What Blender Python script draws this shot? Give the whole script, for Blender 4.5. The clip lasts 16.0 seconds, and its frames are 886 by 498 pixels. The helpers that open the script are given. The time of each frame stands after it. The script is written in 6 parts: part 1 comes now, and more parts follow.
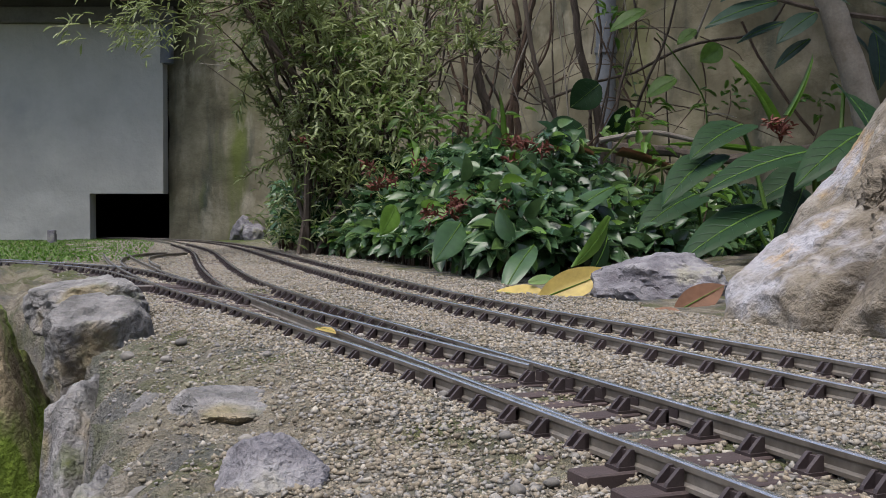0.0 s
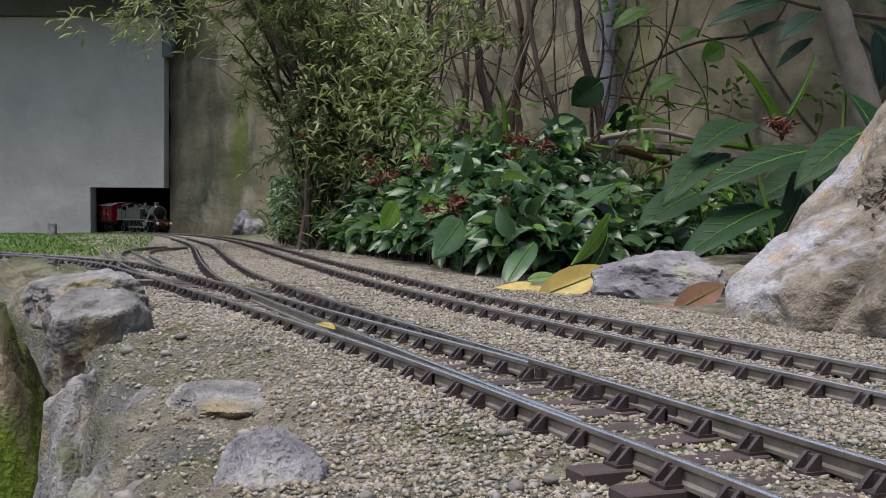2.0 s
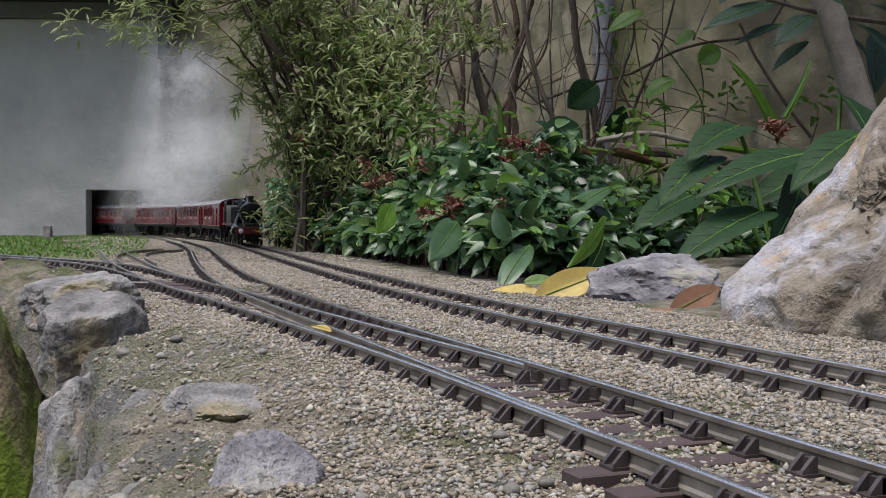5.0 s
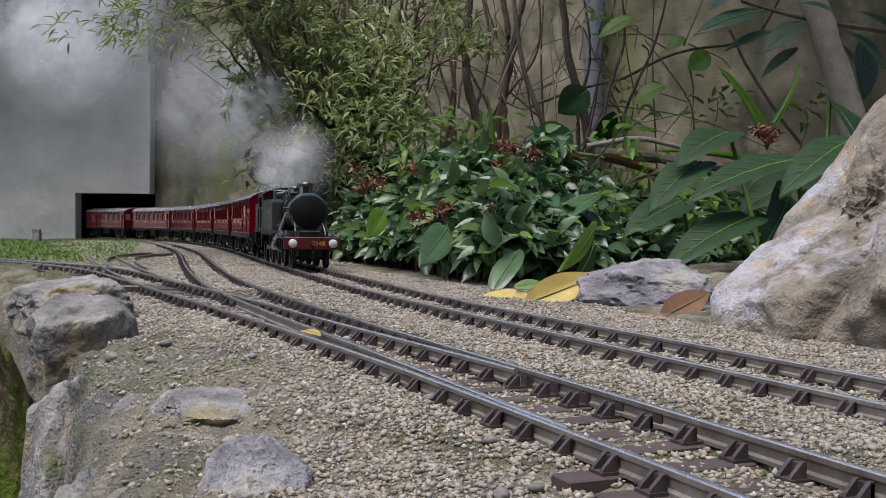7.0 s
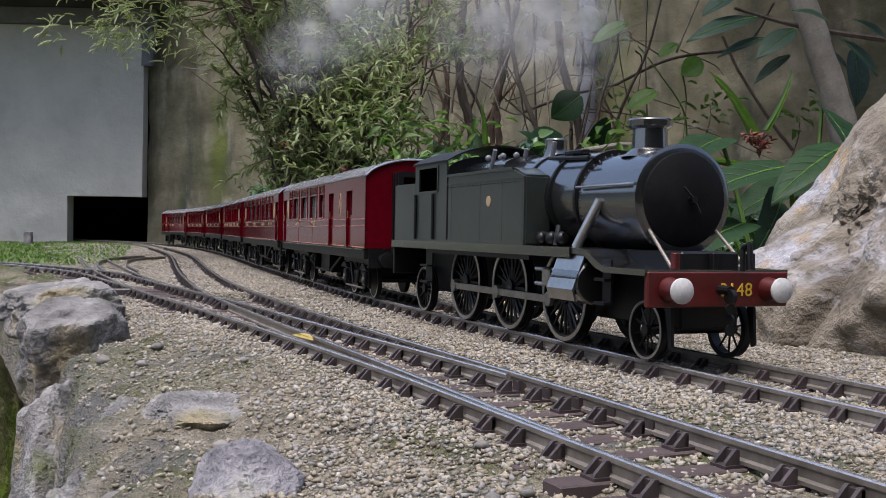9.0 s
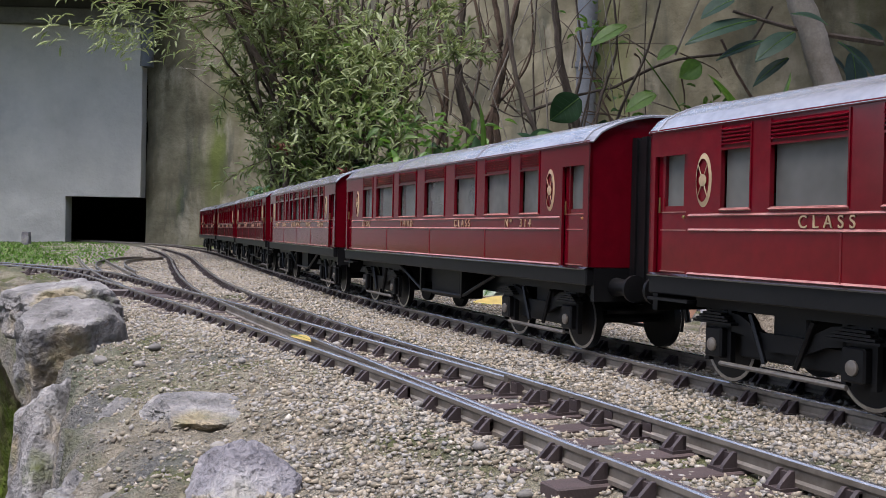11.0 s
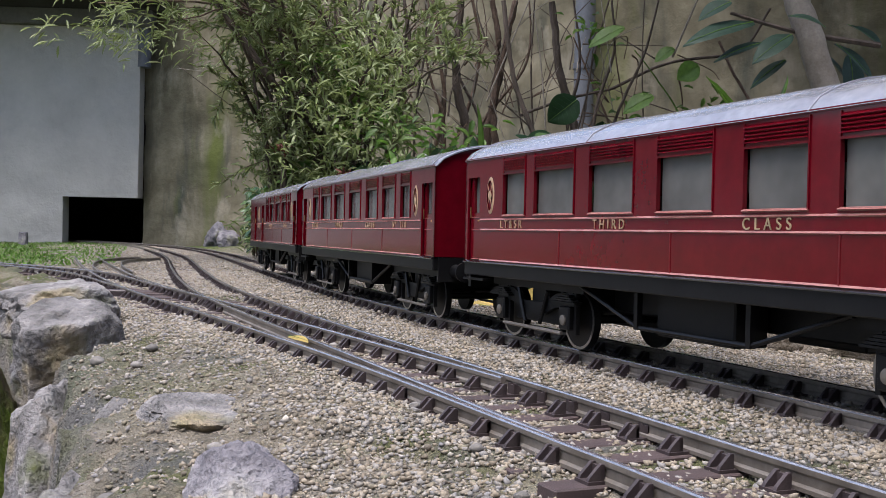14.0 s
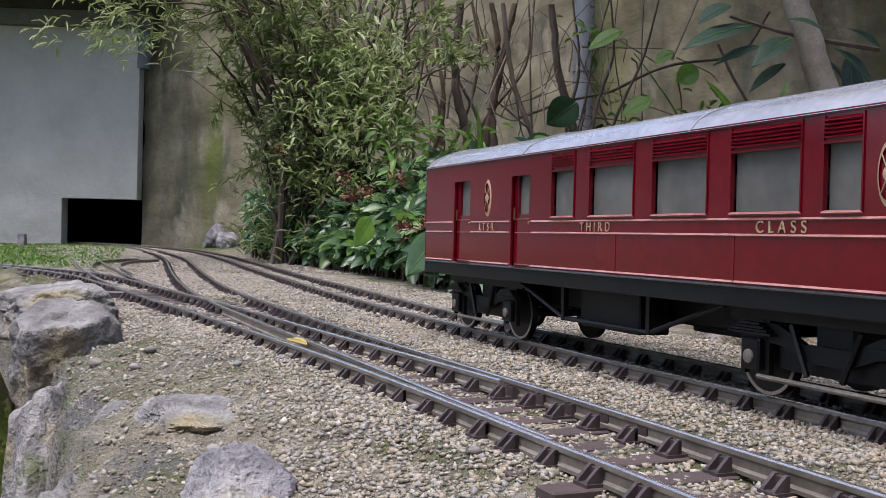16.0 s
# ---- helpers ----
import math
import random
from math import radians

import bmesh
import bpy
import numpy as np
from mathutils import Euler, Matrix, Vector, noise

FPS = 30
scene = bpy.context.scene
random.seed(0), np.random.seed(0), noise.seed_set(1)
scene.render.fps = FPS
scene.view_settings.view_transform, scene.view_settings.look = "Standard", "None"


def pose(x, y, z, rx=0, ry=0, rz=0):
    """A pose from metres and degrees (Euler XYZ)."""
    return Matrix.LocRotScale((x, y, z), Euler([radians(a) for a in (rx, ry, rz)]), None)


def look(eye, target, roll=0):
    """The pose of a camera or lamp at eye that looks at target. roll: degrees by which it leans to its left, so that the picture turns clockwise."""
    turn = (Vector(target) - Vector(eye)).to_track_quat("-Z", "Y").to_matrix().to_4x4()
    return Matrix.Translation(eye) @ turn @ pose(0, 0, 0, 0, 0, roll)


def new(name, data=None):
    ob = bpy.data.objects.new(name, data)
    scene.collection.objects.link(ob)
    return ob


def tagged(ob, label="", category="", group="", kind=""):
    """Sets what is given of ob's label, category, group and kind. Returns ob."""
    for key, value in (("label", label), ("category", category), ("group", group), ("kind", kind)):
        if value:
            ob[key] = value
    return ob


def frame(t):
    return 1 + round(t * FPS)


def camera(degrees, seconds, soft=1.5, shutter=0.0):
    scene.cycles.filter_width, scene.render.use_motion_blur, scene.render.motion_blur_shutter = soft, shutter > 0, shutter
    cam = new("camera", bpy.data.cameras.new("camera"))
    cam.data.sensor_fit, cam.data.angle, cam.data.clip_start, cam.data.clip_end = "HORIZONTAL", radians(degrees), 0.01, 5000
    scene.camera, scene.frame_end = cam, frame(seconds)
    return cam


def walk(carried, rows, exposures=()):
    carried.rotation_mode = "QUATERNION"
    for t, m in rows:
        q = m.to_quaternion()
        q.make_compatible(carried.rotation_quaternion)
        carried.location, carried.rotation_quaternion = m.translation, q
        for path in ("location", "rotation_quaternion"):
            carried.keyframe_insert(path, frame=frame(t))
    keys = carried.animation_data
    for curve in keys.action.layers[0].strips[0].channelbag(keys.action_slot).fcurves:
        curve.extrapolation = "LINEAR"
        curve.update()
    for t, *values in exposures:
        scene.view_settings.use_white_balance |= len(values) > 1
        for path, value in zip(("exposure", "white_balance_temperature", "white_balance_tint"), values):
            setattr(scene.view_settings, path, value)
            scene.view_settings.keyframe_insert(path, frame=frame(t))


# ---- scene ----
cam = camera(47.08, 16.0, soft=0.65)
EYE = (0.0, 0.0, 0.074)


def aim(yaw, pitch, roll):
    y, p = radians(yaw), radians(pitch)
    way = Vector((math.sin(y) * math.cos(p), math.cos(y) * math.cos(p), math.sin(p)))
    return look(EYE, Vector(EYE) + way, roll)


AIMS = [
    (0.0, 21.15, -1.45, 0.01), (0.5, 21.29, -1.69, 0.10), (1.0, 21.22, -1.72, 0.28), (1.5, 21.17, -1.68, 0.37),
    (2.0, 21.14, -1.65, 0.47), (2.5, 21.13, -1.82, 0.55), (3.0, 21.19, -1.85, 0.52), (3.5, 21.15, -1.80, 0.54),
    (4.0, 21.22, -1.74, 0.51), (6.5, 21.69, -1.21, 0.59), (7.0, 21.90, -1.24, 0.68), (7.5, 22.06, -1.16, 0.85),
    (8.0, 22.23, -0.99, 0.77), (8.5, 22.25, -0.90, 0.89), (9.0, 22.31, -0.97, 0.97), (11.5, 22.44, -0.82, 1.23),
    (12.0, 22.47, -0.78, 1.26), (12.5, 22.47, -0.81, 1.20), (13.0, 22.45, -0.72, 1.22), (13.5, 22.54, -0.72, 1.23),
    (14.0, 22.55, -0.80, 1.30), (14.5, 22.52, -0.78, 1.33), (15.0, 22.53, -0.66, 1.36), (15.5, 22.57, -0.59, 1.38),
    (16.0, 22.61, -0.67, 1.44)]
walk(cam, [(t, aim(*a)) for t, *a in AIMS], exposures=[(0.0, 0.40, 6350, 9), (8.0, 0.46, 6300, 11), (9.2, 0.62, 6250, 12), (12.0, 0.78, 6200, 13), (16.0, 0.76, 6200, 13)])

# ---- light: overcast sky ----
world = bpy.data.worlds.new("sky")
scene.world = world
world.use_nodes = True
wn = world.node_tree.nodes
sky = wn.new("ShaderNodeTexSky")
sky.sky_type, sky.sun_disc = "NISHITA", False
sky.sun_elevation, sky.sun_rotation = radians(72), radians(245)
sky.dust_density, sky.air_density = 4.4, 1.0
wn["Background"].inputs[1].default_value = 0.15
world.node_tree.links.new(sky.outputs[0], wn["Background"].inputs[0])
sun = new("sun", bpy.data.lights.new("sun", "SUN"))
sun.data.energy, sun.data.angle, sun.data.color = 2.6, radians(45), (1.0, 0.97, 0.93)
sun.matrix_world = look((-1.3, -0.8, 5.0), (0, 0, 0))


# ---- materials ----
def ramp(nt, fac, stops):
    r = nt.nodes.new("ShaderNodeValToRGB")
    el = r.color_ramp.elements
    while len(el) < len(stops):
        el.new(0.5)
    for e, (p, c) in zip(el, stops):
        e.position, e.color = p, (*c, 1)
    nt.links.new(fac, r.inputs[0])
    return r.outputs[0]


def noise_out(nt, scale, detail=5.0, stretch=(1, 1, 1), rough=0.6):
    tc, mp, n = (nt.nodes.new(k) for k in ("ShaderNodeTexCoord", "ShaderNodeMapping", "ShaderNodeTexNoise"))
    mp.inputs["Scale"].default_value = stretch
    n.inputs["Scale"].default_value, n.inputs["Detail"].default_value = scale, detail
    n.inputs["Roughness"].default_value = rough
    nt.links.new(tc.outputs["Object"], mp.inputs[0])
    nt.links.new(mp.outputs[0], n.inputs["Vector"])
    return n.outputs["Fac"]


def mixed(nt, a, b, fac, mode="MIX"):
    m = nt.nodes.new("ShaderNodeMix")
    m.data_type, m.blend_type = "RGBA", mode
    for sock, v in ((m.inputs[6], a), (m.inputs[7], b), (m.inputs[0], fac)):
        if isinstance(v, (int, float)):
            sock.default_value = v
        elif isinstance(v, tuple):
            sock.default_value = (*v, 1)
        else:
            nt.links.new(v, sock)
    return m.outputs[2]


def stepped(nt, fac, lo, hi):
    m = nt.nodes.new("ShaderNodeMapRange")
    m.inputs[1].default_value, m.inputs[2].default_value = lo, hi
    nt.links.new(fac, m.inputs[0])
    return m.outputs[0]


def surf(name, cols, rough=0.8, scale=30, bump=0.2, depth=0.002, metal=0.0, fine=None, stretch=(1, 1, 1), spots=None, vary=0.0, coat=0.0, grain=0.7, gloss=0.5):
    """cols: two or three base colours, blended by noise; spots: (colour, scale, lo, hi, stretch) laid over them."""
    m = bpy.data.materials.new(name)
    m.use_nodes = True
    nt = m.node_tree
    b = nt.nodes["Principled BSDF"]
    n = noise_out(nt, scale, 6, stretch)
    k = len(cols)
    col = ramp(nt, n, [(0.32 + 0.36 * i / max(1, k - 1), c) for i, c in enumerate(cols)]) if k > 1 else None
    if col is None:
        col = mixed(nt, cols[0], tuple(v * 0.7 for v in cols[0]), stepped(nt, n, 0.35, 0.8))
    for c, sc, lo, hi, st in spots or ():
        col = mixed(nt, col, c, stepped(nt, noise_out(nt, sc, 5, st), lo, hi))
    f = noise_out(nt, fine or scale * 9, 4)
    col = mixed(nt, col, ramp(nt, f, [(0.25, (0.62,) * 3), (0.75, (1.0,) * 3)]), grain, "MULTIPLY")
    if vary:
        oi = nt.nodes.new("ShaderNodeObjectInfo")
        col = mixed(nt, col, ramp(nt, oi.outputs["Random"], [(0, (1 - vary,) * 3), (1, (1.0,) * 3)]), 1.0, "MULTIPLY")
    nt.links.new(col, b.inputs["Base Color"])
    b.inputs["Roughness"].default_value, b.inputs["Metallic"].default_value = rough, metal
    b.inputs["Coat Weight"].default_value, b.inputs["Coat Roughness"].default_value = coat, 0.12
    b.inputs["Specular IOR Level"].default_value = gloss
    if bump:
        bp = nt.nodes.new("ShaderNodeBump")
        bp.inputs["Strength"].default_value, bp.inputs["Distance"].default_value = bump, depth
        add = nt.nodes.new("ShaderNodeMath")
        nt.links.new(n, add.inputs[0])
        nt.links.new(f, add.inputs[1])
        nt.links.new(add.outputs[0], bp.inputs["Height"])
        nt.links.new(bp.outputs[0], b.inputs["Normal"])
    return m


def leafy(name, cols, rough=0.4, through_light=0.25, gloss=0.5):
    """Foliage: each leaf takes its own shade."""
    m = bpy.data.materials.new(name)
    m.use_nodes = True
    nt = m.node_tree
    b = nt.nodes["Principled BSDF"]
    g = nt.nodes.new("ShaderNodeNewGeometry")
    k = len(cols)
    col = ramp(nt, g.outputs["Random Per Island"], [(i / (k - 1), c) for i, c in enumerate(cols)])
    col = mixed(nt, col, ramp(nt, noise_out(nt, 90, 4), [(0.3, (0.6,) * 3), (0.7, (1.0,) * 3)]), 0.8, "MULTIPLY")
    nt.links.new(col, b.inputs["Base Color"])
    b.inputs["Roughness"].default_value, b.inputs["Specular IOR Level"].default_value = rough, gloss
    t = nt.nodes.new("ShaderNodeBsdfTranslucent")
    nt.links.new(col, t.inputs[0])
    mx = nt.nodes.new("ShaderNodeMixShader")
    mx.inputs[0].default_value = through_light
    nt.links.new(b.outputs[0], mx.inputs[1])
    nt.links.new(t.outputs[0], mx.inputs[2])
    nt.links.new(mx.outputs[0], nt.nodes["Material Output"].inputs[0])
    return m


PLASTER = surf("white_plaster", [(0.38, 0.372, 0.348), (0.47, 0.46, 0.43)], 0.9, 5, 0.6, 0.010, fine=22, grain=0.2,
               spots=[((0.34, 0.34, 0.33), 3.0, 0.62, 0.8, (1, 1, 1))])
STAINED = surf("stained_render", [(0.098, 0.087, 0.055), (0.162, 0.144, 0.094), (0.245, 0.22, 0.155)], 0.95, 6, 0.45, 0.010, fine=34, grain=0.35,
               spots=[((0.06, 0.065, 0.05), 3.2, 0.53, 0.72, (2.2, 2.2, 0.45)), ((0.11, 0.13, 0.03), 2.4, 0.56, 0.72, (1.6, 1.6, 0.3)),
                      ((0.30, 0.27, 0.205), 7, 0.56, 0.70, (1, 1, 0.5))])
BACKDROP = surf("dark_backdrop", [(0.010, 0.018, 0.006), (0.03, 0.05, 0.015)], 0.9, 14, 0.8, 0.02)
BEAM = surf("dark_timber", [(0.035, 0.035, 0.035), (0.06, 0.06, 0.06)], 0.7, 8, 0.2)
FASCIA = surf("grey_fascia", [(0.12, 0.12, 0.115), (0.16, 0.16, 0.155)], 0.8, 8, 0.2)
DARKBROWN = surf("dark_brown", [(0.05, 0.04, 0.03), (0.09, 0.07, 0.05)], 0.9, 8, 0.2)
PIPE = surf("grey_pipe", [(0.10, 0.11, 0.13), (0.14, 0.15, 0.17)], 0.5, 10, 0.1)
RAIL = surf("rail_steel", [(0.13, 0.11, 0.09), (0.27, 0.24, 0.21)], 0.45, 60, 0.1, 0.0003, metal=0.3)
SHINE = surf("polished_rail_head", [(0.52, 0.50, 0.50), (0.70, 0.68, 0.68)], 0.24, 80, 0.05, 0.0002, metal=0.85)
SLEEPER = surf("sleeper_brown", [(0.055, 0.036, 0.036), (0.09, 0.06, 0.058)], 0.7, 160, 0.3, 0.0006, stretch=(0.3, 1, 1), vary=0.4)
CHAIR = surf("chair_brown", [(0.045, 0.032, 0.034), (0.08, 0.06, 0.06)], 0.5, 150, 0.2, 0.0004, vary=0.3)
BLACK = surf("black_paint", [(0.004, 0.004, 0.005), (0.008, 0.008, 0.009)], 0.42, 60, 0.1, 0.0003, gloss=0.3)
GLOSSBLACK = surf("satin_black", [(0.005, 0.005, 0.006), (0.010, 0.010, 0.011)], 0.26, 60, 0.05, 0.0003, coat=1.0, gloss=0.9)
GLOSSBLACK.node_tree.nodes["Principled BSDF"].inputs["Coat IOR"].default_value = 1.9
CHARCOAL = surf("smokebox_black", [(0.008, 0.008, 0.009), (0.014, 0.014, 0.015)], 0.6, 60, 0.1, 0.0003, gloss=0.04)
TANKGREEN = surf("dark_green_paint", [(0.018, 0.023, 0.020), (0.030, 0.036, 0.032)], 0.34, 40, 0.05, 0.0003, coat=0.5)
STEEL = surf("bright_steel", [(0.45, 0.44, 0.43), (0.6, 0.59, 0.58)], 0.28, 90, 0.05, 0.0002, metal=1.0)
BRASS = surf("brass", [(0.35, 0.26, 0.1), (0.5, 0.38, 0.16)], 0.35, 90, 0.05, 0.0002, metal=1.0)
BEAMRED = surf("buffer_beam_red", [(0.06, 0.004, 0.004), (0.095, 0.008, 0.007)], 0.4, 60, 0.1, 0.0003)
BUFFERWHITE = surf("buffer_face", [(0.45, 0.44, 0.43), (0.58, 0.57, 0.56)], 0.4, 80, 0.05, 0.0002)
MAROON = surf("crimson_coach_paint", [(0.105, 0.0015, 0.007), (0.14, 0.003, 0.010)], 0.13, 14, 0.06, 0.0004, coat=0.6, gloss=0.25)
MAROONDARK = surf("crimson_recess", [(0.14, 0.006, 0.01), (0.17, 0.008, 0.012)], 0.35, 30, 0.05, 0.0003)
# pale colour stands in for the highlight along the crimson mouldings
GLINT = surf("moulding_glint", [(0.30, 0.11, 0.10), (0.44, 0.21, 0.19)], 0.2, 90, 0.0)
GOLD = surf("gold_lettering", [(0.36, 0.25, 0.15), (0.45, 0.33, 0.20)], 0.45, 90, 0.0)
ROOFGREY = surf("silver_grey_roof", [(0.30, 0.30, 0.34), (0.44, 0.44, 0.48)], 0.20, 25, 0.2, 0.0008, coat=0.3, metal=0.35,
                spots=[((0.14, 0.14, 0.16), 40, 0.55, 0.7, (0.15, 1, 1))])
YELLOWPAINT = surf("yellow_number_paint", [(0.6, 0.38, 0.03), (0.7, 0.45, 0.05)], 0.5, 90, 0.0)
ROCKGREY = surf("grey_limestone", [(0.10, 0.092, 0.108), (0.20, 0.19, 0.21), (0.34, 0.33, 0.335)], 0.9, 28, 0.8, 0.004, fine=260,
                spots=[((0.30, 0.28, 0.20), 14, 0.58, 0.7, (1, 1, 1))])
ROCKTAN = surf("tan_limestone", [(0.105, 0.087, 0.068), (0.195, 0.163, 0.125), (0.33, 0.298, 0.262)], 0.9, 22, 0.9, 0.005, fine=220,
               spots=[((0.38, 0.37, 0.40), 8, 0.52, 0.62, (1, 1, 1.6)), ((0.38, 0.26, 0.13), 13, 0.6, 0.70, (1, 1, 1))])
ROCKCLIFF = surf("weathered_cliff_stone", [(0.10, 0.095, 0.09), (0.21, 0.20, 0.20), (0.34, 0.325, 0.315)], 0.95, 34, 1.0, 0.005, fine=260, stretch=(1.3, 1.3, 0.7),
                 spots=[((0.10, 0.115, 0.04), 18, 0.56, 0.68, (1, 1, 1)), ((0.34, 0.27, 0.17), 12, 0.55, 0.68, (1, 1, 1))])
MOSSROCK = surf("mossy_brown_stone", [(0.14, 0.11, 0.065), (0.26, 0.21, 0.13), (0.36, 0.30, 0.21)], 0.95, 20, 0.9, 0.006, fine=200, stretch=(1, 1, 0.35),
                spots=[((0.15, 0.22, 0.02), 9, 0.44, 0.52, (1, 1, 0.4))])
PEBBLE = surf("pebble_stone", [(0.22, 0.205, 0.20), (0.38, 0.35, 0.31)], 0.75, 120, 0.2, 0.0006, vary=0.55)
BARK = surf("brown_bark", [(0.06, 0.045, 0.035), (0.13, 0.10, 0.08)], 0.9, 60, 0.6, 0.002, stretch=(1, 1, 0.3))
PALEBARK = surf("pale_smooth_bark", [(0.20, 0.17, 0.14), (0.30, 0.27, 0.23)], 0.9, 30, 0.5, 0.002, fine=180)
TWIG = surf("twig_brown", [(0.08, 0.05, 0.035), (0.15, 0.10, 0.07)], 0.85, 60, 0.2, 0.001)
DARKLEAF = leafy("glossy_dark_leaf", [(0.025, 0.06, 0.025), (0.045, 0.10, 0.038), (0.075, 0.14, 0.065), (0.10, 0.17, 0.05)], 0.27, 0.25)
NARROWLEAF = leafy("grey_green_leaf", [(0.13, 0.165, 0.05), (0.24, 0.30, 0.10), (0.36, 0.41, 0.21)], 0.4, 0.4)
LIMELEAF = leafy("fresh_green_leaf", [(0.06, 0.14, 0.015), (0.12, 0.24, 0.03), (0.16, 0.28, 0.05)], 0.45, 0.4)
BIGLEAF = leafy("broad_green_leaf", [(0.008, 0.028, 0.010), (0.013, 0.042, 0.013), (0.022, 0.056, 0.014)], 0.55, 0.15, 0.25)
BLUELEAF = leafy("dull_blue_green_leaf", [(0.03, 0.06, 0.045), (0.05, 0.09, 0.06)], 0.5, 0.15, 0.3)
REDBUD = leafy("red_brown_flower_head", [(0.10, 0.02, 0.015), (0.18, 0.05, 0.03)], 0.7, 0.1)
YELLOWLEAF = leafy("yellow_dead_leaf", [(0.50, 0.36, 0.08), (0.60, 0.46, 0.14)], 0.5, 0.3)
DRYLEAF = leafy("brown_dead_leaf", [(0.16, 0.07, 0.04), (0.28, 0.15, 0.09)], 0.7, 0.2)
GRIT = leafy("ballast_grit", [(0.145, 0.122, 0.098), (0.25, 0.208, 0.152), (0.33, 0.28, 0.212), (0.23, 0.22, 0.215), (0.41, 0.37, 0.315)], 0.85, 0.0)
RUBBLE = leafy("stone_crumbs", [(0.15, 0.13, 0.10), (0.27, 0.23, 0.165), (0.22, 0.21, 0.15), (0.36, 0.315, 0.245), (0.26, 0.25, 0.255), (0.45, 0.41, 0.35)], 0.9, 0.0)


def ground_material():
    m = surf("sandy_soil", [(0.14, 0.122, 0.088), (0.28, 0.242, 0.18), (0.43, 0.38, 0.30)], 0.95, 75, 1.0, 0.009, fine=420,
             spots=[((0.15, 0.145, 0.135), 16, 0.5, 0.6, (1, 1, 1)), ((0.12, 0.125, 0.045), 17, 0.50, 0.62, (1, 1, 1)), ((0.42, 0.38, 0.31), 30, 0.62, 0.72, (1, 1, 1))])
    nt = m.node_tree
    b = nt.nodes["Principled BSDF"]
    old = b.inputs["Base Color"].links[0].from_socket
    at = nt.nodes.new("ShaderNodeAttribute")
    at.attribute_name = "moss"
    green = ramp(nt, noise_out(nt, 60, 5), [(0.3, (0.04, 0.055, 0.015)), (0.7, (0.12, 0.15, 0.03))])
    at2 = nt.nodes.new("ShaderNodeAttribute")
    at2.attribute_name = "stone"
    grey = ramp(nt, noise_out(nt, 26, 6, (1, 1, 0.6)), [(0.3, (0.11, 0.105, 0.10)), (0.55, (0.20, 0.195, 0.195)), (0.72, (0.32, 0.31, 0.30))])
    c = mixed(nt, old, grey, at2.outputs["Fac"])
    nt.links.new(mixed(nt, c, green, at.outputs["Fac"]), b.inputs["Base Color"])
    return m


SOIL = ground_material()


def pane_material():
    m = bpy.data.materials.new("grey_window_glass")
    m.use_nodes = True
    nt = m.node_tree
    b = nt.nodes["Principled BSDF"]
    # the panes carry a mottled grey base colour
    c = ramp(nt, noise_out(nt, 35, 3), [(0.3, (0.13, 0.13, 0.125)), (0.7, (0.22, 0.22, 0.21))])
    nt.links.new(c, b.inputs["Base Color"])
    b.inputs["Roughness"].default_value = 0.12
    b.inputs["Transmission Weight"].default_value = 0.35
    return m


PANE = pane_material()


def steam_material(name, dense):
    """Thin vapour: dense in a puff's core and nothing at its rim, in the puff's own space."""
    m = bpy.data.materials.new(name)
    m.use_nodes = True
    nt = m.node_tree
    tc, mp, ln, mr = (nt.nodes.new(k) for k in ("ShaderNodeTexCoord", "ShaderNodeMapping", "ShaderNodeVectorMath", "ShaderNodeMapRange"))
    mp.vector_type = "POINT"
    mp.inputs["Scale"].default_value = (1 / 0.1, 0.0, 1 / 0.1)
    ln.operation = "LENGTH"
    nt.links.new(tc.outputs["Object"], mp.inputs[0])
    nt.links.new(mp.outputs[0], ln.inputs[0])
    nt.links.new(ln.outputs["Value"], mr.inputs[0])
    mr.interpolation_type = "SMOOTHSTEP"
    mr.inputs[1].default_value, mr.inputs[2].default_value = 0.05, 0.95
    mr.inputs[3].default_value, mr.inputs[4].default_value = dense, 0.0
    mul = nt.nodes.new("ShaderNodeMath")
    mul.operation = "MULTIPLY"
    nt.links.new(mr.outputs[0], mul.inputs[0])
    nt.links.new(stepped(nt, noise_out(nt, 15, 6), 0.24, 0.66), mul.inputs[1])
    tr, df, mx = (nt.nodes.new(k) for k in ("ShaderNodeBsdfTransparent", "ShaderNodeBsdfDiffuse", "ShaderNodeMixShader"))
    df.inputs[0].default_value = (0.92, 0.92, 0.95, 1)
    nt.links.new(mul.outputs[0], mx.inputs[0])
    nt.links.new(tr.outputs[0], mx.inputs[1])
    tl, both = nt.nodes.new("ShaderNodeBsdfTranslucent"), nt.nodes.new("ShaderNodeMixShader")
    tl.inputs[0].default_value = (0.92, 0.92, 0.95, 1)
    nt.links.new(df.outputs[0], both.inputs[1])
    nt.links.new(tl.outputs[0], both.inputs[2])
    nt.links.new(both.outputs[0], mx.inputs[2])
    nt.links.new(mx.outputs[0], nt.nodes["Material Output"].inputs[0])
    return m


STEAM, THINSTEAM = steam_material("steam", 0.95), steam_material("thin_steam", 0.55)


# ---- mesh helpers ----
def part(name, bm, material, parent=None, label="", smooth=True):
    me = bpy.data.meshes.new(name)
    bm.to_mesh(me)
    bm.free()
    me.materials.append(material)
    if smooth:
        me.polygons.foreach_set("use_smooth", [True] * len(me.polygons))
        me.set_sharp_from_angle(angle=radians(32))
    ob = new(name, me)
    ob.parent = parent
    if label:
        tagged(ob, label)
    return ob


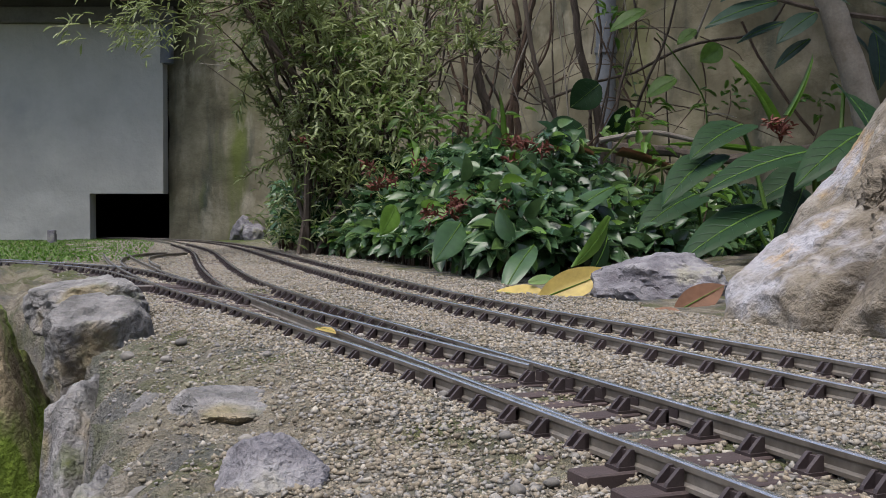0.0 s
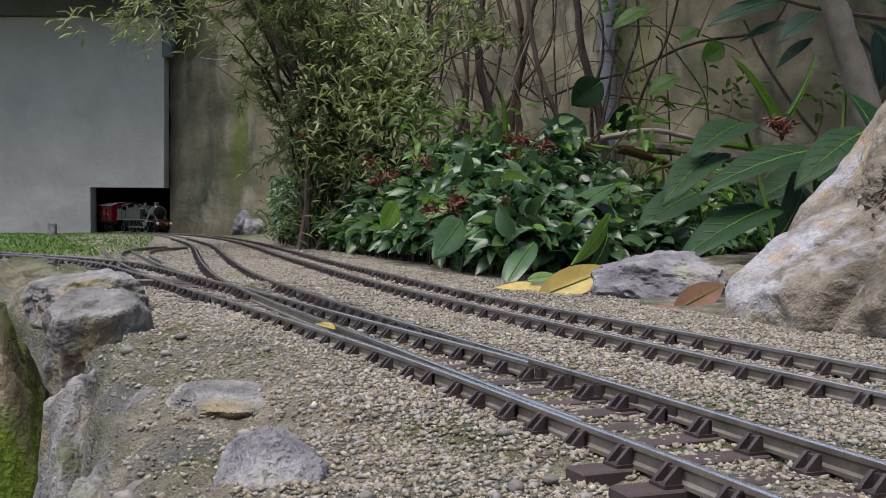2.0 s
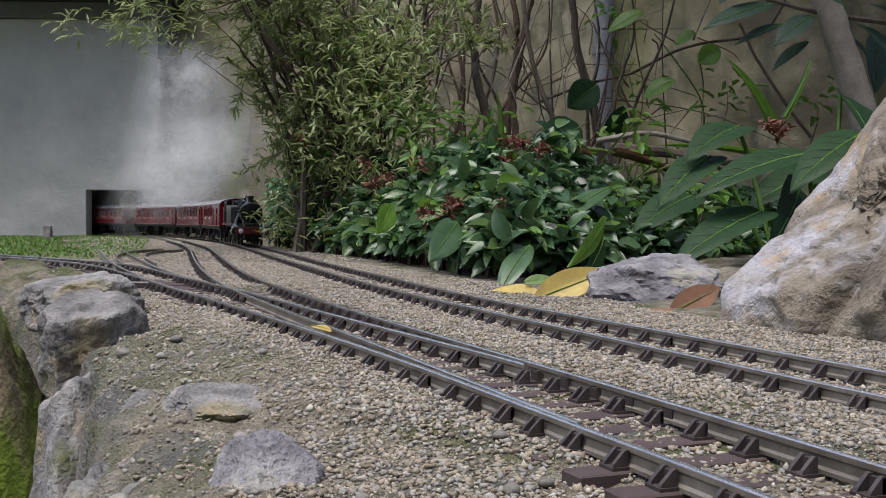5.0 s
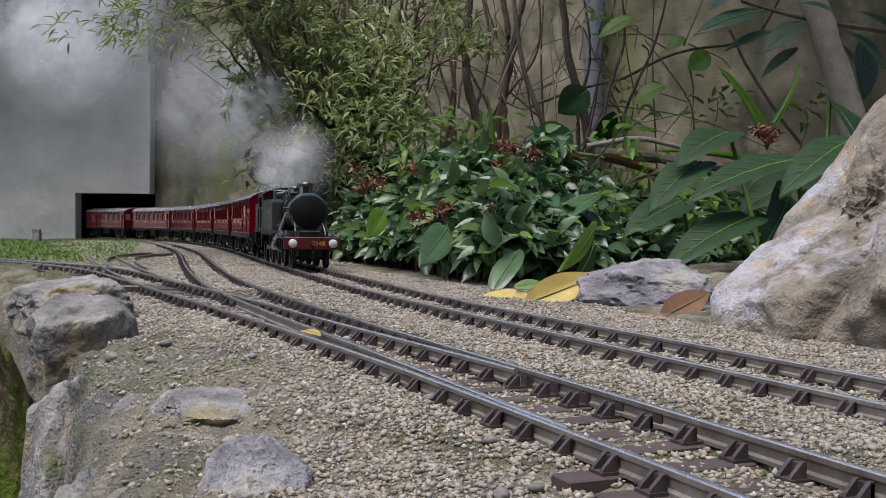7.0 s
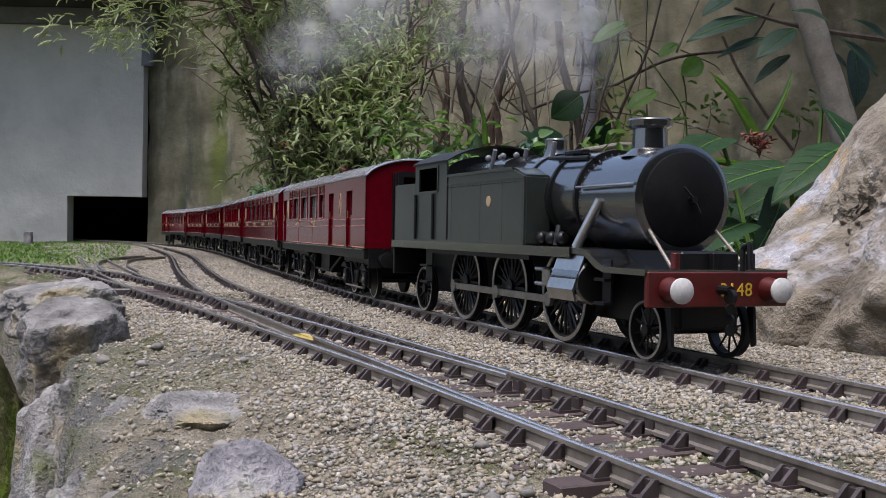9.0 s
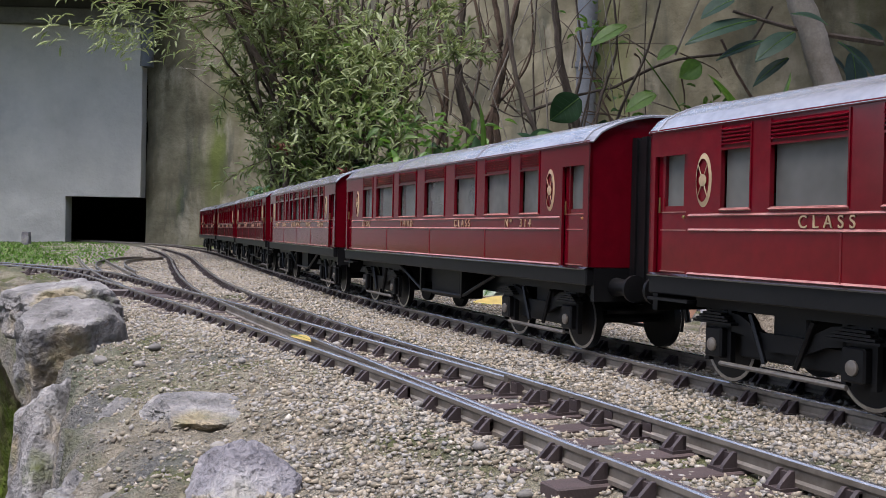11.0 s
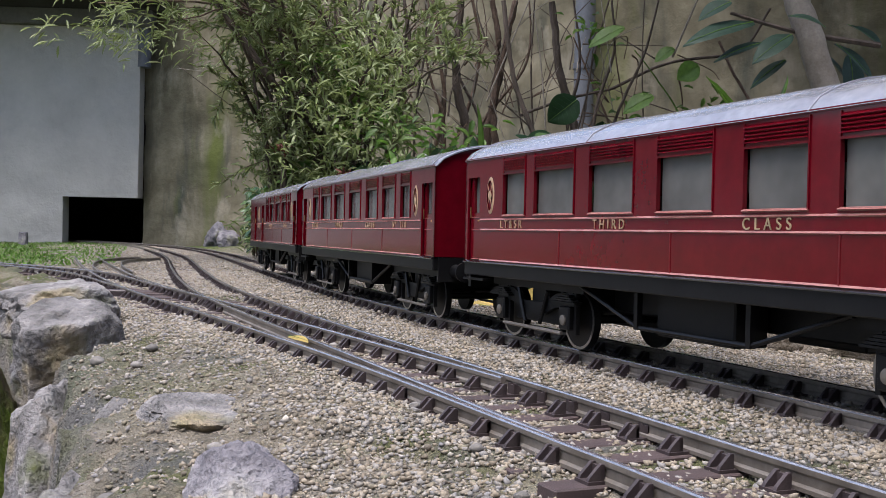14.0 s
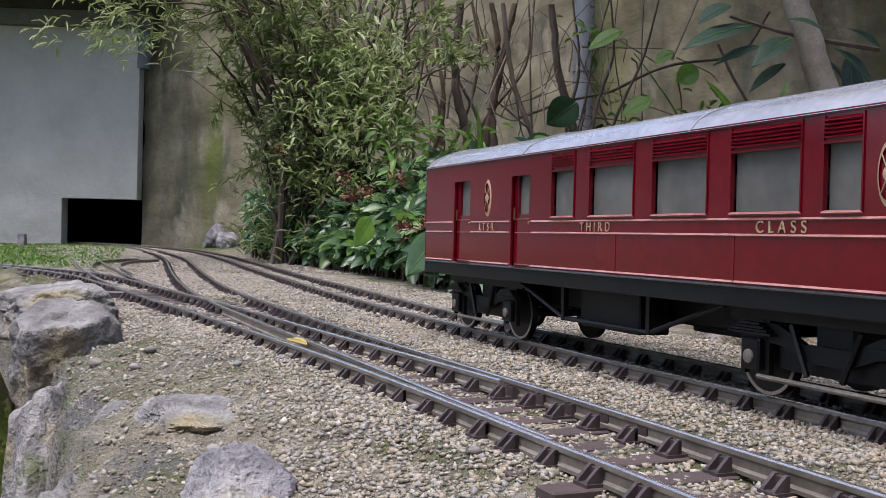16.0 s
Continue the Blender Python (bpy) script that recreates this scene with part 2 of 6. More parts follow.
def mesh_from(name, verts, faces, material, smooth=False):
    me = bpy.data.meshes.new(name)
    verts, faces = np.asarray(verts, dtype=np.float32), np.asarray(faces, dtype=np.int32)
    n, k = faces.shape
    me.vertices.add(len(verts))
    me.vertices.foreach_set("co", verts.ravel())
    me.loops.add(n * k)
    me.loops.foreach_set("vertex_index", faces.ravel())
    me.polygons.add(n)
    me.polygons.foreach_set("loop_start", np.arange(n, dtype=np.int32) * k)
    me.polygons.foreach_set("use_smooth", np.full(n, smooth))
    me.update(calc_edges=True)
    me.materials.append(material)
    return me


def placed(name, me, parent=None, m=None):
    ob = new(name, me)
    ob.parent = parent
    if m is not None:
        ob.matrix_basis = m
    return ob


def box(bm, x0, x1, y0, y1, z0, z1, bevel=0.0):
    vs = [bm.verts.new((x, y, z)) for x in (x0, x1) for y in (y0, y1) for z in (z0, z1)]
    fs = [bm.faces.new([vs[i] for i in q]) for q in ((0, 1, 3, 2), (4, 6, 7, 5), (0, 4, 5, 1), (2, 3, 7, 6), (0, 2, 6, 4), (1, 5, 7, 3))]
    if bevel:
        es = list({e for f in fs for e in f.edges})
        bmesh.ops.bevel(bm, geom=es, offset=bevel, segments=1, affect="EDGES")
    return bm


def boxed(x0, x1, y0, y1, z0, z1, bevel=0.0):
    return box(bmesh.new(), x0, x1, y0, y1, z0, z1, bevel)


def cyl(bm, a, b, r, r2=None, seg=20, caps=True):
    a, b = Vector(a), Vector(b)
    r2 = r if r2 is None else r2
    q = (b - a).to_track_quat("Z", "Y")
    rings = []
    for p, rad in ((a, r), (b, r2)):
        rings.append([bm.verts.new(p + q @ Vector((rad * math.cos(2 * math.pi * i / seg), rad * math.sin(2 * math.pi * i / seg), 0))) for i in range(seg)])
    for i in range(seg):
        j = (i + 1) % seg
        bm.faces.new((rings[0][i], rings[0][j], rings[1][j], rings[1][i]))
    if caps:
        bm.faces.new(rings[0][::-1])
        bm.faces.new(rings[1])
    return bm


def cyled(a, b, r, r2=None, seg=20):
    return cyl(bmesh.new(), a, b, r, r2, seg)


def lathe(bm, centre, axis, profile, seg=24):
    """profile: (along, radius) pairs turned about the axis through centre."""
    q = Vector(axis).to_track_quat("Z", "Y")
    c = Vector(centre)
    rings = []
    for h, r in profile:
        rings.append([bm.verts.new(c + q @ Vector((max(r, 1e-5) * math.cos(2 * math.pi * i / seg), max(r, 1e-5) * math.sin(2 * math.pi * i / seg), h))) for i in range(seg)])
    for lo, hi in zip(rings, rings[1:]):
        for i in range(seg):
            j = (i + 1) % seg
            bm.faces.new((lo[i], lo[j], hi[j], hi[i]))
    bm.faces.new(rings[0][::-1])
    bm.faces.new(rings[-1])
    return bm


def ring(bm, centre, axis, profile, seg=24):
    """Like lathe, but the profile closes on itself round an open middle."""
    q = Vector(axis).to_track_quat("Z", "Y")
    c = Vector(centre)
    rs = [[bm.verts.new(c + q @ Vector((r * math.cos(2 * math.pi * i / seg), r * math.sin(2 * math.pi * i / seg), h))) for i in range(seg)] for h, r in profile]
    for lo, hi in zip(rs, rs[1:] + rs[:1]):
        for i in range(seg):
            j = (i + 1) % seg
            bm.faces.new((lo[i], lo[j], hi[j], hi[i]))
    return bm


def panel(xs, zs, gone, y0, y1):
    """A thin sheet in x and z with the cells in gone left open, as one joined mesh."""
    bm = bmesh.new()
    g = {}

    def v(i, k, y):
        if (i, k, y) not in g:
            g[(i, k, y)] = bm.verts.new((xs[i], y, zs[k]))
        return g[(i, k, y)]
    solid = {(i, k) for i in range(len(xs) - 1) for k in range(len(zs) - 1)} - set(gone)
    for i, k in solid:
        for y in (y0, y1):
            bm.faces.new((v(i, k, y), v(i + 1, k, y), v(i + 1, k + 1, y), v(i, k + 1, y)))
        for (di, dk), a, b in (((-1, 0), (i, k), (i, k + 1)), ((1, 0), (i + 1, k), (i + 1, k + 1)), ((0, -1), (i, k), (i + 1, k)), ((0, 1), (i, k + 1), (i + 1, k + 1))):
            if (i + di, k + dk) not in solid:
                bm.faces.new((v(*a, y0), v(*b, y0), v(*b, y1), v(*a, y1)))
    bmesh.ops.recalc_face_normals(bm, faces=bm.faces[:])
    return bm


def prism(bm, pts, lo, hi, axis="y"):
    """A polygon in the two other axes, pushed from lo to hi along axis."""
    def v(p, h):
        return {"x": (h, p[0], p[1]), "y": (p[0], h, p[1]), "z": (p[0], p[1], h)}[axis]
    a, b = [bm.verts.new(v(p, lo)) for p in pts], [bm.verts.new(v(p, hi)) for p in pts]
    n = len(pts)
    for i in range(n):
        bm.faces.new((a[i], a[(i + 1) % n], b[(i + 1) % n], b[i]))
    bm.faces.new(a[::-1])
    bm.faces.new(b)
    bmesh.ops.recalc_face_normals(bm, faces=bm.faces[:])
    return bm


def lettering(name, text, size, material, parent, m, depth=0.0002, spread=1.7):
    cu = bpy.data.curves.new(name, "FONT")
    cu.body, cu.size, cu.extrude, cu.align_x, cu.space_character = text, size, depth, "CENTER", spread
    tmp = bpy.data.objects.new(name, cu)
    scene.collection.objects.link(tmp)
    me = bpy.data.meshes.new_from_object(tmp)
    bpy.data.objects.remove(tmp)
    me.materials.clear()
    me.materials.append(material)
    return placed(name, me, parent, m)


CA, SA = math.cos(radians(21.15)), math.sin(radians(21.15))


def spot(lat, dep, z=0.0):
    """Places told across and along the garden, square to the white end wall."""
    return Vector((SA * dep + CA * lat, CA * dep - SA * lat, z))


def gpose(lat, dep, z=0.0, turn=0.0):
    p = spot(lat, dep, z)
    return pose(p.x, p.y, p.z, 0, 0, -21.15 + turn)


def spline(pts, n=24):
    P = [Vector(p) for p in pts]
    P = [2 * P[0] - P[1]] + P + [2 * P[-1] - P[-2]]
    out = []
    for i in range(1, len(P) - 2):
        a, b, c, d = P[i - 1:i + 3]
        for k in range(n):
            t = k / n
            out.append(0.5 * (2 * b + (c - a) * t + (2 * a - 5 * b + 4 * c - d) * t * t + (3 * b - a - 3 * c + d) * t ** 3))
    out.append(P[-2])
    return out


class Line:
    """A track's centre line on the ground, told by length along it."""

    def __init__(self, pts, lead=0, start=0.0):
        c = spline([(x, y, 0) for x, y in pts])
        self.c = np.array([(p.x, p.y) for p in c])
        self.s = np.r_[0, np.cumsum(np.linalg.norm(np.diff(self.c, axis=0), axis=1))]
        self.s += start - self.s[24 * lead]
        self.s0, self.s1 = self.s[0], self.s[-1]

    def at(self, s):
        return Vector((np.interp(s, self.s, self.c[:, 0]), np.interp(s, self.s, self.c[:, 1]), 0))

    def way(self, s):
        return (self.at(s + 0.004) - self.at(s - 0.004)).normalized()


# ---- the large structure ----
def structure(name, bm, material, label, m=None, smooth=False):
    ob = part(name, bm, material, None, label, smooth)
    if m is not None:
        ob.matrix_basis = m
    return tagged(ob, kind="structure")


def rough_slab(x0, x1, z0, z1, thick, cell, wob):
    """A hand-rendered wall face, slightly uneven, front at y=0."""
    bm = bmesh.new()
    nx, nz = max(2, int((x1 - x0) / cell)), max(2, int((z1 - z0) / cell))
    g = [[bm.verts.new((x0 + (x1 - x0) * i / nx, wob * noise.fractal(Vector((x0 + (x1 - x0) * i / nx, 7.7, z0 + (z1 - z0) * j / nz)) * 7, 0.8, 2.1, 4),
                        z0 + (z1 - z0) * j / nz)) for j in range(nz + 1)] for i in range(nx + 1)]
    for i in range(nx):
        for j in range(nz):
            bm.faces.new((g[i][j], g[i + 1][j], g[i + 1][j + 1], g[i][j + 1]))
    rim = [g[i][0] for i in range(nx + 1)] + [g[nx][j] for j in range(1, nz + 1)] + [g[i][nz] for i in range(nx - 1, -1, -1)] + [g[0][j] for j in range(nz - 1, 0, -1)]
    back = [bm.verts.new((v.co.x, thick, v.co.z)) for v in rim]
    for i in range(len(rim)):
        k = (i + 1) % len(rim)
        bm.faces.new((rim[k], rim[i], back[i], back[k]))
    bm.faces.new(back[::-1])
    bmesh.ops.recalc_face_normals(bm, faces=bm.faces[:])
    return bm


WALL_M = gpose(0, 4.5, 0)
structure("wall_north", rough_slab(-2.6, -1.562, -0.03, 0.95, 0.08, 0.02, 0.006), PLASTER, "white-washed rough plaster wall with a low railway opening", WALL_M, True)
structure("wall_north_far", boxed(-9.0, -2.6, 0.001, 0.08, -0.03, 0.95), PLASTER, "white-washed plaster wall of the shed", WALL_M)
structure("wall_north_lintel", rough_slab(-1.562, -1.236, 0.205, 0.95, 0.08, 0.02, 0.006), PLASTER, "white plaster over the railway opening", WALL_M, True)
structure("shed_beam", boxed(-9.0, -1.18, -0.03, 0.12, 0.952, 1.022, 0.003), FASCIA, "grey painted board along the top of the white wall", WALL_M)
structure("shed_soffit", boxed(-9.0, -1.12, -0.022, 0.12, 1.022, 1.089, 0.003), BEAM, "dark board under the shed eave", WALL_M)
# the eave's overhang lies out of view, its depth set to shade the wall
structure("shed_eave", boxed(-9.0, -1.06, -0.40, 1.66, 1.090, 1.115, 0.004), BEAM, "dark eave of the shed roof, deepened out of view for shade", WALL_M)
structure("shed_gutter", boxed(-9.0, -1.05, -0.055, -0.032, 1.070, 1.084, 0.004), FASCIA, "pale metal edge of the shed roof", WALL_M)
# dark inner walls; the board beside the opening is added to darken it
structure("shed_back", boxed(-9.0, -1.2, 1.55, 1.61, -0.03, 1.088), DARKBROWN, "dark back wall inside the shed", WALL_M)
structure("shed_lining", boxed(-1.225, -1.165, 0.16, 1.55, -0.03, 1.088), DARKBROWN, "dark board added inside the railway opening to darken it", WALL_M)
structure("shed_side", boxed(-9.06, -9.0, 0, 1.61, -0.03, 1.088), DARKBROWN, "dark end wall of the shed", WALL_M)

# unseen dark backdrop behind the camera, added to darken reflections on the locomotive
structure("wall_south", rough_slab(-7.0, 9.0, -0.8, 2.4, 0.3, 0.2, 0.05), BACKDROP, "dark backdrop added out of view to cut reflections", pose(0, -3.4, 0, 0, 0, 180), True)

# the stained garden wall runs from inside the shed behind all the plants
A, B = spot(-1.235, 4.585), spot(4.6, 1.078)
run = (B - A).length
GW = Matrix.Translation(A) @ pose(0, 0, 0, 0, 0, math.degrees(math.atan2(B.y - A.y, B.x - A.x)))
structure("wall_east", rough_slab(0, run, -0.05, 1.10, 0.15, 0.03, 0.012), STAINED, "tall old cement-rendered garden wall, streaked with damp and moss", GW, True)


def wall_spot(px_lat, z):
    """A place on the garden wall's face straight behind a bearing (lateral over depth)."""
    a = (A.x * CA - A.y * SA, A.x * SA + A.y * CA)
    b = (B.x * CA - B.y * SA, B.x * SA + B.y * CA)
    k = (px_lat * a[1] - a[0]) / ((b[0] - a[0]) - px_lat * (b[1] - a[1]))
    return a[0] + k * (b[0] - a[0]), a[1] + k * (b[1] - a[1])


# ---- ground: one sheet, with the stone-faced drop beside the line ----
RIM = [(0.02, -40.0), (-0.03, -1.0), (-0.06, 0.0), (-0.090, 0.26), (-0.166, 0.48), (-0.248, 0.70), (-0.36, 0.93), (-0.47, 1.06), (-0.9, 1.13), (-2.5, 1.25), (-40.0, 1.4)]


def rim_distance(lat, dep):
    """How far outside the rim a place lies; negative on the railway's side."""
    p = np.stack([lat, dep], -1)
    best = np.full(lat.shape, 1e9)
    for a, b in zip(RIM, RIM[1:]):
        a, b = np.array(a), np.array(b)
        d = b - a
        k = np.clip(((p - a) @ d) / (d @ d), 0, 1)
        q = p - (a + k[..., None] * d)
        side = d[0] * q[..., 1] - d[1] * q[..., 0]
        r = np.hypot(q[..., 0], q[..., 1])
        best = np.where(r < np.abs(best), np.where(side > 0, r, -r), best)
    return best


def graded(stops):
    out = []
    for (a, st), (b, _) in zip(stops, stops[1:]):
        out.append(np.arange(a, b - st * 0.5, st))
    return np.concatenate(out + [[stops[-1][0]]])


LATS = graded([(-45, 6), (-9, 1.2), (-3, 0.1), (-0.9, 0.02), (-0.5, 0.006), (0.5, 0.012), (1.2, 0.06), (3, 0.8), (9, 6), (45, 6)])
DEPS = graded([(-45, 6), (-9, 1.5), (-1.5, 0.1), (0.1, 0.005), (1.25, 0.012), (2.2, 0.04), (5.5, 0.5), (9, 6), (45, 6)])


def fractal_grid(lat, dep, scale, octaves=4):
    out = np.zeros(lat.shape)
    flat = out.ravel()
    for i, (a, b) in enumerate(zip(lat.ravel(), dep.ravel())):
        flat[i] = noise.fractal(Vector((a * scale, b * scale, 3.1)), 0.9, 2.1, octaves)
    return flat.reshape(lat.shape)


def ground_level(lat, dep, rd, n1, n2):
    """z of the soil: flat under the lines, crumbling to the rim, then a drop."""
    x = SA * dep + CA * lat
    flat = np.clip((0.10 - x) / 0.12, 0, 1) * np.clip(2.4 - dep, 0, 1)
    z = -0.001 + 0.0022 * n2 * 0.5 + flat * (0.015 * n1 + 0.012 * n2 - 0.010 * np.clip((0.7 - dep) / 0.5, 0, 1))
    z = z + 0.0052 * np.clip((x - 0.212 + 0.115 * np.clip((dep - 0.95) * 4, 0, 1)) / 0.012, 0, 1) * np.clip((0.6 - x) / 0.05, 0, 1) * np.clip((4.6 - dep) * 3, 0, 1) + 0.0020 * np.clip(1 - np.abs(x - 0.243) / 0.035, 0, 1) * (dep < 1.4)
    z = z + 0.0022 * np.clip((x - 0.085) / 0.02, 0, 1) * np.clip((0.15 - x) / 0.01, 0, 1) * (dep < 0.8)
    z = z + 0.0046 * np.clip((x - 0.150 + 0.077 * np.clip((dep - 0.27) * 8, 0, 1)) / 0.012, 0, 1) * np.clip((0.22 - x) / 0.006, 0, 1) * np.clip((dep - 0.14) * 9, 0, 1) * (1 - np.clip((dep - 0.95) * 4, 0, 1))
    bed = np.clip((x - 0.50 - 0.1 * np.clip(dep - 1.1, 0, 2)) / 0.25, 0, 1)
    z = z + bed * (0.02 + 0.012 * n1)
    out = np.clip(rd + 0.012 * n1, 0, None)
    z = z - np.clip(np.clip(rd + 0.03, 0, 0.03) * 0.5, 0, 1)
    return z - np.minimum(0.62 + 0.02 * n1, out * 8.0) + np.where(out > 0, 0.012 * n2, 0)


SHEET = []


def make_ground():
    la, de = np.meshgrid(LATS, DEPS, indexing="ij")
    n1, n2 = fractal_grid(la, de, 9, 4), fractal_grid(la, de, 42, 3)
    rd = rim_distance(la, de)
    z = ground_level(la, de, rd, n1, n2)
    verts = np.stack([SA * de + CA * la, CA * de - SA * la, z], -1).reshape(-1, 3)
    nx, ny = la.shape
    i = np.arange((nx - 1) * (ny - 1))
    a = (i // (ny - 1)) * ny + i % (ny - 1)
    faces = np.stack([a, a + ny, a + ny + 1, a + 1], 1)
    SHEET.append(z)
    me = mesh_from("ground", verts, faces, SOIL, True)
    moss = np.clip((de - 1.75 + 0.25 * n1) * 2.2, 0, 1) * np.clip((-0.62 - la + 0.1 * n1) * 5, 0, 1) * np.clip((5.0 - de) * 2, 0, 1)
    moss = np.maximum(moss, np.clip(n1 * 1.6 - 0.15, 0, 1) * 0.6 * (de > 0.3) * (la < -0.02) * (de < 1.6))
    moss = np.maximum(moss, np.clip((rd - 0.02) * 20, 0, 1) * np.clip(n1 * 2 + 0.2, 0, 1) * (de > 0.9))
    stone = np.clip((rd + 0.025 + 0.05 * n1) * 14, 0, 1) * (de < 6) * np.clip((0.5 - rd) * 5, 0, 1)
    for name, v in (("moss", moss), ("stone", stone)):
        me.attributes.new(name, "FLOAT", "POINT").data.foreach_set("value", v.astype(np.float32).ravel())
    tagged(placed("ground", me), "sandy soil and moss round the garden railway, dropping off at a stone edge", kind="structure")


make_ground()


def level(lat, dep):
    """Height of the ground sheet, between its grid points."""
    z = SHEET[0]
    i = np.clip(np.searchsorted(LATS, lat) - 1, 0, len(LATS) - 2)
    j = np.clip(np.searchsorted(DEPS, dep) - 1, 0, len(DEPS) - 2)
    u = (lat - LATS[i]) / (LATS[i + 1] - LATS[i])
    w = (dep - DEPS[j]) / (DEPS[j + 1] - DEPS[j])
    return (z[i, j] * (1 - u) + z[i + 1, j] * u) * (1 - w) + (z[i, j + 1] * (1 - u) + z[i + 1, j + 1] * u) * w


# ---- railway tracks ----
GAUGE = 0.046
RAIL_TOP = 0.012
MAIN = Line([(-5.856, 8.699), (-4.382, 8.075), (-2.545, 7.279), (-1.555, 6.788), (-0.777, 6.305), (-0.297, 5.884), (0.033, 5.434), (0.212, 5.011), (0.31, 4.62), (0.46, 4.15), (0.515, 3.7), (0.52, 3.25), (0.494, 2.75), (0.45, 2.25),
             (0.403, 1.8), (0.36, 1.35), (0.33, 1.0), (0.316, 0.75), (0.311, 0.5), (0.311, 0.2), (0.311, -0.5), (0.311, -1.5), (0.311, -3.2), (0.311, -5.5)], lead=9, start=3.2069)
RIGHT = Line([(0.179, -1.5), (0.179, -0.5), (0.179, 0.2), (0.179, 0.5), (0.180, 0.75), (0.185, 1.0), (0.200, 1.22), (0.226, 1.48), (0.262, 1.8), (0.316, 2.27), (0.350, 2.7), (0.372, 3.2), (0.382, 3.6), (0.378, 3.95), (0.362, 4.25)])
LEFT = Line([(0.1785, -1.5), (0.1785, -0.5), (0.1785, 0.15), (0.1765, 0.28), (0.173, 0.41), (0.1675, 0.51), (0.161, 0.61), (0.153, 0.73), (0.146, 0.83), (0.133, 0.97), (0.123, 1.1), (0.116, 1.3), (0.114, 1.55), (0.118, 1.9), (0.128, 2.25)])
STUB = Line([(0.126, 1.5), (0.132, 1.75), (0.155, 1.98), (0.20, 2.15), (0.255, 2.24)])
SIDING = Line([(0.128, 1.03), (0.112, 1.22), (0.088, 1.45), (0.03, 1.64), (-0.06, 1.84), (-0.20, 2.08), (-0.5, 2.5), (-1.2, 3.3), (-2.2, 4.1)])
PROFILE = [(-0.0016, 0.0), (0.0016, 0.0), (0.0016, 0.0012), (0.0006, 0.0020), (0.0006, 0.0044), (0.0012, 0.0052), (0.0012, 0.0067), (0.0008, 0.0072),
           (-0.0008, 0.0072), (-0.0012, 0.0067), (-0.0012, 0.0052), (-0.0006, 0.0044), (-0.0006, 0.0020), (-0.0016, 0.0012)]


def rail(line, off, s0, s1, thing, name="rail", step=0.03):
    bm = bmesh.new()
    n = max(2, int((s1 - s0) / step))
    rings = []
    for i in range(n + 1):
        s = s0 + (s1 - s0) * i / n
        d = line.way(s)
        side = Vector((-d.y, d.x, 0))
        p = line.at(s) + side * off + Vector((0, 0, RAIL_TOP - 0.0072 + 0.0004 * math.sin(s * 9 + off * 90)))
        rings.append([bm.verts.new(p + side * a + Vector((0, 0, b))) for a, b in PROFILE])
    k = len(PROFILE)
    for lo, hi in zip(rings, rings[1:]):
        for i in range(k):
            f = bm.faces.new((lo[i], lo[(i + 1) % k], hi[(i + 1) % k], hi[i]))
            f.material_index = 1 if i in (6, 7, 8) else 0
    bm.faces.new(rings[0][::-1])
    bm.faces.new(rings[-1])
    bmesh.ops.recalc_face_normals(bm, faces=bm.faces[:])
    ob = part(name, bm, RAIL, thing)
    ob.data.materials.append(SHINE)
    return ob


def sleeper_mesh(length=0.084):
    bm = boxed(-length / 2, length / 2, -0.0052, 0.0052, -0.004, 0.0048, 0.0005)
    me = bpy.data.meshes.new("sleeper")
    bm.to_mesh(me)
    bm.free()
    me.materials.append(SLEEPER)
    return me


def chair_mesh():
    """Cast chair: a base plate and a pair of ribbed jaws that hold the rail."""
    bm = boxed(-0.0075, 0.0075, -0.0036, 0.0036, 0.0046, 0.0058)
    for sgn in (1, -1):
        prism(bm, [(sgn * 0.0018, 0.0056), (sgn * 0.0072, 0.0056), (sgn * 0.0066, 0.0068), (sgn * 0.0030, 0.0104), (sgn * 0.0018, 0.0104)], -0.0030, -0.0016, "y")
        prism(bm, [(sgn * 0.0018, 0.0056), (sgn * 0.0072, 0.0056), (sgn * 0.0066, 0.0068), (sgn * 0.0030, 0.0104), (sgn * 0.0018, 0.0104)], 0.0016, 0.0030, "y")
        box(bm, *sorted((sgn * 0.0017, sgn * 0.0030)), -0.0030, 0.0030, 0.0056, 0.0098)
    me = bpy.data.meshes.new("chair")
    bm.to_mesh(me)
    bm.free()
    me.materials.append(CHAIR)
    return me


SLEEPER_ME, CHAIR_ME = sleeper_mesh(), chair_mesh()


def track(name, line, s0, s1, label, pitch=0.0242, begins=(None, None), timber=(None, None)):
    """begins: where the rails to the left and right of the line's way start, if not at s0."""
    t = tagged(new(name), label, "railway track", "garden railway tracks")
    for sgn, at in zip((1, -1), begins):
        rail(line, sgn * GAUGE / 2, s0 if at is None else at, s1, t)
    a, b = timber
    s = s0 if a is None else a
    while s < (s1 if b is None else b):
        d = line.way(s)
        turn = math.degrees(math.atan2(d.y, d.x)) - 90 + random.uniform(-1.5, 1.5)
        p = line.at(s) + Vector((random.uniform(-0.001, 0.001), 0, random.uniform(-0.0006, 0.0002)))
        m = pose(p.x, p.y, p.z, random.uniform(-1, 1), random.uniform(-0.6, 0.6), turn)
        placed("sleeper", SLEEPER_ME, t, m)
        for sgn in (1, -1):
            placed("chair", CHAIR_ME, t, m @ pose(sgn * GAUGE / 2, 0, 0))
        s += pitch
    return t


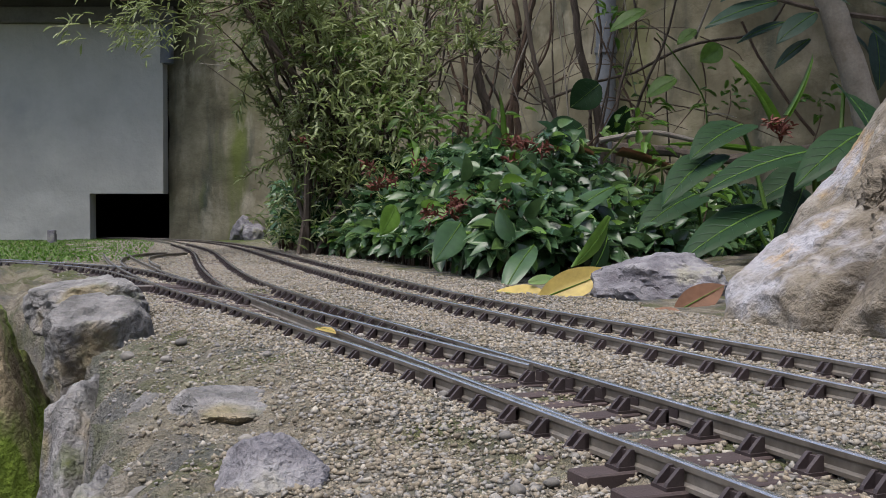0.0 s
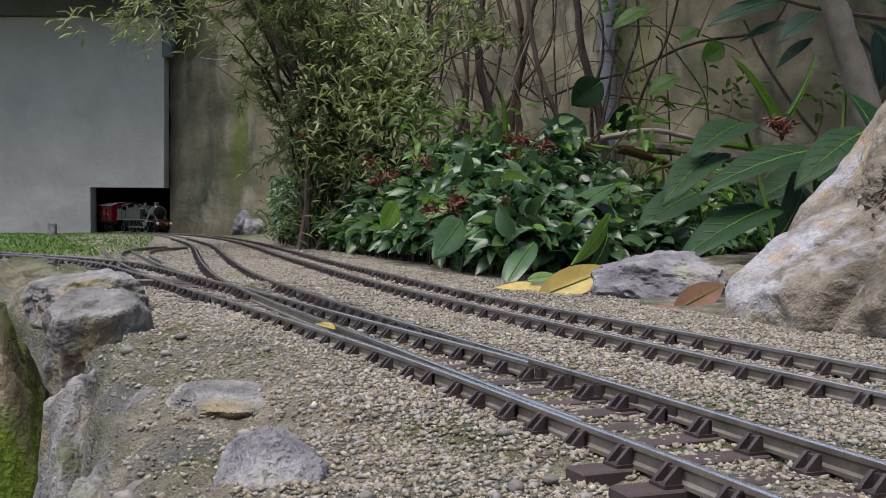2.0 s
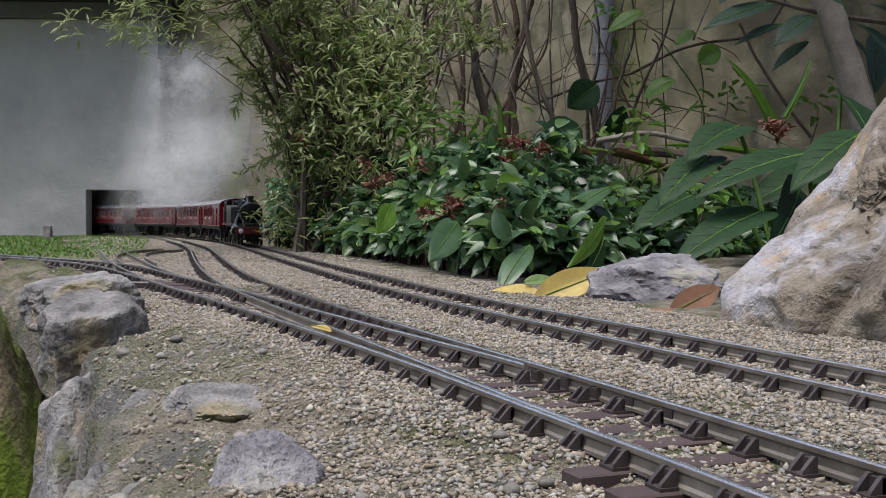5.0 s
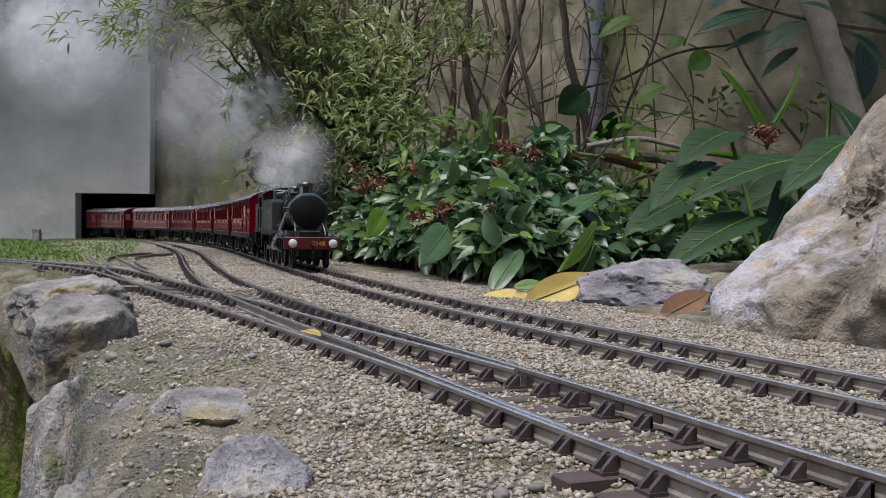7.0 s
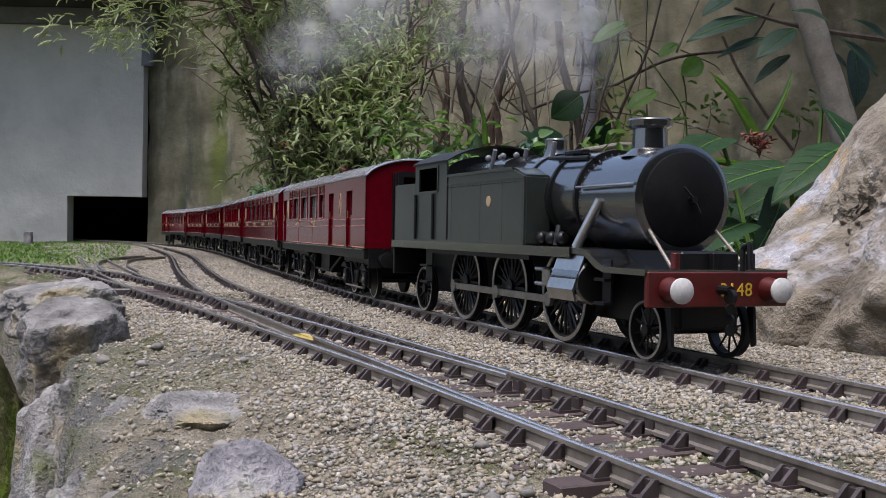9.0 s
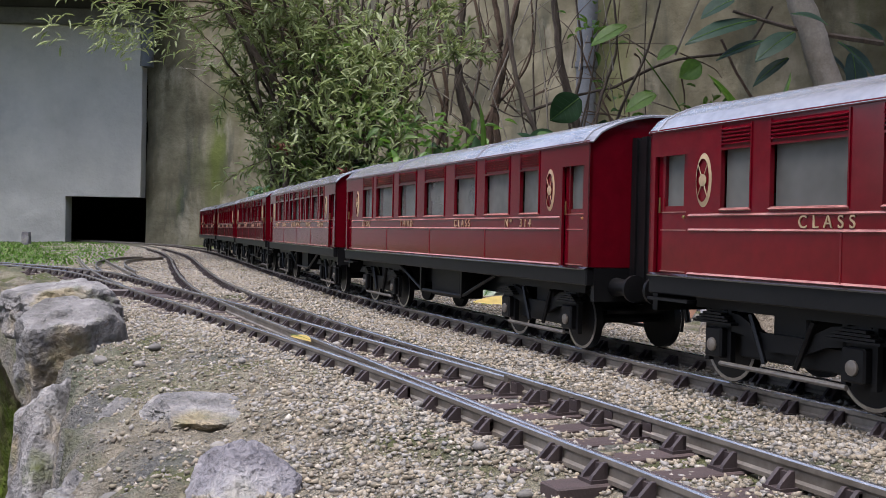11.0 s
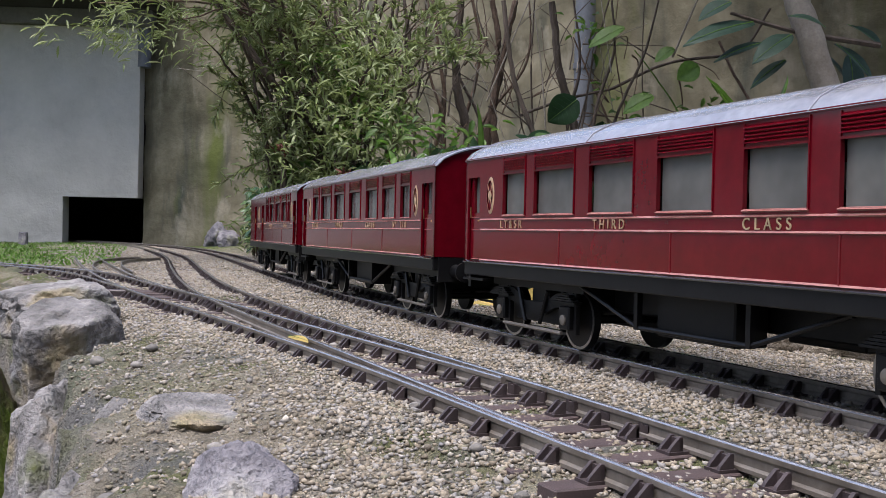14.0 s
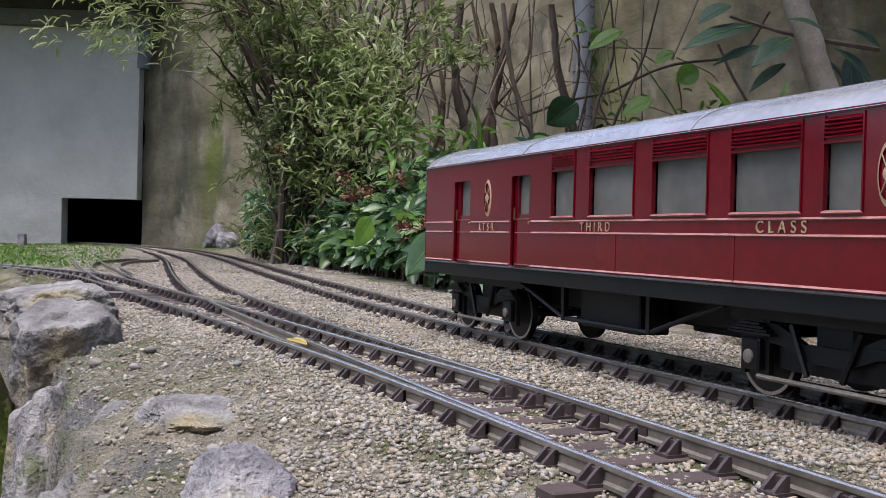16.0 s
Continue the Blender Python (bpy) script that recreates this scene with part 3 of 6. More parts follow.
s_at = lambda line, y: float(np.interp(y, line.c[::1, 1], line.s)) if line.c[-1, 1] > line.c[0, 1] else float(np.interp(-y, -line.c[:, 1], line.s))
track("railway_track", MAIN, 0.2, MAIN.s1 - 2.0, "weathered steel main line on dark chaired sleepers beside the shrubs", timber=(s_at(MAIN, 4.9), MAIN.s1 - 4.2))
curve = track("railway_track", RIGHT, 0.3, RIGHT.s1, "steel rails on brown sleepers, curving away to the shed", begins=(s_at(RIGHT, 0.28), None), timber=(s_at(RIGHT, 0.86), s_at(RIGHT, 3.2)))
track("railway_track", LEFT, 0.3, LEFT.s1, "straight line of steel rails on brown sleepers through a turnout", begins=(None, s_at(LEFT, 0.40)), timber=(1.0, s_at(LEFT, 1.45)))
# chairs of the curved stock rail on the turnout's long timbers
for k in range(18):
    s = s_at(RIGHT, 0.43 + 0.0242 * k)
    p = RIGHT.at(s)
    placed("chair", CHAIR_ME, curve, pose(p.x + GAUGE / 2, p.y, 0))
track("railway_track", STUB, 0.02, STUB.s1, "unfinished curved stub of loose rails on moss", timber=(0.0, 0.0))
track("railway_track", SIDING, 0.06, SIDING.s1, "thin siding track leading off across the moss", 0.026, timber=(0.12, 3.0))


# ---- grit ballast ----
def stones(name, pos, size, material, label):
    """Many angular grains in one mesh."""
    n = len(pos)
    base = np.array([(1, 0, 0), (-1, 0, 0), (0, 1, 0), (0, -1, 0), (0, 0, 1), (0, 0, -1)], dtype=np.float32)
    tri = np.array([(0, 2, 4), (2, 1, 4), (1, 3, 4), (3, 0, 4), (2, 0, 5), (1, 2, 5), (3, 1, 5), (0, 3, 5)])
    rng = np.random.default_rng(7)
    ax = rng.normal(size=(n, 3, 3))
    q, _ = np.linalg.qr(ax)
    v = base[None] * (rng.uniform(0.55, 1.2, (n, 6, 1)))
    v += rng.normal(0, 0.18, v.shape)
    v = np.einsum("nij,nkj->nki", q, v) * size[:, None, None]
    v[..., 2] *= 0.75
    v += pos[:, None, :]
    f = (np.arange(n) * 6)[:, None, None] + tri[None]
    ob = placed(name, mesh_from(name, v.reshape(-1, 3), f.reshape(-1, 3), material, True))
    return tagged(ob, label, "gravel", kind="stuff")


def ballast():
    rng = np.random.default_rng(3)
    pos, size = [], []
    zones = [((0.02, 0.46), (0.10, 0.75), 70000, 0.0008, 0.0020), ((0.0, 0.48), (0.75, 1.7), 45000, 0.0011, 0.0024), ((0.05, 0.62), (1.7, 4.2), 26000, 0.0017, 0.0032),
             ((-0.16, 0.12), (0.16, 0.9), 26000, 0.0004, 0.0012), ((-0.3, 0.1), (0.7, 1.6), 6000, 0.0008, 0.0018)]
    for (x0, x1), (y0, y1), n, lo, hi in zones:
        x, y = rng.uniform(x0, x1, n), rng.uniform(y0, y1, n)
        sz = lo + (hi - lo) * rng.random(n) ** 2.2
        lat, dep = CA * x - SA * y, SA * x + CA * y
        rd = rim_distance(lat, dep)
        keep = rd < -0.012
        # the fresh grit lies round the lines and thins out over the soil
        keep &= rng.random(n) < np.clip((x - 0.045 + 0.05 * np.sin(y * 9)) / 0.07, 0.12, 1.0)
        # little grit between the near rails, where the timbers show
        keep &= (np.abs(x - 0.178) > 0.026) | (y > 0.95) | (rng.random(n) < 0.6)
        x, y, sz, lat, dep = (v[keep] for v in (x, y, sz, lat, dep))
        pos.append(np.stack([x, y, level(lat, dep) + sz * 0.25], 1))
        size.append(sz)
    stones("ballast_grit", np.concatenate(pos), np.concatenate(size), GRIT, "pale tan crushed-stone grit lying between the tracks")


ballast()


def rubble():
    """Broken stones and crumbs on the bare soil beside the drop."""
    rng = np.random.default_rng(9)
    n = 60000
    lat, dep = rng.uniform(-0.36, 0.12, n), rng.uniform(0.2, 1.3, n)
    rd, x = rim_distance(lat, dep), SA * dep + CA * lat
    keep = (rd < -0.006) & (x < 0.135)
    lat, dep = lat[keep], dep[keep]
    sz = 0.0003 + 0.0016 * rng.random(len(lat)) ** 7 + 0.0006 * dep
    stones("soil_rubble", np.stack([SA * dep + CA * lat, CA * dep - SA * lat, level(lat, dep) + sz * 0.2], 1), sz, RUBBLE, "grey and cream stone crumbs on the soil")


rubble()


# ---- rocks ----
def rock_mesh(name, size, seed, material, planes=(), cuts=14, rough=0.05, sub=5, chip=0.06):
    """A broken stone: a ball cut back by flat planes, then weathered. size: half extents; planes: (normal, reach)."""
    rnd = random.Random(seed)
    bm = bmesh.new()
    bmesh.ops.create_icosphere(bm, subdivisions=sub, radius=1)
    ps = [(Vector(n).normalized(), h) for n, h in planes]
    for _ in range(cuts):
        ps.append((Vector((rnd.gauss(0, 1), rnd.gauss(0, 1), rnd.gauss(0, 1))).normalized(), rnd.uniform(0.68, 0.98)))
    o = Vector((seed * 1.7, seed * 0.3, 0))
    for v in bm.verts:
        d = v.co.normalized()
        r = 1.0
        for n, h in ps:
            c = d.dot(n)
            if c > 1e-3:
                r = min(r, h / c)
        r += rough * noise.fractal(d * 2.2 + o, 0.8, 2.1, 5) + rough * 0.5 * noise.fractal(d * 9 + o, 0.7, 2.1, 4) + rough * 0.7 * (0.4 - abs(noise.noise(d * 4.5 + o)))
        v.co = Vector((d.x * r * size[0], d.y * r * size[1], d.z * r * size[2]))
    if sub >= 6:
        for _ in range(3):
            bmesh.ops.smooth_vert(bm, verts=bm.verts[:], factor=0.5, use_axis_x=True, use_axis_y=True, use_axis_z=True)
    bm.normal_update()
    a = min(size)
    f = 1.0 / max(0.35 * a, 0.004)
    for v, nv in [(v, v.normal.copy()) for v in bm.verts]:
        p = v.co * f + o
        v.co += nv * (a * chip * (noise.fractal(p, 0.9, 2.1, 5) + 0.8 * (0.35 - abs(noise.noise(p * 0.7)))))
    me = bpy.data.meshes.new(name)
    bm.to_mesh(me)
    bm.free()
    me.polygons.foreach_set("use_smooth", [True] * len(me.polygons))
    me.set_sharp_from_angle(angle=radians(38))
    me.materials.append(material)
    return me


def rock(lat, dep, size, seed, material, label, z=None, turn=0.0, tilt=(0, 0), group="", **kw):
    g = level(lat, dep) if z is None else z
    ob = placed("rock", rock_mesh("rock", size, seed, material, **kw), None, gpose(lat, dep, g + size[2] * 0.45, turn) @ pose(0, 0, 0, *tilt))
    return tagged(ob, label, "rock", group)


def boulder():
    """One great stone: a steep upper mass with a broken shoulder at its foot."""
    mass = rock_mesh("rock", (0.195, 0.14, 0.175), 11, ROCKTAN, cuts=5, rough=0.05, sub=7, chip=0.035,
                     planes=[((-0.857, 0.0, 0.516), 0.19), ((-1, -0.2, 0), 0.90), ((-0.1, -1, 0.25), 0.80), ((-0.45, -0.75, 0.45), 0.78)])
    foot = rock_mesh("foot", (0.085, 0.085, 0.075), 13, ROCKTAN, cuts=3, rough=0.05, sub=6, chip=0.04,
                     planes=[((-0.62, -0.1, 0.78), 0.40), ((-0.95, -0.3, 0.1), 0.72), ((-0.1, -1, 0.2), 0.8)])
    foot.transform(Matrix.Translation((-0.058, 0.0, -0.048)))
    bm = bmesh.new()
    bm.from_mesh(mass)
    bm.from_mesh(foot)
    bm.to_mesh(mass)
    bm.free()
    tagged(placed("rock", mass, None, gpose(0.337, 0.71, 0.079)), "large pale tan limestone boulder beside the main line", "rock")


boulder()
rock(0.207, 0.97, (0.074, 0.06, 0.036), 5, ROCKGREY, "low grey limestone rock at the edge of the planting", z=-0.002, cuts=9, rough=0.08,
     planes=[((-0.5, 0, 0.85), 0.72), ((0.15, -0.5, 0.85), 0.74), ((0, -0.95, 0.3), 0.8)])
rock(-0.226, 0.655, (0.038, 0.046, 0.046), 21, ROCKCLIFF, "jutting flat-topped limestone block on the stone edge", z=-0.031, cuts=2, rough=0.05, sub=6, chip=0.04,
     planes=[((0.02, -0.30, 1), 0.62), ((0.30, -0.95, -0.15), 0.50), ((-0.75, -0.65, -0.1), 0.62), ((0.85, -0.5, -0.1), 0.62), ((-1, 0.1, 0.3), 0.8)])
rock(-0.285, 0.80, (0.050, 0.065, 0.026), 23, ROCKCLIFF, "pale weathered limestone ledge on the stone edge", z=-0.002, cuts=4, rough=0.08, sub=6, chip=0.05,
     planes=[((-0.30, -0.25, 1), 0.60), ((-0.7, -0.7, 0.1), 0.6), ((0.5, -0.8, 0.2), 0.7)])
rock(-0.052, 0.30, (0.0175, 0.017, 0.0155), 31, ROCKGREY, "small mauve-grey faceted stone half sunk in the soil", z=-0.007, cuts=2, rough=0.04, chip=0.03,
     planes=[((-0.75, -0.45, 0.45), 0.50), ((0.42, -0.55, 0.72), 0.48), ((0.55, 0.1, 0.85), 0.62), ((-0.3, 0.3, 0.9), 0.70)])
rock(-0.092, 0.42, (0.026, 0.026, 0.010), 33, ROCKCLIFF, "flat grey stone lying in the soil", z=-0.008, cuts=3, rough=0.06, chip=0.05, planes=[((0.25, -0.35, 1), 0.55), ((-0.8, -0.5, 0.3), 0.6)])
rock(-0.122, 0.47, (0.026, 0.028, 0.018), 36, ROCKCLIFF, "cream limestone lump on the rim of the drop", z=-0.026, cuts=3, rough=0.08, chip=0.06, planes=[((-0.3, -0.5, 0.8), 0.6), ((0.4, -0.3, 0.85), 0.6)])
rock(-0.245, 0.66, (0.010, 0.012, 0.014), 38, ROCKTAN, "small cream stone wedged in the stone edge", z=-0.036, cuts=7)
rock(-0.86, 4.35, (0.06, 0.05, 0.075), 41, ROCKGREY, "pale pointed rock against the garden wall", z=0.0, cuts=8, group="rocks by the wall", planes=[((-0.7, 0, 0.6), 0.6)])
rock(-0.78, 4.2, (0.055, 0.05, 0.05), 43, ROCKGREY, "white weathered rock against the garden wall", z=0.0, cuts=8, group="rocks by the wall")
# the stone face of the drop
for la, de, sz, sd, ma, lb in [(-0.112, 0.36, (0.034, 0.12, 0.20), 51, ROCKCLIFF, "grey stone of the embankment face"),
                               (-0.188, 0.57, (0.042, 0.11, 0.22), 52, ROCKCLIFF, "grey stone of the embankment face"),
                               (-0.322, 0.80, (0.036, 0.09, 0.26), 56, MOSSROCK, "green mossy stone of the embankment face"),
                               (-0.425, 0.96, (0.045, 0.07, 0.28), 53, MOSSROCK, "moss-covered stone of the embankment face"),
                               (-0.50, 1.03, (0.045, 0.06, 0.30), 54, MOSSROCK, "mossy brown stone of the embankment face"),
                               (-0.56, 1.12, (0.06, 0.06, 0.32), 55, MOSSROCK, "brown stone of the embankment face")]:
    rock(la, de, sz, sd, ma, lb, z=(-0.038 if de < 0.75 else -0.012) - sz[2] * 1.36, group="stones of the embankment", cuts=10, rough=0.06, sub=6, chip=0.045, tilt=(0, -4))
PEBS = [rock_mesh("pebble", (0.006, 0.0045, 0.0035), 60 + i, PEBBLE, cuts=4, rough=0.03, sub=3, chip=0.02) for i in range(4)]
rng = random.Random(5)
for la, de, k, sc in [(-0.100, 0.335, 0, 1.3), (-0.112, 0.325, 1, 0.9), (-0.104, 0.305, 2, 1.2), (-0.095, 0.303, 3, 0.9), (-0.117, 0.30, 0, 0.8), (-0.10, 0.28, 1, 0.9), (-0.09, 0.29, 2, 0.7), (-0.155, 0.42, 3, 1.0),
                      (-0.07, 0.36, 0, 0.7), (-0.16, 0.62, 1, 1.0), (-0.18, 0.58, 2, 1.2), (-0.2, 0.57, 3, 1.2), (-0.15, 0.55, 1, 0.8), (-0.21, 0.62, 0, 1.0), (0.02, 0.32, 1, 0.6), (0.0, 0.4, 2, 0.6), (0.03, 0.28, 3, 0.6),
                      (-0.03, 0.5, 1, 0.6), (-0.09, 0.52, 2, 0.7), (-0.05, 0.62, 3, 0.7), (0.02, 0.27, 0, 0.7), (-0.02, 0.27, 2, 0.6), (0.045, 0.33, 3, 0.5), (-0.13, 0.36, 1, 0.8), (-0.14, 0.39, 2, 0.9)]:
    ob = placed("pebble", PEBS[k], None, gpose(la, de, level(la, de) + 0.0015, rng.uniform(0, 360)))
    ob.scale = (sc * 0.72, sc * 0.72, sc * 0.72)
    tagged(ob, "smooth pale river pebble lying on the soil", "pebble", "pebbles on the soil")
tagged(placed("stone_block", rock_mesh("stone_block", (0.022, 0.022, 0.04), 71, ROCKGREY, planes=[((1, 0, 0), 0.6), ((-1, 0, 0), 0.6), ((0, 1, 0), 0.6), ((0, -1, 0), 0.6), ((0, 0, 1), 0.7)], cuts=0, rough=0.02, sub=4),
              None, gpose(-1.5, 3.9, 0.02)), "small grey stone post standing on the moss", "stone")
tagged(part("motor_box", boxed(-0.02, 0.02, -0.008, 0.008, -0.002, 0.010, 0.001), CHAIR, None), "dark point-motor box beside the turnout", "point motor").matrix_basis = gpose(-0.318, 1.05, 0.0, 8)


# ---- downpipe on the wall ----
def downpipe(lat, dep, z0, z1, r, label):
    t = tagged(new("downpipe"), label, "pipe")
    t.matrix_basis = gpose(lat, dep)
    part("pipe", cyled((0, 0, z0), (0, 0, z1), r, seg=24), PIPE, t)
    for z in (z0 + 0.12, (z0 + z1) / 2 + 0.1):
        part("bracket", cyled((0, 0, z), (0, 0, z + 0.02), r * 1.12, seg=24), PIPE, t)


la, de = wall_spot((1065 - 784) / 1800, 0)
downpipe(la, de - 0.07, 0.0, 1.09, 0.034, "grey rainwater downpipe fixed to the garden wall")
la, de = wall_spot((303 - 784) / 1800, 0)
downpipe(la, de - 0.06, 0.78, 1.02, 0.03, "short dark pipe end below the shed eave")


# ---- the train ----
# a vehicle's own space: x forwards, y to its left, z up from the rail tops; x = 0 at its front
def spoked_wheel(bm, y, r, spokes, width=0.004):
    s = 1 if y > 0 else -1
    ring(bm, (0, y - width / 2, 0), (0, 1, 0), [(0, r * 0.86), (0, r), (width, r), (width, r * 0.86)], 28)
    ring(bm, (0, y - s * (width / 2 + 0.0006) - 0.0006, 0), (0, 1, 0), [(0, r * 0.86), (0, r * 1.05), (0.0012, r * 1.05), (0.0012, r * 0.86)], 28)
    cyl(bm, (0, y - width * 0.6, 0), (0, y + width * 0.6, 0), r * 0.2, seg=12)
    for i in range(spokes):
        a = 2 * math.pi * i / spokes
        cyl(bm, (r * 0.15 * math.cos(a), y, r * 0.15 * math.sin(a)), (r * 0.9 * math.cos(a), y, r * 0.9 * math.sin(a)), r * 0.045, r * 0.035, 5)


def tyre(bm, r, y):
    o = 0.0021 if y > 0 else -0.0021
    ring(bm, (0, y + o - 0.0002, 0), (0, 1, 0), [(0, r * 0.9), (0, r * 0.985), (0.0004, r * 0.985), (0.0004, r * 0.9)], 28)


def wheelset(parent, x, r, spokes, solid=False):
    bm = bmesh.new()
    rims = []
    for y in (0.0245, -0.0245):
        if solid:
            lathe(bm, (0, y - 0.002, 0), (0, 1, 0), [(0, r * 0.3), (0, r), (0.004, r), (0.004, r * 0.85), (0.003, r * 0.8), (0.003, r * 0.3), (0.0045, r * 0.28), (0.0045, 0.001)], 22)
        else:
            rims.append(bmesh.new())
            spoked_wheel(rims[-1], y, r, spokes)
    cyl(bm, (0, -0.0245, 0), (0, 0.0245, 0), 0.0025, seg=8)
    w = part("wheelset", bm, BLACK, parent)
    for b in rims:
        part("spoked_wheel", b, BLACK, w)
    for y in (0.0245, -0.0245):
        bm = bmesh.new()
        tyre(bm, r, y)
        part("tyre", bm, STEEL, w, "bright worn steel tyre edge")
    w.location = (x, 0, r)
    return w


ROLLING = []


def locomotive():
    L = tagged(new("steam_locomotive"), "dark green and black live-steam model tank locomotive with red buffer beam", "locomotive", "model train")
    part("frame", boxed(-0.372, -0.02, -0.017, 0.017, 0.016, 0.054, 0.001), BLACK, L)
    bm = bmesh.new()
    prism(bm, [(-0.384, 0.0515), (-0.088, 0.0515), (-0.072, 0.0505), (-0.060, 0.0445), (-0.052, 0.0425), (-0.014, 0.0425), (-0.014, 0.0455), (-0.051, 0.0455), (-0.058, 0.0475), (-0.070, 0.0535), (-0.088, 0.0545), (-0.384, 0.0545)], -0.0415, 0.0415, "y")
    part("running_plate", bm, GLOSSBLACK, L)
    bm = bmesh.new()
    box(bm, -0.384, -0.086, -0.0425, -0.0415, 0.049, 0.0545)
    box(bm, -0.384, -0.086, 0.0415, 0.0425, 0.049, 0.0545)
    part("valance", bm, GLOSSBLACK, L)
    part("buffer_beam", boxed(-0.016, -0.0125, -0.0405, 0.0405, 0.0275, 0.0445, 0.0006), BEAMRED, L, "bright red front buffer beam")
    part("rear_buffer_beam", boxed(-0.386, -0.383, -0.0405, 0.0405, 0.0275, 0.0500, 0.0006), BLACK, L)
    for y in (0.0285, -0.0285):
        bm = bmesh.new()
        lathe(bm, (-0.0128, y, 0.036), (1, 0, 0), [(0, 0.0062), (0.003, 0.0056), (0.008, 0.0045), (0.0085, 0.003)], 20)
        b = part("buffer", bm, BEAMRED, L)
        bm = bmesh.new()
        lathe(bm, (-0.0046, y, 0.036), (1, 0, 0), [(0, 0.003), (0.0015, 0.0061), (0.0028, 0.0061), (0.0044, 0.004), (0.0048, 0.0005)], 24)
        part("buffer_head", bm, BUFFERWHITE, b, "worn white metal buffer head")
        bm = bmesh.new()
        lathe(bm, (-0.385, y, 0.036), (-1, 0, 0), [(0, 0.0055), (0.008, 0.0045), (0.009, 0.0065), (0.011, 0.0065), (0.0118, 0.002)], 16)
        part("rear_buffer", bm, BLACK, L)
    lettering("number", "3148", 0.0092, YELLOWPAINT, L, pose(-0.0123, 0.0095, 0.0328, 90, 0, 90), spread=1.05)
    # front end details
    bm = bmesh.new()
    cyl(bm, (-0.0125, 0, 0.036), (-0.004, 0, 0.036), 0.0022, seg=10)
    lathe(bm, (-0.004, 0, 0.033), (0, 1, 0), [(-0.0012, 0.0018), (-0.0012, 0.0036), (0.0012, 0.0036), (0.0012, 0.0018)], 14)
    for k in range(3):
        lathe(bm, (-0.004, 0, 0.027 - 0.005 * k), (0 if k % 2 else 1, 1 if k % 2 else 0, 0), [(-0.0006, 0.0016), (-0.0006, 0.0028), (0.0006, 0.0028), (0.0006, 0.0016)], 12)
    part("screw_coupling", bm, BLACK, L)
    bm = bmesh.new()
    for a, b in (((-0.011, 0.012, 0.045), (-0.011, 0.012, 0.056)), ((-0.011, 0.012, 0.056), (-0.006, 0.012, 0.058)), ((-0.006, 0.012, 0.058), (-0.005, 0.012, 0.046))):
        cyl(bm, a, b, 0.0015, seg=8)
    part("vacuum_pipe", bm, BLACK, L)
    for y in (-0.022, 0.0, 0.022):
        part("lamp_bracket", boxed(-0.020, -0.016, y - 0.0015, y + 0.0015, 0.0453, 0.0535, 0.0004), BEAMRED if y < 0 else BLACK, L)
    # pilot guard irons and front pony frame
    for y in (0.024, -0.024):
        bm = bmesh.new()
        prism(bm, [(-0.022, 0.028), (-0.017, 0.028), (-0.0155, 0.008), (-0.018, 0.007)], y - 0.0008, y + 0.0008, "y")
        part("guard_iron", bm, BLACK, L)
    # boiler and smokebox
    bm = bmesh.new()
    lathe(bm, (-0.108, 0, 0.080), (1, 0, 0), [(0, 0.0262), (0.0005, 0.0268), (0.060, 0.0268), (0.061, 0.0285), (0.0635, 0.0285), (0.0645, 0.0262)], 44)
    part("smokebox", bm, GLOSSBLACK, L, "satin black smokebox")
    bm = bmesh.new()
    lathe(bm, (-0.0438, 0, 0.080), (1, 0, 0), [(0, 0.0245), (0.0012, 0.0240), (0.004, 0.018), (0.0058, 0.008), (0.006, 0.0005)], 44)
    door = part("smokebox_door", bm, CHARCOAL, L, "matt black domed smokebox door")
    bm = bmesh.new()
    cyl(bm, (-0.038, 0, 0.080), (-0.034, 0, 0.080), 0.0018, seg=10)
    cyl(bm, (-0.035, 0, 0.080), (-0.035, -0.006, 0.086), 0.0007, seg=6)
    cyl(bm, (-0.035, 0, 0.080), (-0.035, 0.004, 0.073), 0.0007, seg=6)
    part("door_dart", bm, BLACK, door)
    bm = bmesh.new()
    lathe(bm, (-0.205, 0, 0.083), (1, 0, 0), [(0, 0.0285), (0.03, 0.0282), (0.097, 0.0260)], 44)
    boiler = part("boiler", bm, GLOSSBLACK, L, "polished black boiler barrel")
    for x, r in ((-0.1085, 0.0276), (-0.140, 0.0277), (-0.172, 0.0284)):
        bm = bmesh.new()
        lathe(bm, (x, 0, 0.0815 if x > -0.11 else 0.0828), (1, 0, 0), [(-0.0012, r), (-0.0012, r + 0.0006), (0.0012, r + 0.0006), (0.0012, r)], 44)
        part("boiler_band", bm, BLACK, boiler)
    bm = bmesh.new()
    for i in range(26):
        a = math.pi * (-0.15 + 1.3 * i / 25)
        for x in (-0.104, -0.0475):
            p = Vector((x, 0.0270 * math.cos(a), 0.080 + 0.0270 * math.sin(a)))
            bmesh.ops.create_icosphere(bm, subdivisions=1, radius=0.0006, matrix=Matrix.Translation(p))
    part("rivets", bm, GLOSSBLACK, L)
    bm = prism(bmesh.new(), [(-0.0285, 0.055)] + [(-0.0285 * math.cos(math.pi * i / 14), 0.100 + 0.0125 * math.sin(math.pi * i / 14) ** 0.6) for i in range(15)] + [(0.0285, 0.055)], -0.2695, -0.203, "x")
    part("firebox", bm, GLOSSBLACK, L)
    bm = bmesh.new()
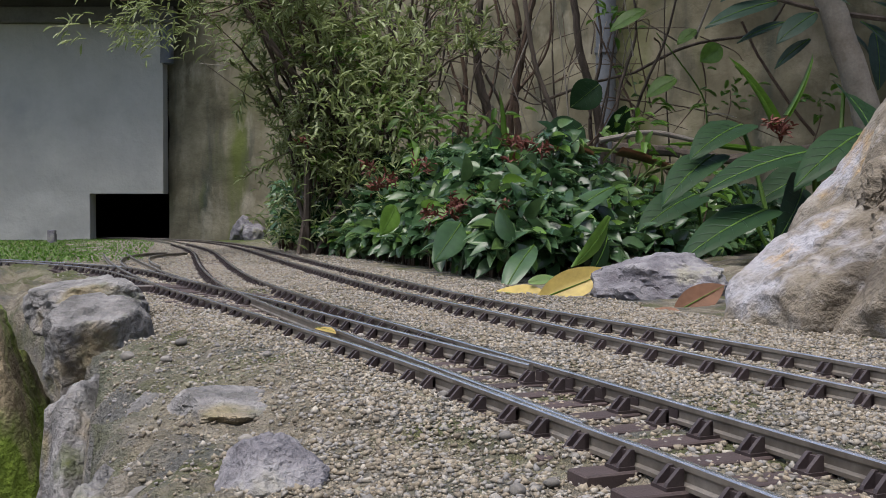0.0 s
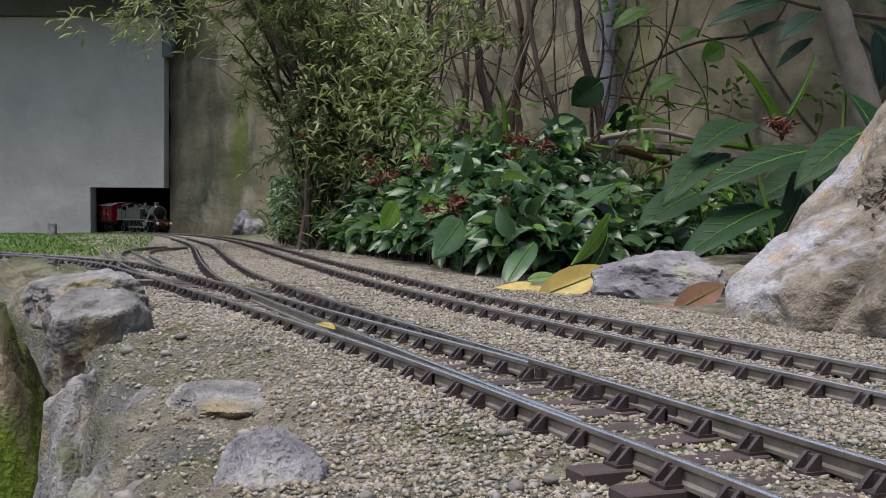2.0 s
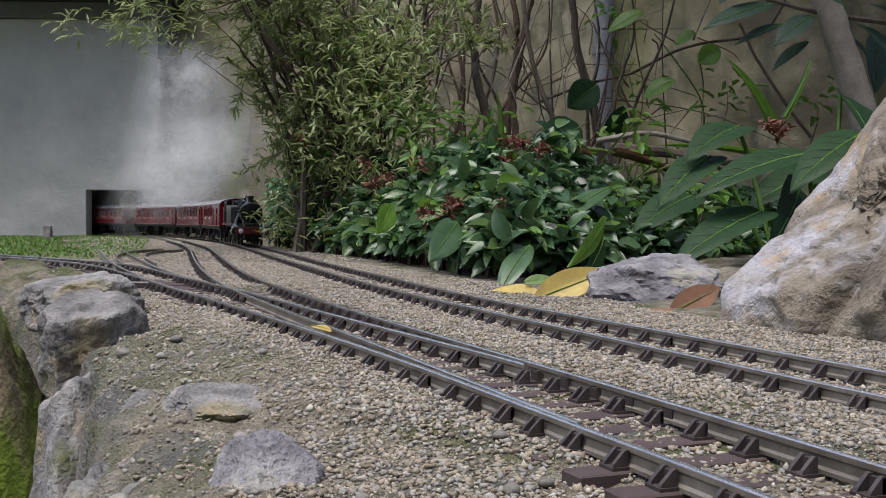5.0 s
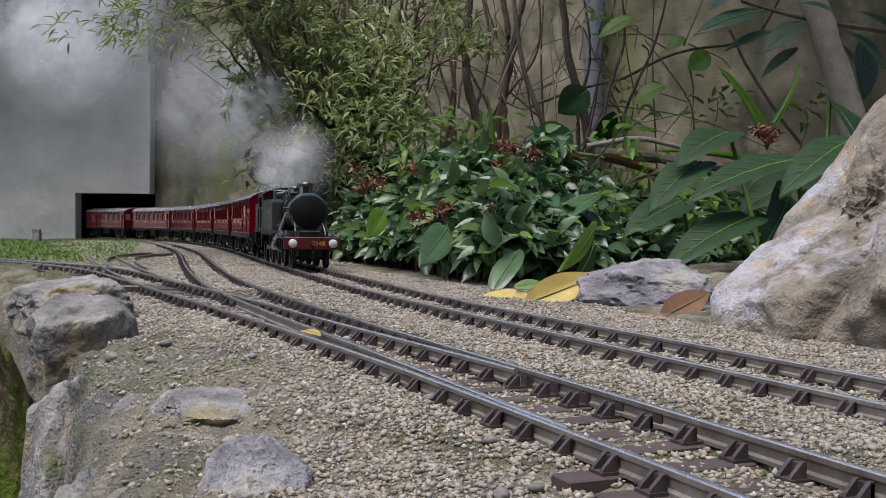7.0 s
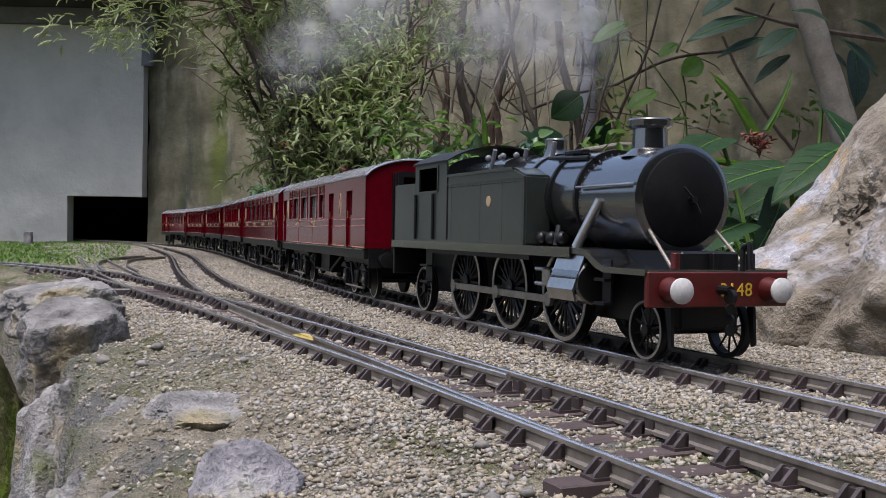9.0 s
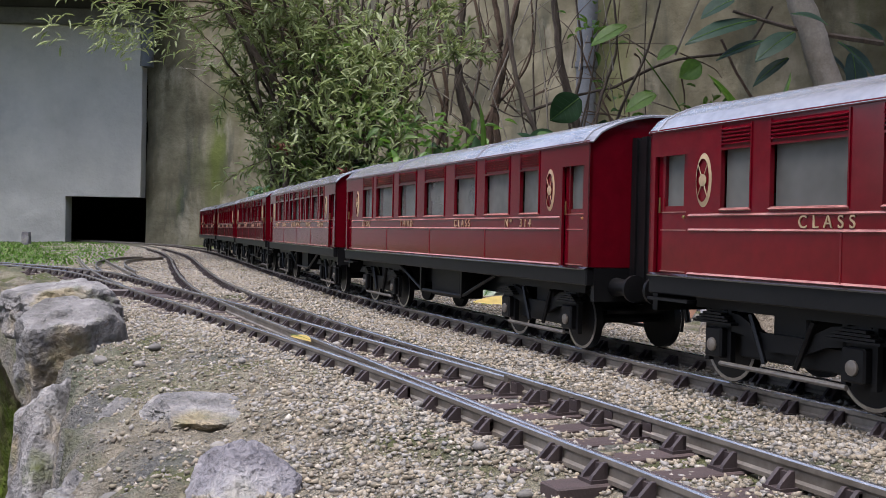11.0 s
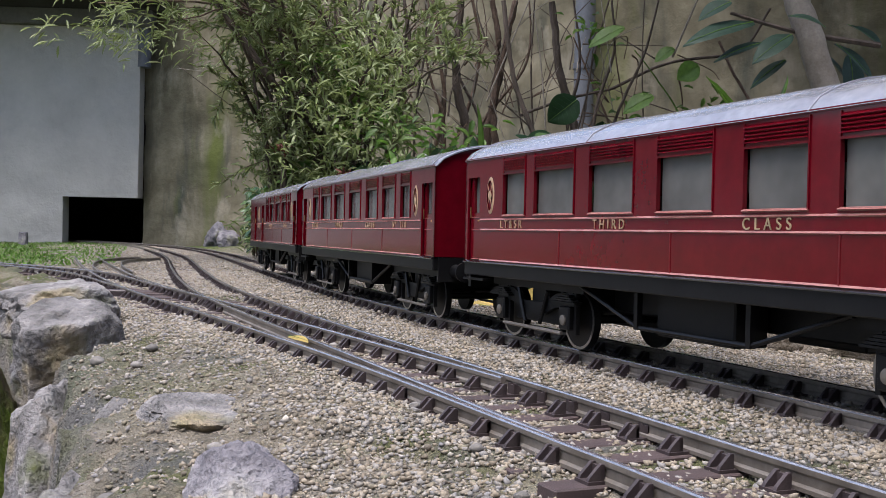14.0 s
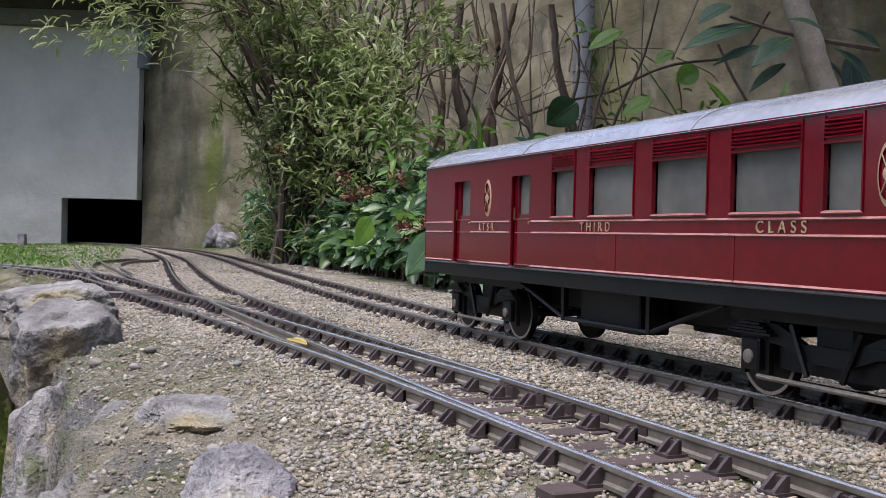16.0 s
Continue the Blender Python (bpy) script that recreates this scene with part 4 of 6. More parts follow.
    lathe(bm, (-0.076, 0, 0.1035), (0, 0, 1), [(0, 0.0155), (0.0025, 0.0122), (0.0045, 0.0098), (0.015, 0.0092), (0.0155, 0.0105), (0.0165, 0.0120), (0.0195, 0.0122), (0.0205, 0.0112), (0.0205, 0.0085), (0.012, 0.008)], 30)
    part("chimney", bm, GLOSSBLACK, L, "black capped chimney")
    bm = bmesh.new()
    lathe(bm, (-0.184, 0, 0.1095), (0, 0, 1), [(0, 0.0095), (0.002, 0.0078), (0.006, 0.007), (0.0115, 0.0072), (0.0125, 0.0062), (0.0130, 0.002)], 24)
    part("safety_valve", bm, GLOSSBLACK, L, "small dark safety valve bonnet")
    bm = bmesh.new()
    for y in (-0.0165, -0.022, 0.0165):
        cyl(bm, (-0.150, y, 0.1065), (-0.105, y * 0.95, 0.1045), 0.0011, seg=8)
    box(bm, -0.150, -0.128, -0.0125, -0.0065, 0.1085, 0.1115, 0.0008)
    part("pipework", bm, BLACK, L)
    for sg in (1, -1):
        cyl_r = bmesh.new()
        cyl(cyl_r, (-0.105, sg * 0.0285, 0.0875), (-0.046, sg * 0.0278, 0.0875), 0.0008, seg=8)
        part("handrail", cyl_r, STEEL, L, "thin bright steel handrail")
        # side tank with a sloped front top corner
        bm = bmesh.new()
        prism(bm, [(-0.2695, 0.0545), (-0.146, 0.0545), (-0.146, 0.0960), (-0.164, 0.1015), (-0.2695, 0.1015)], sg * 0.0400, sg * 0.0225, "y")
        bmesh.ops.bevel(bm, geom=bm.edges[:], offset=0.0012, segments=2, affect="EDGES")
        tank = part("side_tank", bm, TANKGREEN, L, "dark green riveted side tank")
        bm = bmesh.new()
        box(bm, -0.2695, -0.162, *sorted((sg * 0.0398, sg * 0.0410)), 0.0998, 0.1016)
        box(bm, -0.2695, -0.147, *sorted((sg * 0.0398, sg * 0.0406)), 0.0945, 0.0953)
        box(bm, -0.2695, -0.145, *sorted((sg * 0.0398, sg * 0.0414)), 0.0545, 0.0562)
        part("tank_beading", bm, TANKGREEN, tank)
        bm = bmesh.new()
        for k in range(27):
            for x in (-0.149, -0.178, -0.212, -0.262):
                bmesh.ops.create_icosphere(bm, subdivisions=1, radius=0.0004, matrix=Matrix.Translation((x, sg * 0.0401, 0.057 + k * 0.00140)))
        for k in range(54):
            bmesh.ops.create_icosphere(bm, subdivisions=1, radius=0.0004, matrix=Matrix.Translation((-0.267 + k * 0.0022, sg * 0.0401, 0.0925)))
        part("tank_rivets", bm, TANKGREEN, tank)
        bm = bmesh.new()
        lathe(bm, (-0.198, sg * 0.0401, 0.0815), (0, sg, 0), [(0, 0.0033), (0.0004, 0.0033), (0.0005, 0.0026)], 20)
        part("badge", bm, GOLD, tank, "small round gilt badge")
        # cab side with a real window opening, door gap and bunker
        y0, y1 = sorted((sg * 0.0395, sg * 0.0405))
        bm = panel([-0.3350, -0.3255, -0.2870, -0.2700], [0.0545, 0.0905, 0.1085, 0.1125], [(1, 1)], y0, y1)
        part("cab_side", bm, TANKGREEN, L)
        bm = bmesh.new()
        for zz in (0.0905, 0.1085):
            box(bm, -0.326, -0.2865, *sorted((sg * 0.0402, sg * 0.0412)), zz - 0.0007, zz + 0.0007)
        for xx in (-0.3255, -0.2870):
            box(bm, xx - 0.0007, xx + 0.0007, *sorted((sg * 0.0402, sg * 0.0412)), 0.0905, 0.1085)
        part("window_beading", bm, TANKGREEN, L)
        bm = bmesh.new()
        box(bm, -0.382, -0.3352, *sorted((sg * 0.0395, sg * 0.0405)), 0.0545, 0.098)
        part("bunker_side", bm, TANKGREEN, L)
        bm = bmesh.new()
        for xx in (-0.295, -0.3315):
            cyl(bm, (xx, sg * 0.0415, 0.056), (xx, sg * 0.0415, 0.089), 0.0011, seg=8)
        part("cab_handrail", bm, BLACK, L)
        for x0, x1, z0 in ((-0.318, -0.303, 0.024), (-0.060, -0.050, 0.026)):
            bm = bmesh.new()
            box(bm, x0, x1, *sorted((sg * 0.037, sg * 0.042)), z0, z0 + 0.0015)
            box(bm, x0, x1, *sorted((sg * 0.037, sg * 0.042)), z0 + 0.012, z0 + 0.0135)
            box(bm, x0 + 0.001, x1 - 0.001, *sorted((sg * 0.0365, sg * 0.0375)), z0, 0.049)
            part("step", bm, BLACK, L)
        # cylinder, steam pipe and front stay
        bm = bmesh.new()
        lathe(bm, (-0.103, sg * 0.0335, 0.036), (1, 0, 0), [(0, 0.0105), (0.001, 0.0118), (0.029, 0.0118), (0.030, 0.0105)], 26)
        box(bm, -0.102, -0.074, *sorted((sg * 0.020, sg * 0.036)), 0.034, 0.0515, 0.001)
        cy = part("cylinder", bm, GLOSSBLACK, L)
        bm = bmesh.new()
        prism(bm, [(sg * 0.0400, 0.0508), (sg * 0.0472, 0.0325), (sg * 0.0455, 0.0265), (sg * 0.0445, 0.0272), (sg * 0.0458, 0.0325), (sg * 0.0390, 0.0503)], -0.1025, -0.0735, "x")
        part("cylinder_cladding", bm, STEEL, cy, "bright steel cylinder cladding")
        bm = bmesh.new()
        cyl(bm, (-0.093, sg * 0.0345, 0.0545), (-0.082, sg * 0.0265, 0.0800), 0.0027, seg=14)
        part("steam_pipe", bm, STEEL, L, "bright steel outside steam pipe")
        bm = bmesh.new()
        cyl(bm, (-0.046, sg * 0.020, 0.066), (-0.020, sg * 0.022, 0.0455), 0.0009, seg=8)
        part("front_stay", bm, RAIL, L, "thin steel stay rod")
        bm = bmesh.new()
        for z in (0.041, 0.0325):
            cyl(bm, (-0.142, sg * 0.0335, z), (-0.103, sg * 0.0335, z), 0.0013, seg=8)
        cyl(bm, (-0.125, sg * 0.0335, 0.0368), (-0.103, sg * 0.0335, 0.0368), 0.0016, seg=8)
        box(bm, -0.130, -0.121, *sorted((sg * 0.0305, sg * 0.0365)), 0.0318, 0.0418, 0.0008)
        part("slide_bars", bm, STEEL, L, "bright steel slide bars and crosshead")
        bm = bmesh.new()
        box(bm, -0.30, -0.14, *sorted((sg * 0.0385, sg * 0.0395)), 0.046, 0.0515)
        part("lower_valance", bm, BLACK, L)
        bm = bmesh.new()
        for k in range(3):
            bmesh.ops.create_icosphere(bm, subdivisions=2, radius=0.004, matrix=Matrix.Translation((-0.14 + 0.012 * k, sg * 0.031, 0.059)))
        cyl(bm, (-0.146, sg * 0.031, 0.061), (-0.112, sg * 0.031, 0.061), 0.0016, seg=8)
        cyl(bm, (-0.118, sg * 0.034, 0.0545), (-0.122, sg * 0.030, 0.066), 0.0016, seg=8)
        part("injector_pipe", bm, BLACK, L)
    # cab front, roof, bunker back
    bm = bmesh.new()
    box(bm, -0.2715, -0.2702, -0.0395, 0.0395, 0.0545, 0.105)
    prism(bm, [(-0.0395, 0.105)] + [(0.0395 * math.cos(math.pi - math.pi * i / 12), 0.105 + 0.0115 * math.sin(math.pi * i / 12)) for i in range(13)] + [(0.0395, 0.105)], -0.2715, -0.2702, "x")
    part("cab_front", bm, BLACK, L)
    roof = [(-0.0418 + 0.0836 * i / 14, 0.1120 + 0.0118 * math.sin(math.pi * i / 14) ** 0.8) for i in range(15)]
    bm = bmesh.new()
    prism(bm, roof + [(y, z - 0.0012) for y, z in roof[::-1]], -0.3370, -0.2650, "x")
    part("cab_roof", bm, BLACK, L, "curved black cab roof")
    bm = bmesh.new()
    box(bm, -0.3365, -0.3352, -0.0395, 0.0395, 0.0545, 0.1120)
    part("bunker_back", boxed(-0.383, -0.3815, -0.0405, 0.0405, 0.0545, 0.098), BLACK, L)
    part("cab_back", bm, BLACK, L)
    part("coal", boxed(-0.3805, -0.337, -0.039, 0.039, 0.0560, 0.095, 0.004), CHARCOAL, L, "black coal in the bunker")
    bm = bmesh.new()
    for x, h in ((-0.166, 0.118), (-0.205, 0.1165)):
        cyl(bm, (x, -0.012, 0.108), (x + 0.003, -0.012, h), 0.0016, seg=8)
    cyl(bm, (-0.222, -0.028, 0.104), (-0.216, -0.028, 0.116), 0.0015, seg=8)
    for k in range(4):
        bmesh.ops.create_icosphere(bm, subdivisions=2, radius=0.0022, matrix=Matrix.Translation((-0.245 + 0.012 * k, -0.020 + 0.004 * (k % 2), 0.1125)))
    part("whistle_fitting", bm, PIPE, L, "dull steel fittings on the firebox")
    for x, r, n in ((-0.036, 0.0148, 10), (-0.121, 0.0268, 20), (-0.194, 0.0268, 20), (-0.267, 0.0268, 20), (-0.350, 0.0172, 12)):
        ROLLING.append((wheelset(L, x, r, n), x, r))
    for y in (0.0305, -0.0305):
        bm = bmesh.new()
        box(bm, -0.0015, 0.146 + 0.0015, y - 0.0009, y + 0.0009, -0.0022, 0.0022, 0.0004)
        for x in (0, 0.073, 0.146):
            cyl(bm, (x, y - 0.0014, 0), (x, y + 0.0014, 0), 0.0042, seg=14)
        rod = part("coupling_rod", bm, STEEL, L, "bright steel coupling rod")
        RODS.append(rod)
    return L


RODS = []

# ---- coaches ----
HALF, BODY, SILL, WTOP, EAVE, CROWN = 0.0445, 0.462, 0.0740, 0.0984, 0.1097, 0.1258
BOT = 0.0460
PLAN_A = ([(0.060, 0.080), (0.092, 0.128), (0.140, 0.164), (0.176, 0.200), (0.212, 0.248), (0.256, 0.284), (0.298, 0.316), (0.332, 0.372), (0.388, 0.406)], [(0.004, 0.032), (0.434, 0.458)], [0.0475, 0.421])
PLAN_B = ([(0.058, 0.082), (0.098, 0.134), (0.150, 0.186), (0.206, 0.246), (0.266, 0.306), (0.322, 0.366), (0.378, 0.406)], [(0.006, 0.030), (0.440, 0.458)], [0.044, 0.424])
PLAN_C = ([(0.052, 0.070), (0.082, 0.122), (0.138, 0.178), (0.194, 0.234), (0.250, 0.274)], [(0.004, 0.028), (0.300, 0.324), (0.384, 0.410)], [0.040, 0.357])
PLAN_D = ([(0.188, 0.212), (0.228, 0.268), (0.284, 0.324), (0.340, 0.380), (0.392, 0.410)], [(0.052, 0.078), (0.138, 0.162), (0.434, 0.458)], [0.105, 0.422])


def coach(label, plan, words, brake=False):
    """Front at x = 0, back at -BODY."""
    C = tagged(new("railway_coach"), label, "railway coach", "model train")
    wins, doors, ovals = plan
    for sg in (1, -1):
        y0, y1 = sorted((sg * HALF, sg * (HALF - 0.0016)))
        d0, d1 = sorted((sg * (HALF - 0.0022), sg * (HALF - 0.0038)))
        gaps = sorted([(a, b, "w") for a, b in wins] + [(a, b, "d") for a, b in doors])
        xs = sorted({0.0, -BODY} | {-v for a, b, _ in gaps for v in (a, b)})
        zs = [BOT, SILL, WTOP, EAVE + 0.001]
        gone = [(xs.index(-b), 1) for a, b, k in gaps if k == "w"] + [(xs.index(-b), q) for a, b, k in gaps if k == "d" for q in (0, 1)]
        bm = panel(xs, zs, gone, y0, y1)
        part("body_side", bm, MAROON, C)
        for a, b in wins:
            pane = part("window_pane", boxed(-b, -a, *sorted((sg * (HALF - 0.0026), sg * (HALF - 0.0034))), SILL - 0.001, WTOP + 0.001), PANE, C, "mottled grey window glass")
            bm = bmesh.new()
            yo = sorted((sg * HALF, sg * (HALF + 0.0006)))
            w = 0.0007
            for q in ((-b - w, -b, SILL, EAVE - 0.001), (-a, -a + w, SILL, EAVE - 0.001), (-b, -a, WTOP, WTOP + 0.001)):
                box(bm, q[0], q[1], *yo, q[2], q[3])
            part("window_bolection", bm, MAROON, pane)
            bm = bmesh.new()
            box(bm, -b - 0.0006, -a + 0.0006, *yo, SILL - 0.0006, SILL + 0.0003)
            prism(bm, [(sg * HALF, SILL + 0.0006), (sg * (HALF + 0.0011), SILL - 0.0003), (sg * HALF, SILL - 0.0008)], -b - 0.0005, -a + 0.0005, "x")
            part("window_sill", bm, GLINT, pane, "lower edge coloured pale as a highlight")
            bm = bmesh.new()
            for k in range(5):
                z = WTOP + 0.0022 + k * 0.0015
                prism(bm, [(sg * HALF, z), (sg * (HALF + 0.0012), z), (sg * HALF, z + 0.0013)], -b, -a, "x")
            part("ventilator", bm, MAROON, C, "slatted crimson ventilator")
        for a, b in doors:
            bm = bmesh.new()
            box(bm, -b, -a, d0, d1, BOT, SILL + 0.002)
            box(bm, -b, -a, d0, d1, WTOP, EAVE + 0.001)
            box(bm, -b, -b + 0.005, d0, d1, SILL + 0.002, WTOP)
            box(bm, -a - 0.005, -a, d0, d1, SILL + 0.002, WTOP)
            door = part("door", bm, MAROON, C, "recessed crimson door")
            bm = bmesh.new()
            part("door_window", boxed(-b + 0.005, -a - 0.005, *sorted((sg * (HALF - 0.0040), sg * (HALF - 0.0046))), SILL, WTOP + 0.001), PANE, door)
            bm = bmesh.new()
            for z in (SILL - 0.0005, SILL - 0.0085, BOT + 0.001):
                box(bm, -b + 0.002, -a - 0.002, *sorted((sg * (HALF - 0.0023), sg * (HALF - 0.0019))), z - 0.0004, z)
            part("door_lining", bm, GLINT, door)
            bm = bmesh.new()
            cyl(bm, (-b + 0.003, sg * (HALF - 0.0008), SILL - 0.001), (-b + 0.003, sg * (HALF - 0.0008), SILL + 0.006), 0.0005, seg=6)
            bmesh.ops.create_icosphere(bm, subdivisions=1, radius=0.0009, matrix=Matrix.Translation((-a - 0.003, sg * (HALF - 0.001), SILL - 0.003)))
            part("door_handle", bm, BRASS, door)
        for ox in ovals:
            bm = bmesh.new()
            rim = [(0.0054 * math.cos(2 * math.pi * i / 28), 0.0115 * math.sin(2 * math.pi * i / 28)) for i in range(28)]
            yy = sg * (HALF + 0.0007)
            vs = [[bm.verts.new((-ox + k * p[0], yy + (0 if k < 0.99 else -sg * 0.0006), 0.0865 + k * p[1])) for p in rim] for k in (0.80, 0.99, 1.0)]
            for lo, hi in zip(vs, vs[1:]):
                for i in range(28):
                    bm.faces.new((lo[i], lo[(i + 1) % 28], hi[(i + 1) % 28], hi[i]))
            for a in range(4):
                an = math.pi / 4 + a * math.pi / 2
                cyl(bm, (-ox + 0.0016 * math.cos(an), yy, 0.0865 + 0.0034 * math.sin(an)), (-ox + 0.0046 * math.cos(an), yy, 0.0865 + 0.0098 * math.sin(an)), 0.00022, seg=5)
            lathe(bm, (-ox, yy - sg * 0.0004, 0.0865), (0, sg, 0), [(0, 0.0021), (0.0004, 0.0026), (0.0006, 0.0018)], 14)
            part("emblem", bm, GOLD, C, "gilt oval emblem")
        # moulding strips coloured pale as glints, and panel joints, between the doors
        spans, x = [], 0.0
        for a, b in sorted(doors) + [(BODY, BODY)]:
            if a - x > 0.012:
                spans.append((x + 0.002, a - 0.002))
            x = b
        for a, b in spans:
            for z, mat_ in ((SILL - 0.0022, GLINT), (SILL - 0.0085, GLINT), (BOT + 0.0006, GLINT)):
                part("lining", prism(bmesh.new(), [(sg * HALF, z + 0.0005), (sg * (HALF + 0.0007), z - 0.0003), (sg * HALF, z - 0.0007)], -b, -a, "x"), mat_, C)
            n = max(1, round((b - a) / 0.092))
            for k in range(1, n):
                xx = -(a + (b - a) * k / n)
                part("panel_strip", boxed(xx - 0.0004, xx + 0.0004, *sorted((sg * HALF, sg * (HALF + 0.0003))), BOT, SILL - 0.0089), MAROONDARK, C)
        part("cantrail", boxed(-BODY, 0, *sorted((sg * HALF, sg * (HALF + 0.0008))), EAVE - 0.0004, EAVE + 0.0008), MAROON, C)
        for txt, ox in words:
            turn = 0 if sg < 0 else 180
            lettering("lettering", txt, 0.0068, GOLD, C, pose(-ox if sg < 0 else -(BODY - ox), sg * (HALF + 0.0003), SILL - 0.0076, 90, 0, turn))
        # solebar and truss
        part("solebar", boxed(-BODY + 0.001, -0.001, *sorted((sg * (HALF + 0.0005), sg * (HALF - 0.004))), 0.0365, BOT - 0.0004, 0.0006), BLACK, C, "black solebar")
        part("step_board", prism(bmesh.new(), [(sg * HALF, BOT), (sg * (HALF + 0.0016), BOT - 0.0010), (sg * (HALF + 0.0016), BOT - 0.0016), (sg * HALF, BOT - 0.0016)], -BODY + 0.001, -0.001, "x"), GLOSSBLACK, C)
        bm = bmesh.new()
        for (xa, za), (xb, zb) in (((-0.135, 0.036), (-0.190, 0.019)), ((-0.190, 0.019), (-0.272, 0.019)), ((-0.272, 0.019), (-0.327, 0.036))):
            cyl(bm, (xa, sg * 0.036, za), (xb, sg * 0.036, zb), 0.0012, seg=8)
        for xa in (-0.190, -0.272):
            box(bm, xa - 0.0015, xa + 0.0015, *sorted((sg * 0.0345, sg * 0.0375)), 0.018, 0.037)
        part("truss_rod", bm, BLACK, C)
        part("battery_box", boxed(-0.262 if sg < 0 else -0.225, -0.205 if sg < 0 else -0.178, *sorted((sg * 0.032, sg * 0.014)), 0.016, 0.0365, 0.0008), BLACK, C)
        part("footboard", boxed(-0.46, -0.43, *sorted((sg * 0.0405, sg * 0.046)), 0.0335, 0.0348), BLACK, C)
    part("underframe", boxed(-BODY + 0.13, -0.13, -0.012, 0.012, 0.022, 0.0374, 0.001), BLACK, C)
    part("floor", boxed(-BODY + 0.0005, -0.0005, -HALF + 0.004, HALF - 0.004, 0.0375, 0.047), BLACK, C)
    for k in range(8):
        x = -0.05 - k * 0.052
        part("seat", prism(bmesh.new(), [(x - 0.008, 0.047), (x + 0.008, 0.047), (x + 0.008, 0.061), (x + 0.0015, 0.063), (x + 0.001, 0.082), (x - 0.001, 0.082), (x - 0.0015, 0.063), (x - 0.008, 0.061)], -0.036, 0.036, "y"), DARKBROWN, C)
    # ends with a rounded roof
    arc = [(-HALF - 0.001 + (2 * HALF + 0.002) * i / 18, EAVE + (CROWN - EAVE) * math.sin(math.pi * i / 18) ** 0.62) for i in range(19)]
    for x0, x1 in ((-0.0016, 0.0), (-BODY, -BODY + 0.0016)):
        bm = bmesh.new()
        prism(bm, [(-HALF, BOT)] + [(max(-HALF, min(HALF, y)), z - 0.001) for y, z in arc] + [(HALF, BOT)], x0, x1, "x")
        part("end_wall", bm, MAROON, C, "plain crimson end wall")
    bm = bmesh.new()
    rings = []
    for x, sh in ((0.0022, 0.955), (0.0010, 0.992), (-0.004, 1.0), (-BODY + 0.004, 1.0), (-BODY - 0.001, 0.992), (-BODY - 0.0022, 0.955)):
        rings.append([bm.verts.new((x, y * (0.5 + 0.5 * sh), EAVE + (z - EAVE) * sh)) for y, z in arc])
    under = [[bm.verts.new((r[0].co.x, y * 0.97, EAVE + (z - EAVE) * 0.93 - 0.0006)) for y, z in arc] for r in (rings[0], rings[-1])]
    for lo, hi in zip(rings, rings[1:]):
        for i in range(18):
            bm.faces.new((lo[i], lo[i + 1], hi[i + 1], hi[i]))
    for r, u in ((rings[0], under[0]), (rings[-1], under[1])):
        for i in range(18):
            bm.faces.new((r[i], r[i + 1], u[i + 1], u[i]))
    for i in range(18):
        bm.faces.new((under[0][i], under[0][i + 1], under[1][i + 1], under[1][i]))
    for i in (0, 18):
        bm.faces.new([r[i] for r in rings] + [under[1][i], under[0][i]])
    bmesh.ops.recalc_face_normals(bm, faces=bm.faces[:])
    roof = part("roof", bm, ROOFGREY, C, "silver-grey painted curved roof")
    bm = bmesh.new()
    for x in (-0.006, -0.15, -0.31, -0.455):
        rr = [(x, y * 1.001, z + 0.0003) for y, z in arc]
        for p, q in zip(rr, rr[1:]):
            cyl(bm, p, q, 0.0004, seg=5)
    part("roof_seam", bm, ROOFGREY, roof)
    for x, s in ((0.0, 1), (-BODY, -1)):
        if brake and s < 0:
            continue
        if brake:
            door = part("end_door", boxed(x, x + 0.0012, -0.0125, 0.0125, BOT + 0.002, 0.106, 0.0004), MAROON, C, "crimson end door")
            part("end_window", boxed(x + 0.0012, x + 0.0018, -0.0095, 0.0095, 0.076, 0.100), PANE, door)
            for y in (0.0285, -0.0285):
                frame_bm = bmesh.new()
                for q in ((y - 0.0115, y - 0.0100, 0.073, 0.1005), (y + 0.0100, y + 0.0115, 0.073, 0.1005), (y - 0.0115, y + 0.0115, 0.0995, 0.101), (y - 0.0115, y + 0.0115, 0.0725, 0.074)):
                    box(frame_bm, x, x + 0.0016, *q)
                side = part("corner_window", boxed(x + 0.0002, x + 0.0008, y - 0.0102, y + 0.0102, 0.0735, 0.1000), PANE, C, "grey glass beside the end door")
                part("window_bolection", frame_bm, MAROON, side)
        else:
            for k in range(5):
                xa = x + s * (0.0005 + k * 0.0045)
                e = 0.0012 if k % 2 else 0.0
                hoop = [(-0.0205 + e, 0.040), (-0.0165 + e, 0.040), (-0.0165 + e, 0.108), (0.0165 - e, 0.108), (0.0165 - e, 0.040), (0.0205 - e, 0.040), (0.0205 - e, 0.1125 - e), (-0.0205 + e, 0.1125 - e)]
                part("gangway_fold", prism(bmesh.new(), hoop, *sorted((xa, xa + s * 0.0045)), "x"), BLACK, C, "black gangway bellows")
        for y in (0.028, -0.028):
            bm = bmesh.new()
            lathe(bm, (x, y, 0.036), (s, 0, 0), [(0, 0.005), (0.009, 0.004), (0.0165, 0.0035), (0.017, 0.0068), (0.019, 0.0068), (0.0195, 0.003)], 16)
            part("buffer", bm, BLACK, C)
        bm = bmesh.new()
        box(bm, *sorted((x - s * 0.003, x + s * 0.0006)), -0.041, 0.041, 0.0285, 0.0455)
        cyl(bm, (x, 0.012, 0.038), (x + s * 0.006, 0.012, 0.018), 0.0016, seg=8)
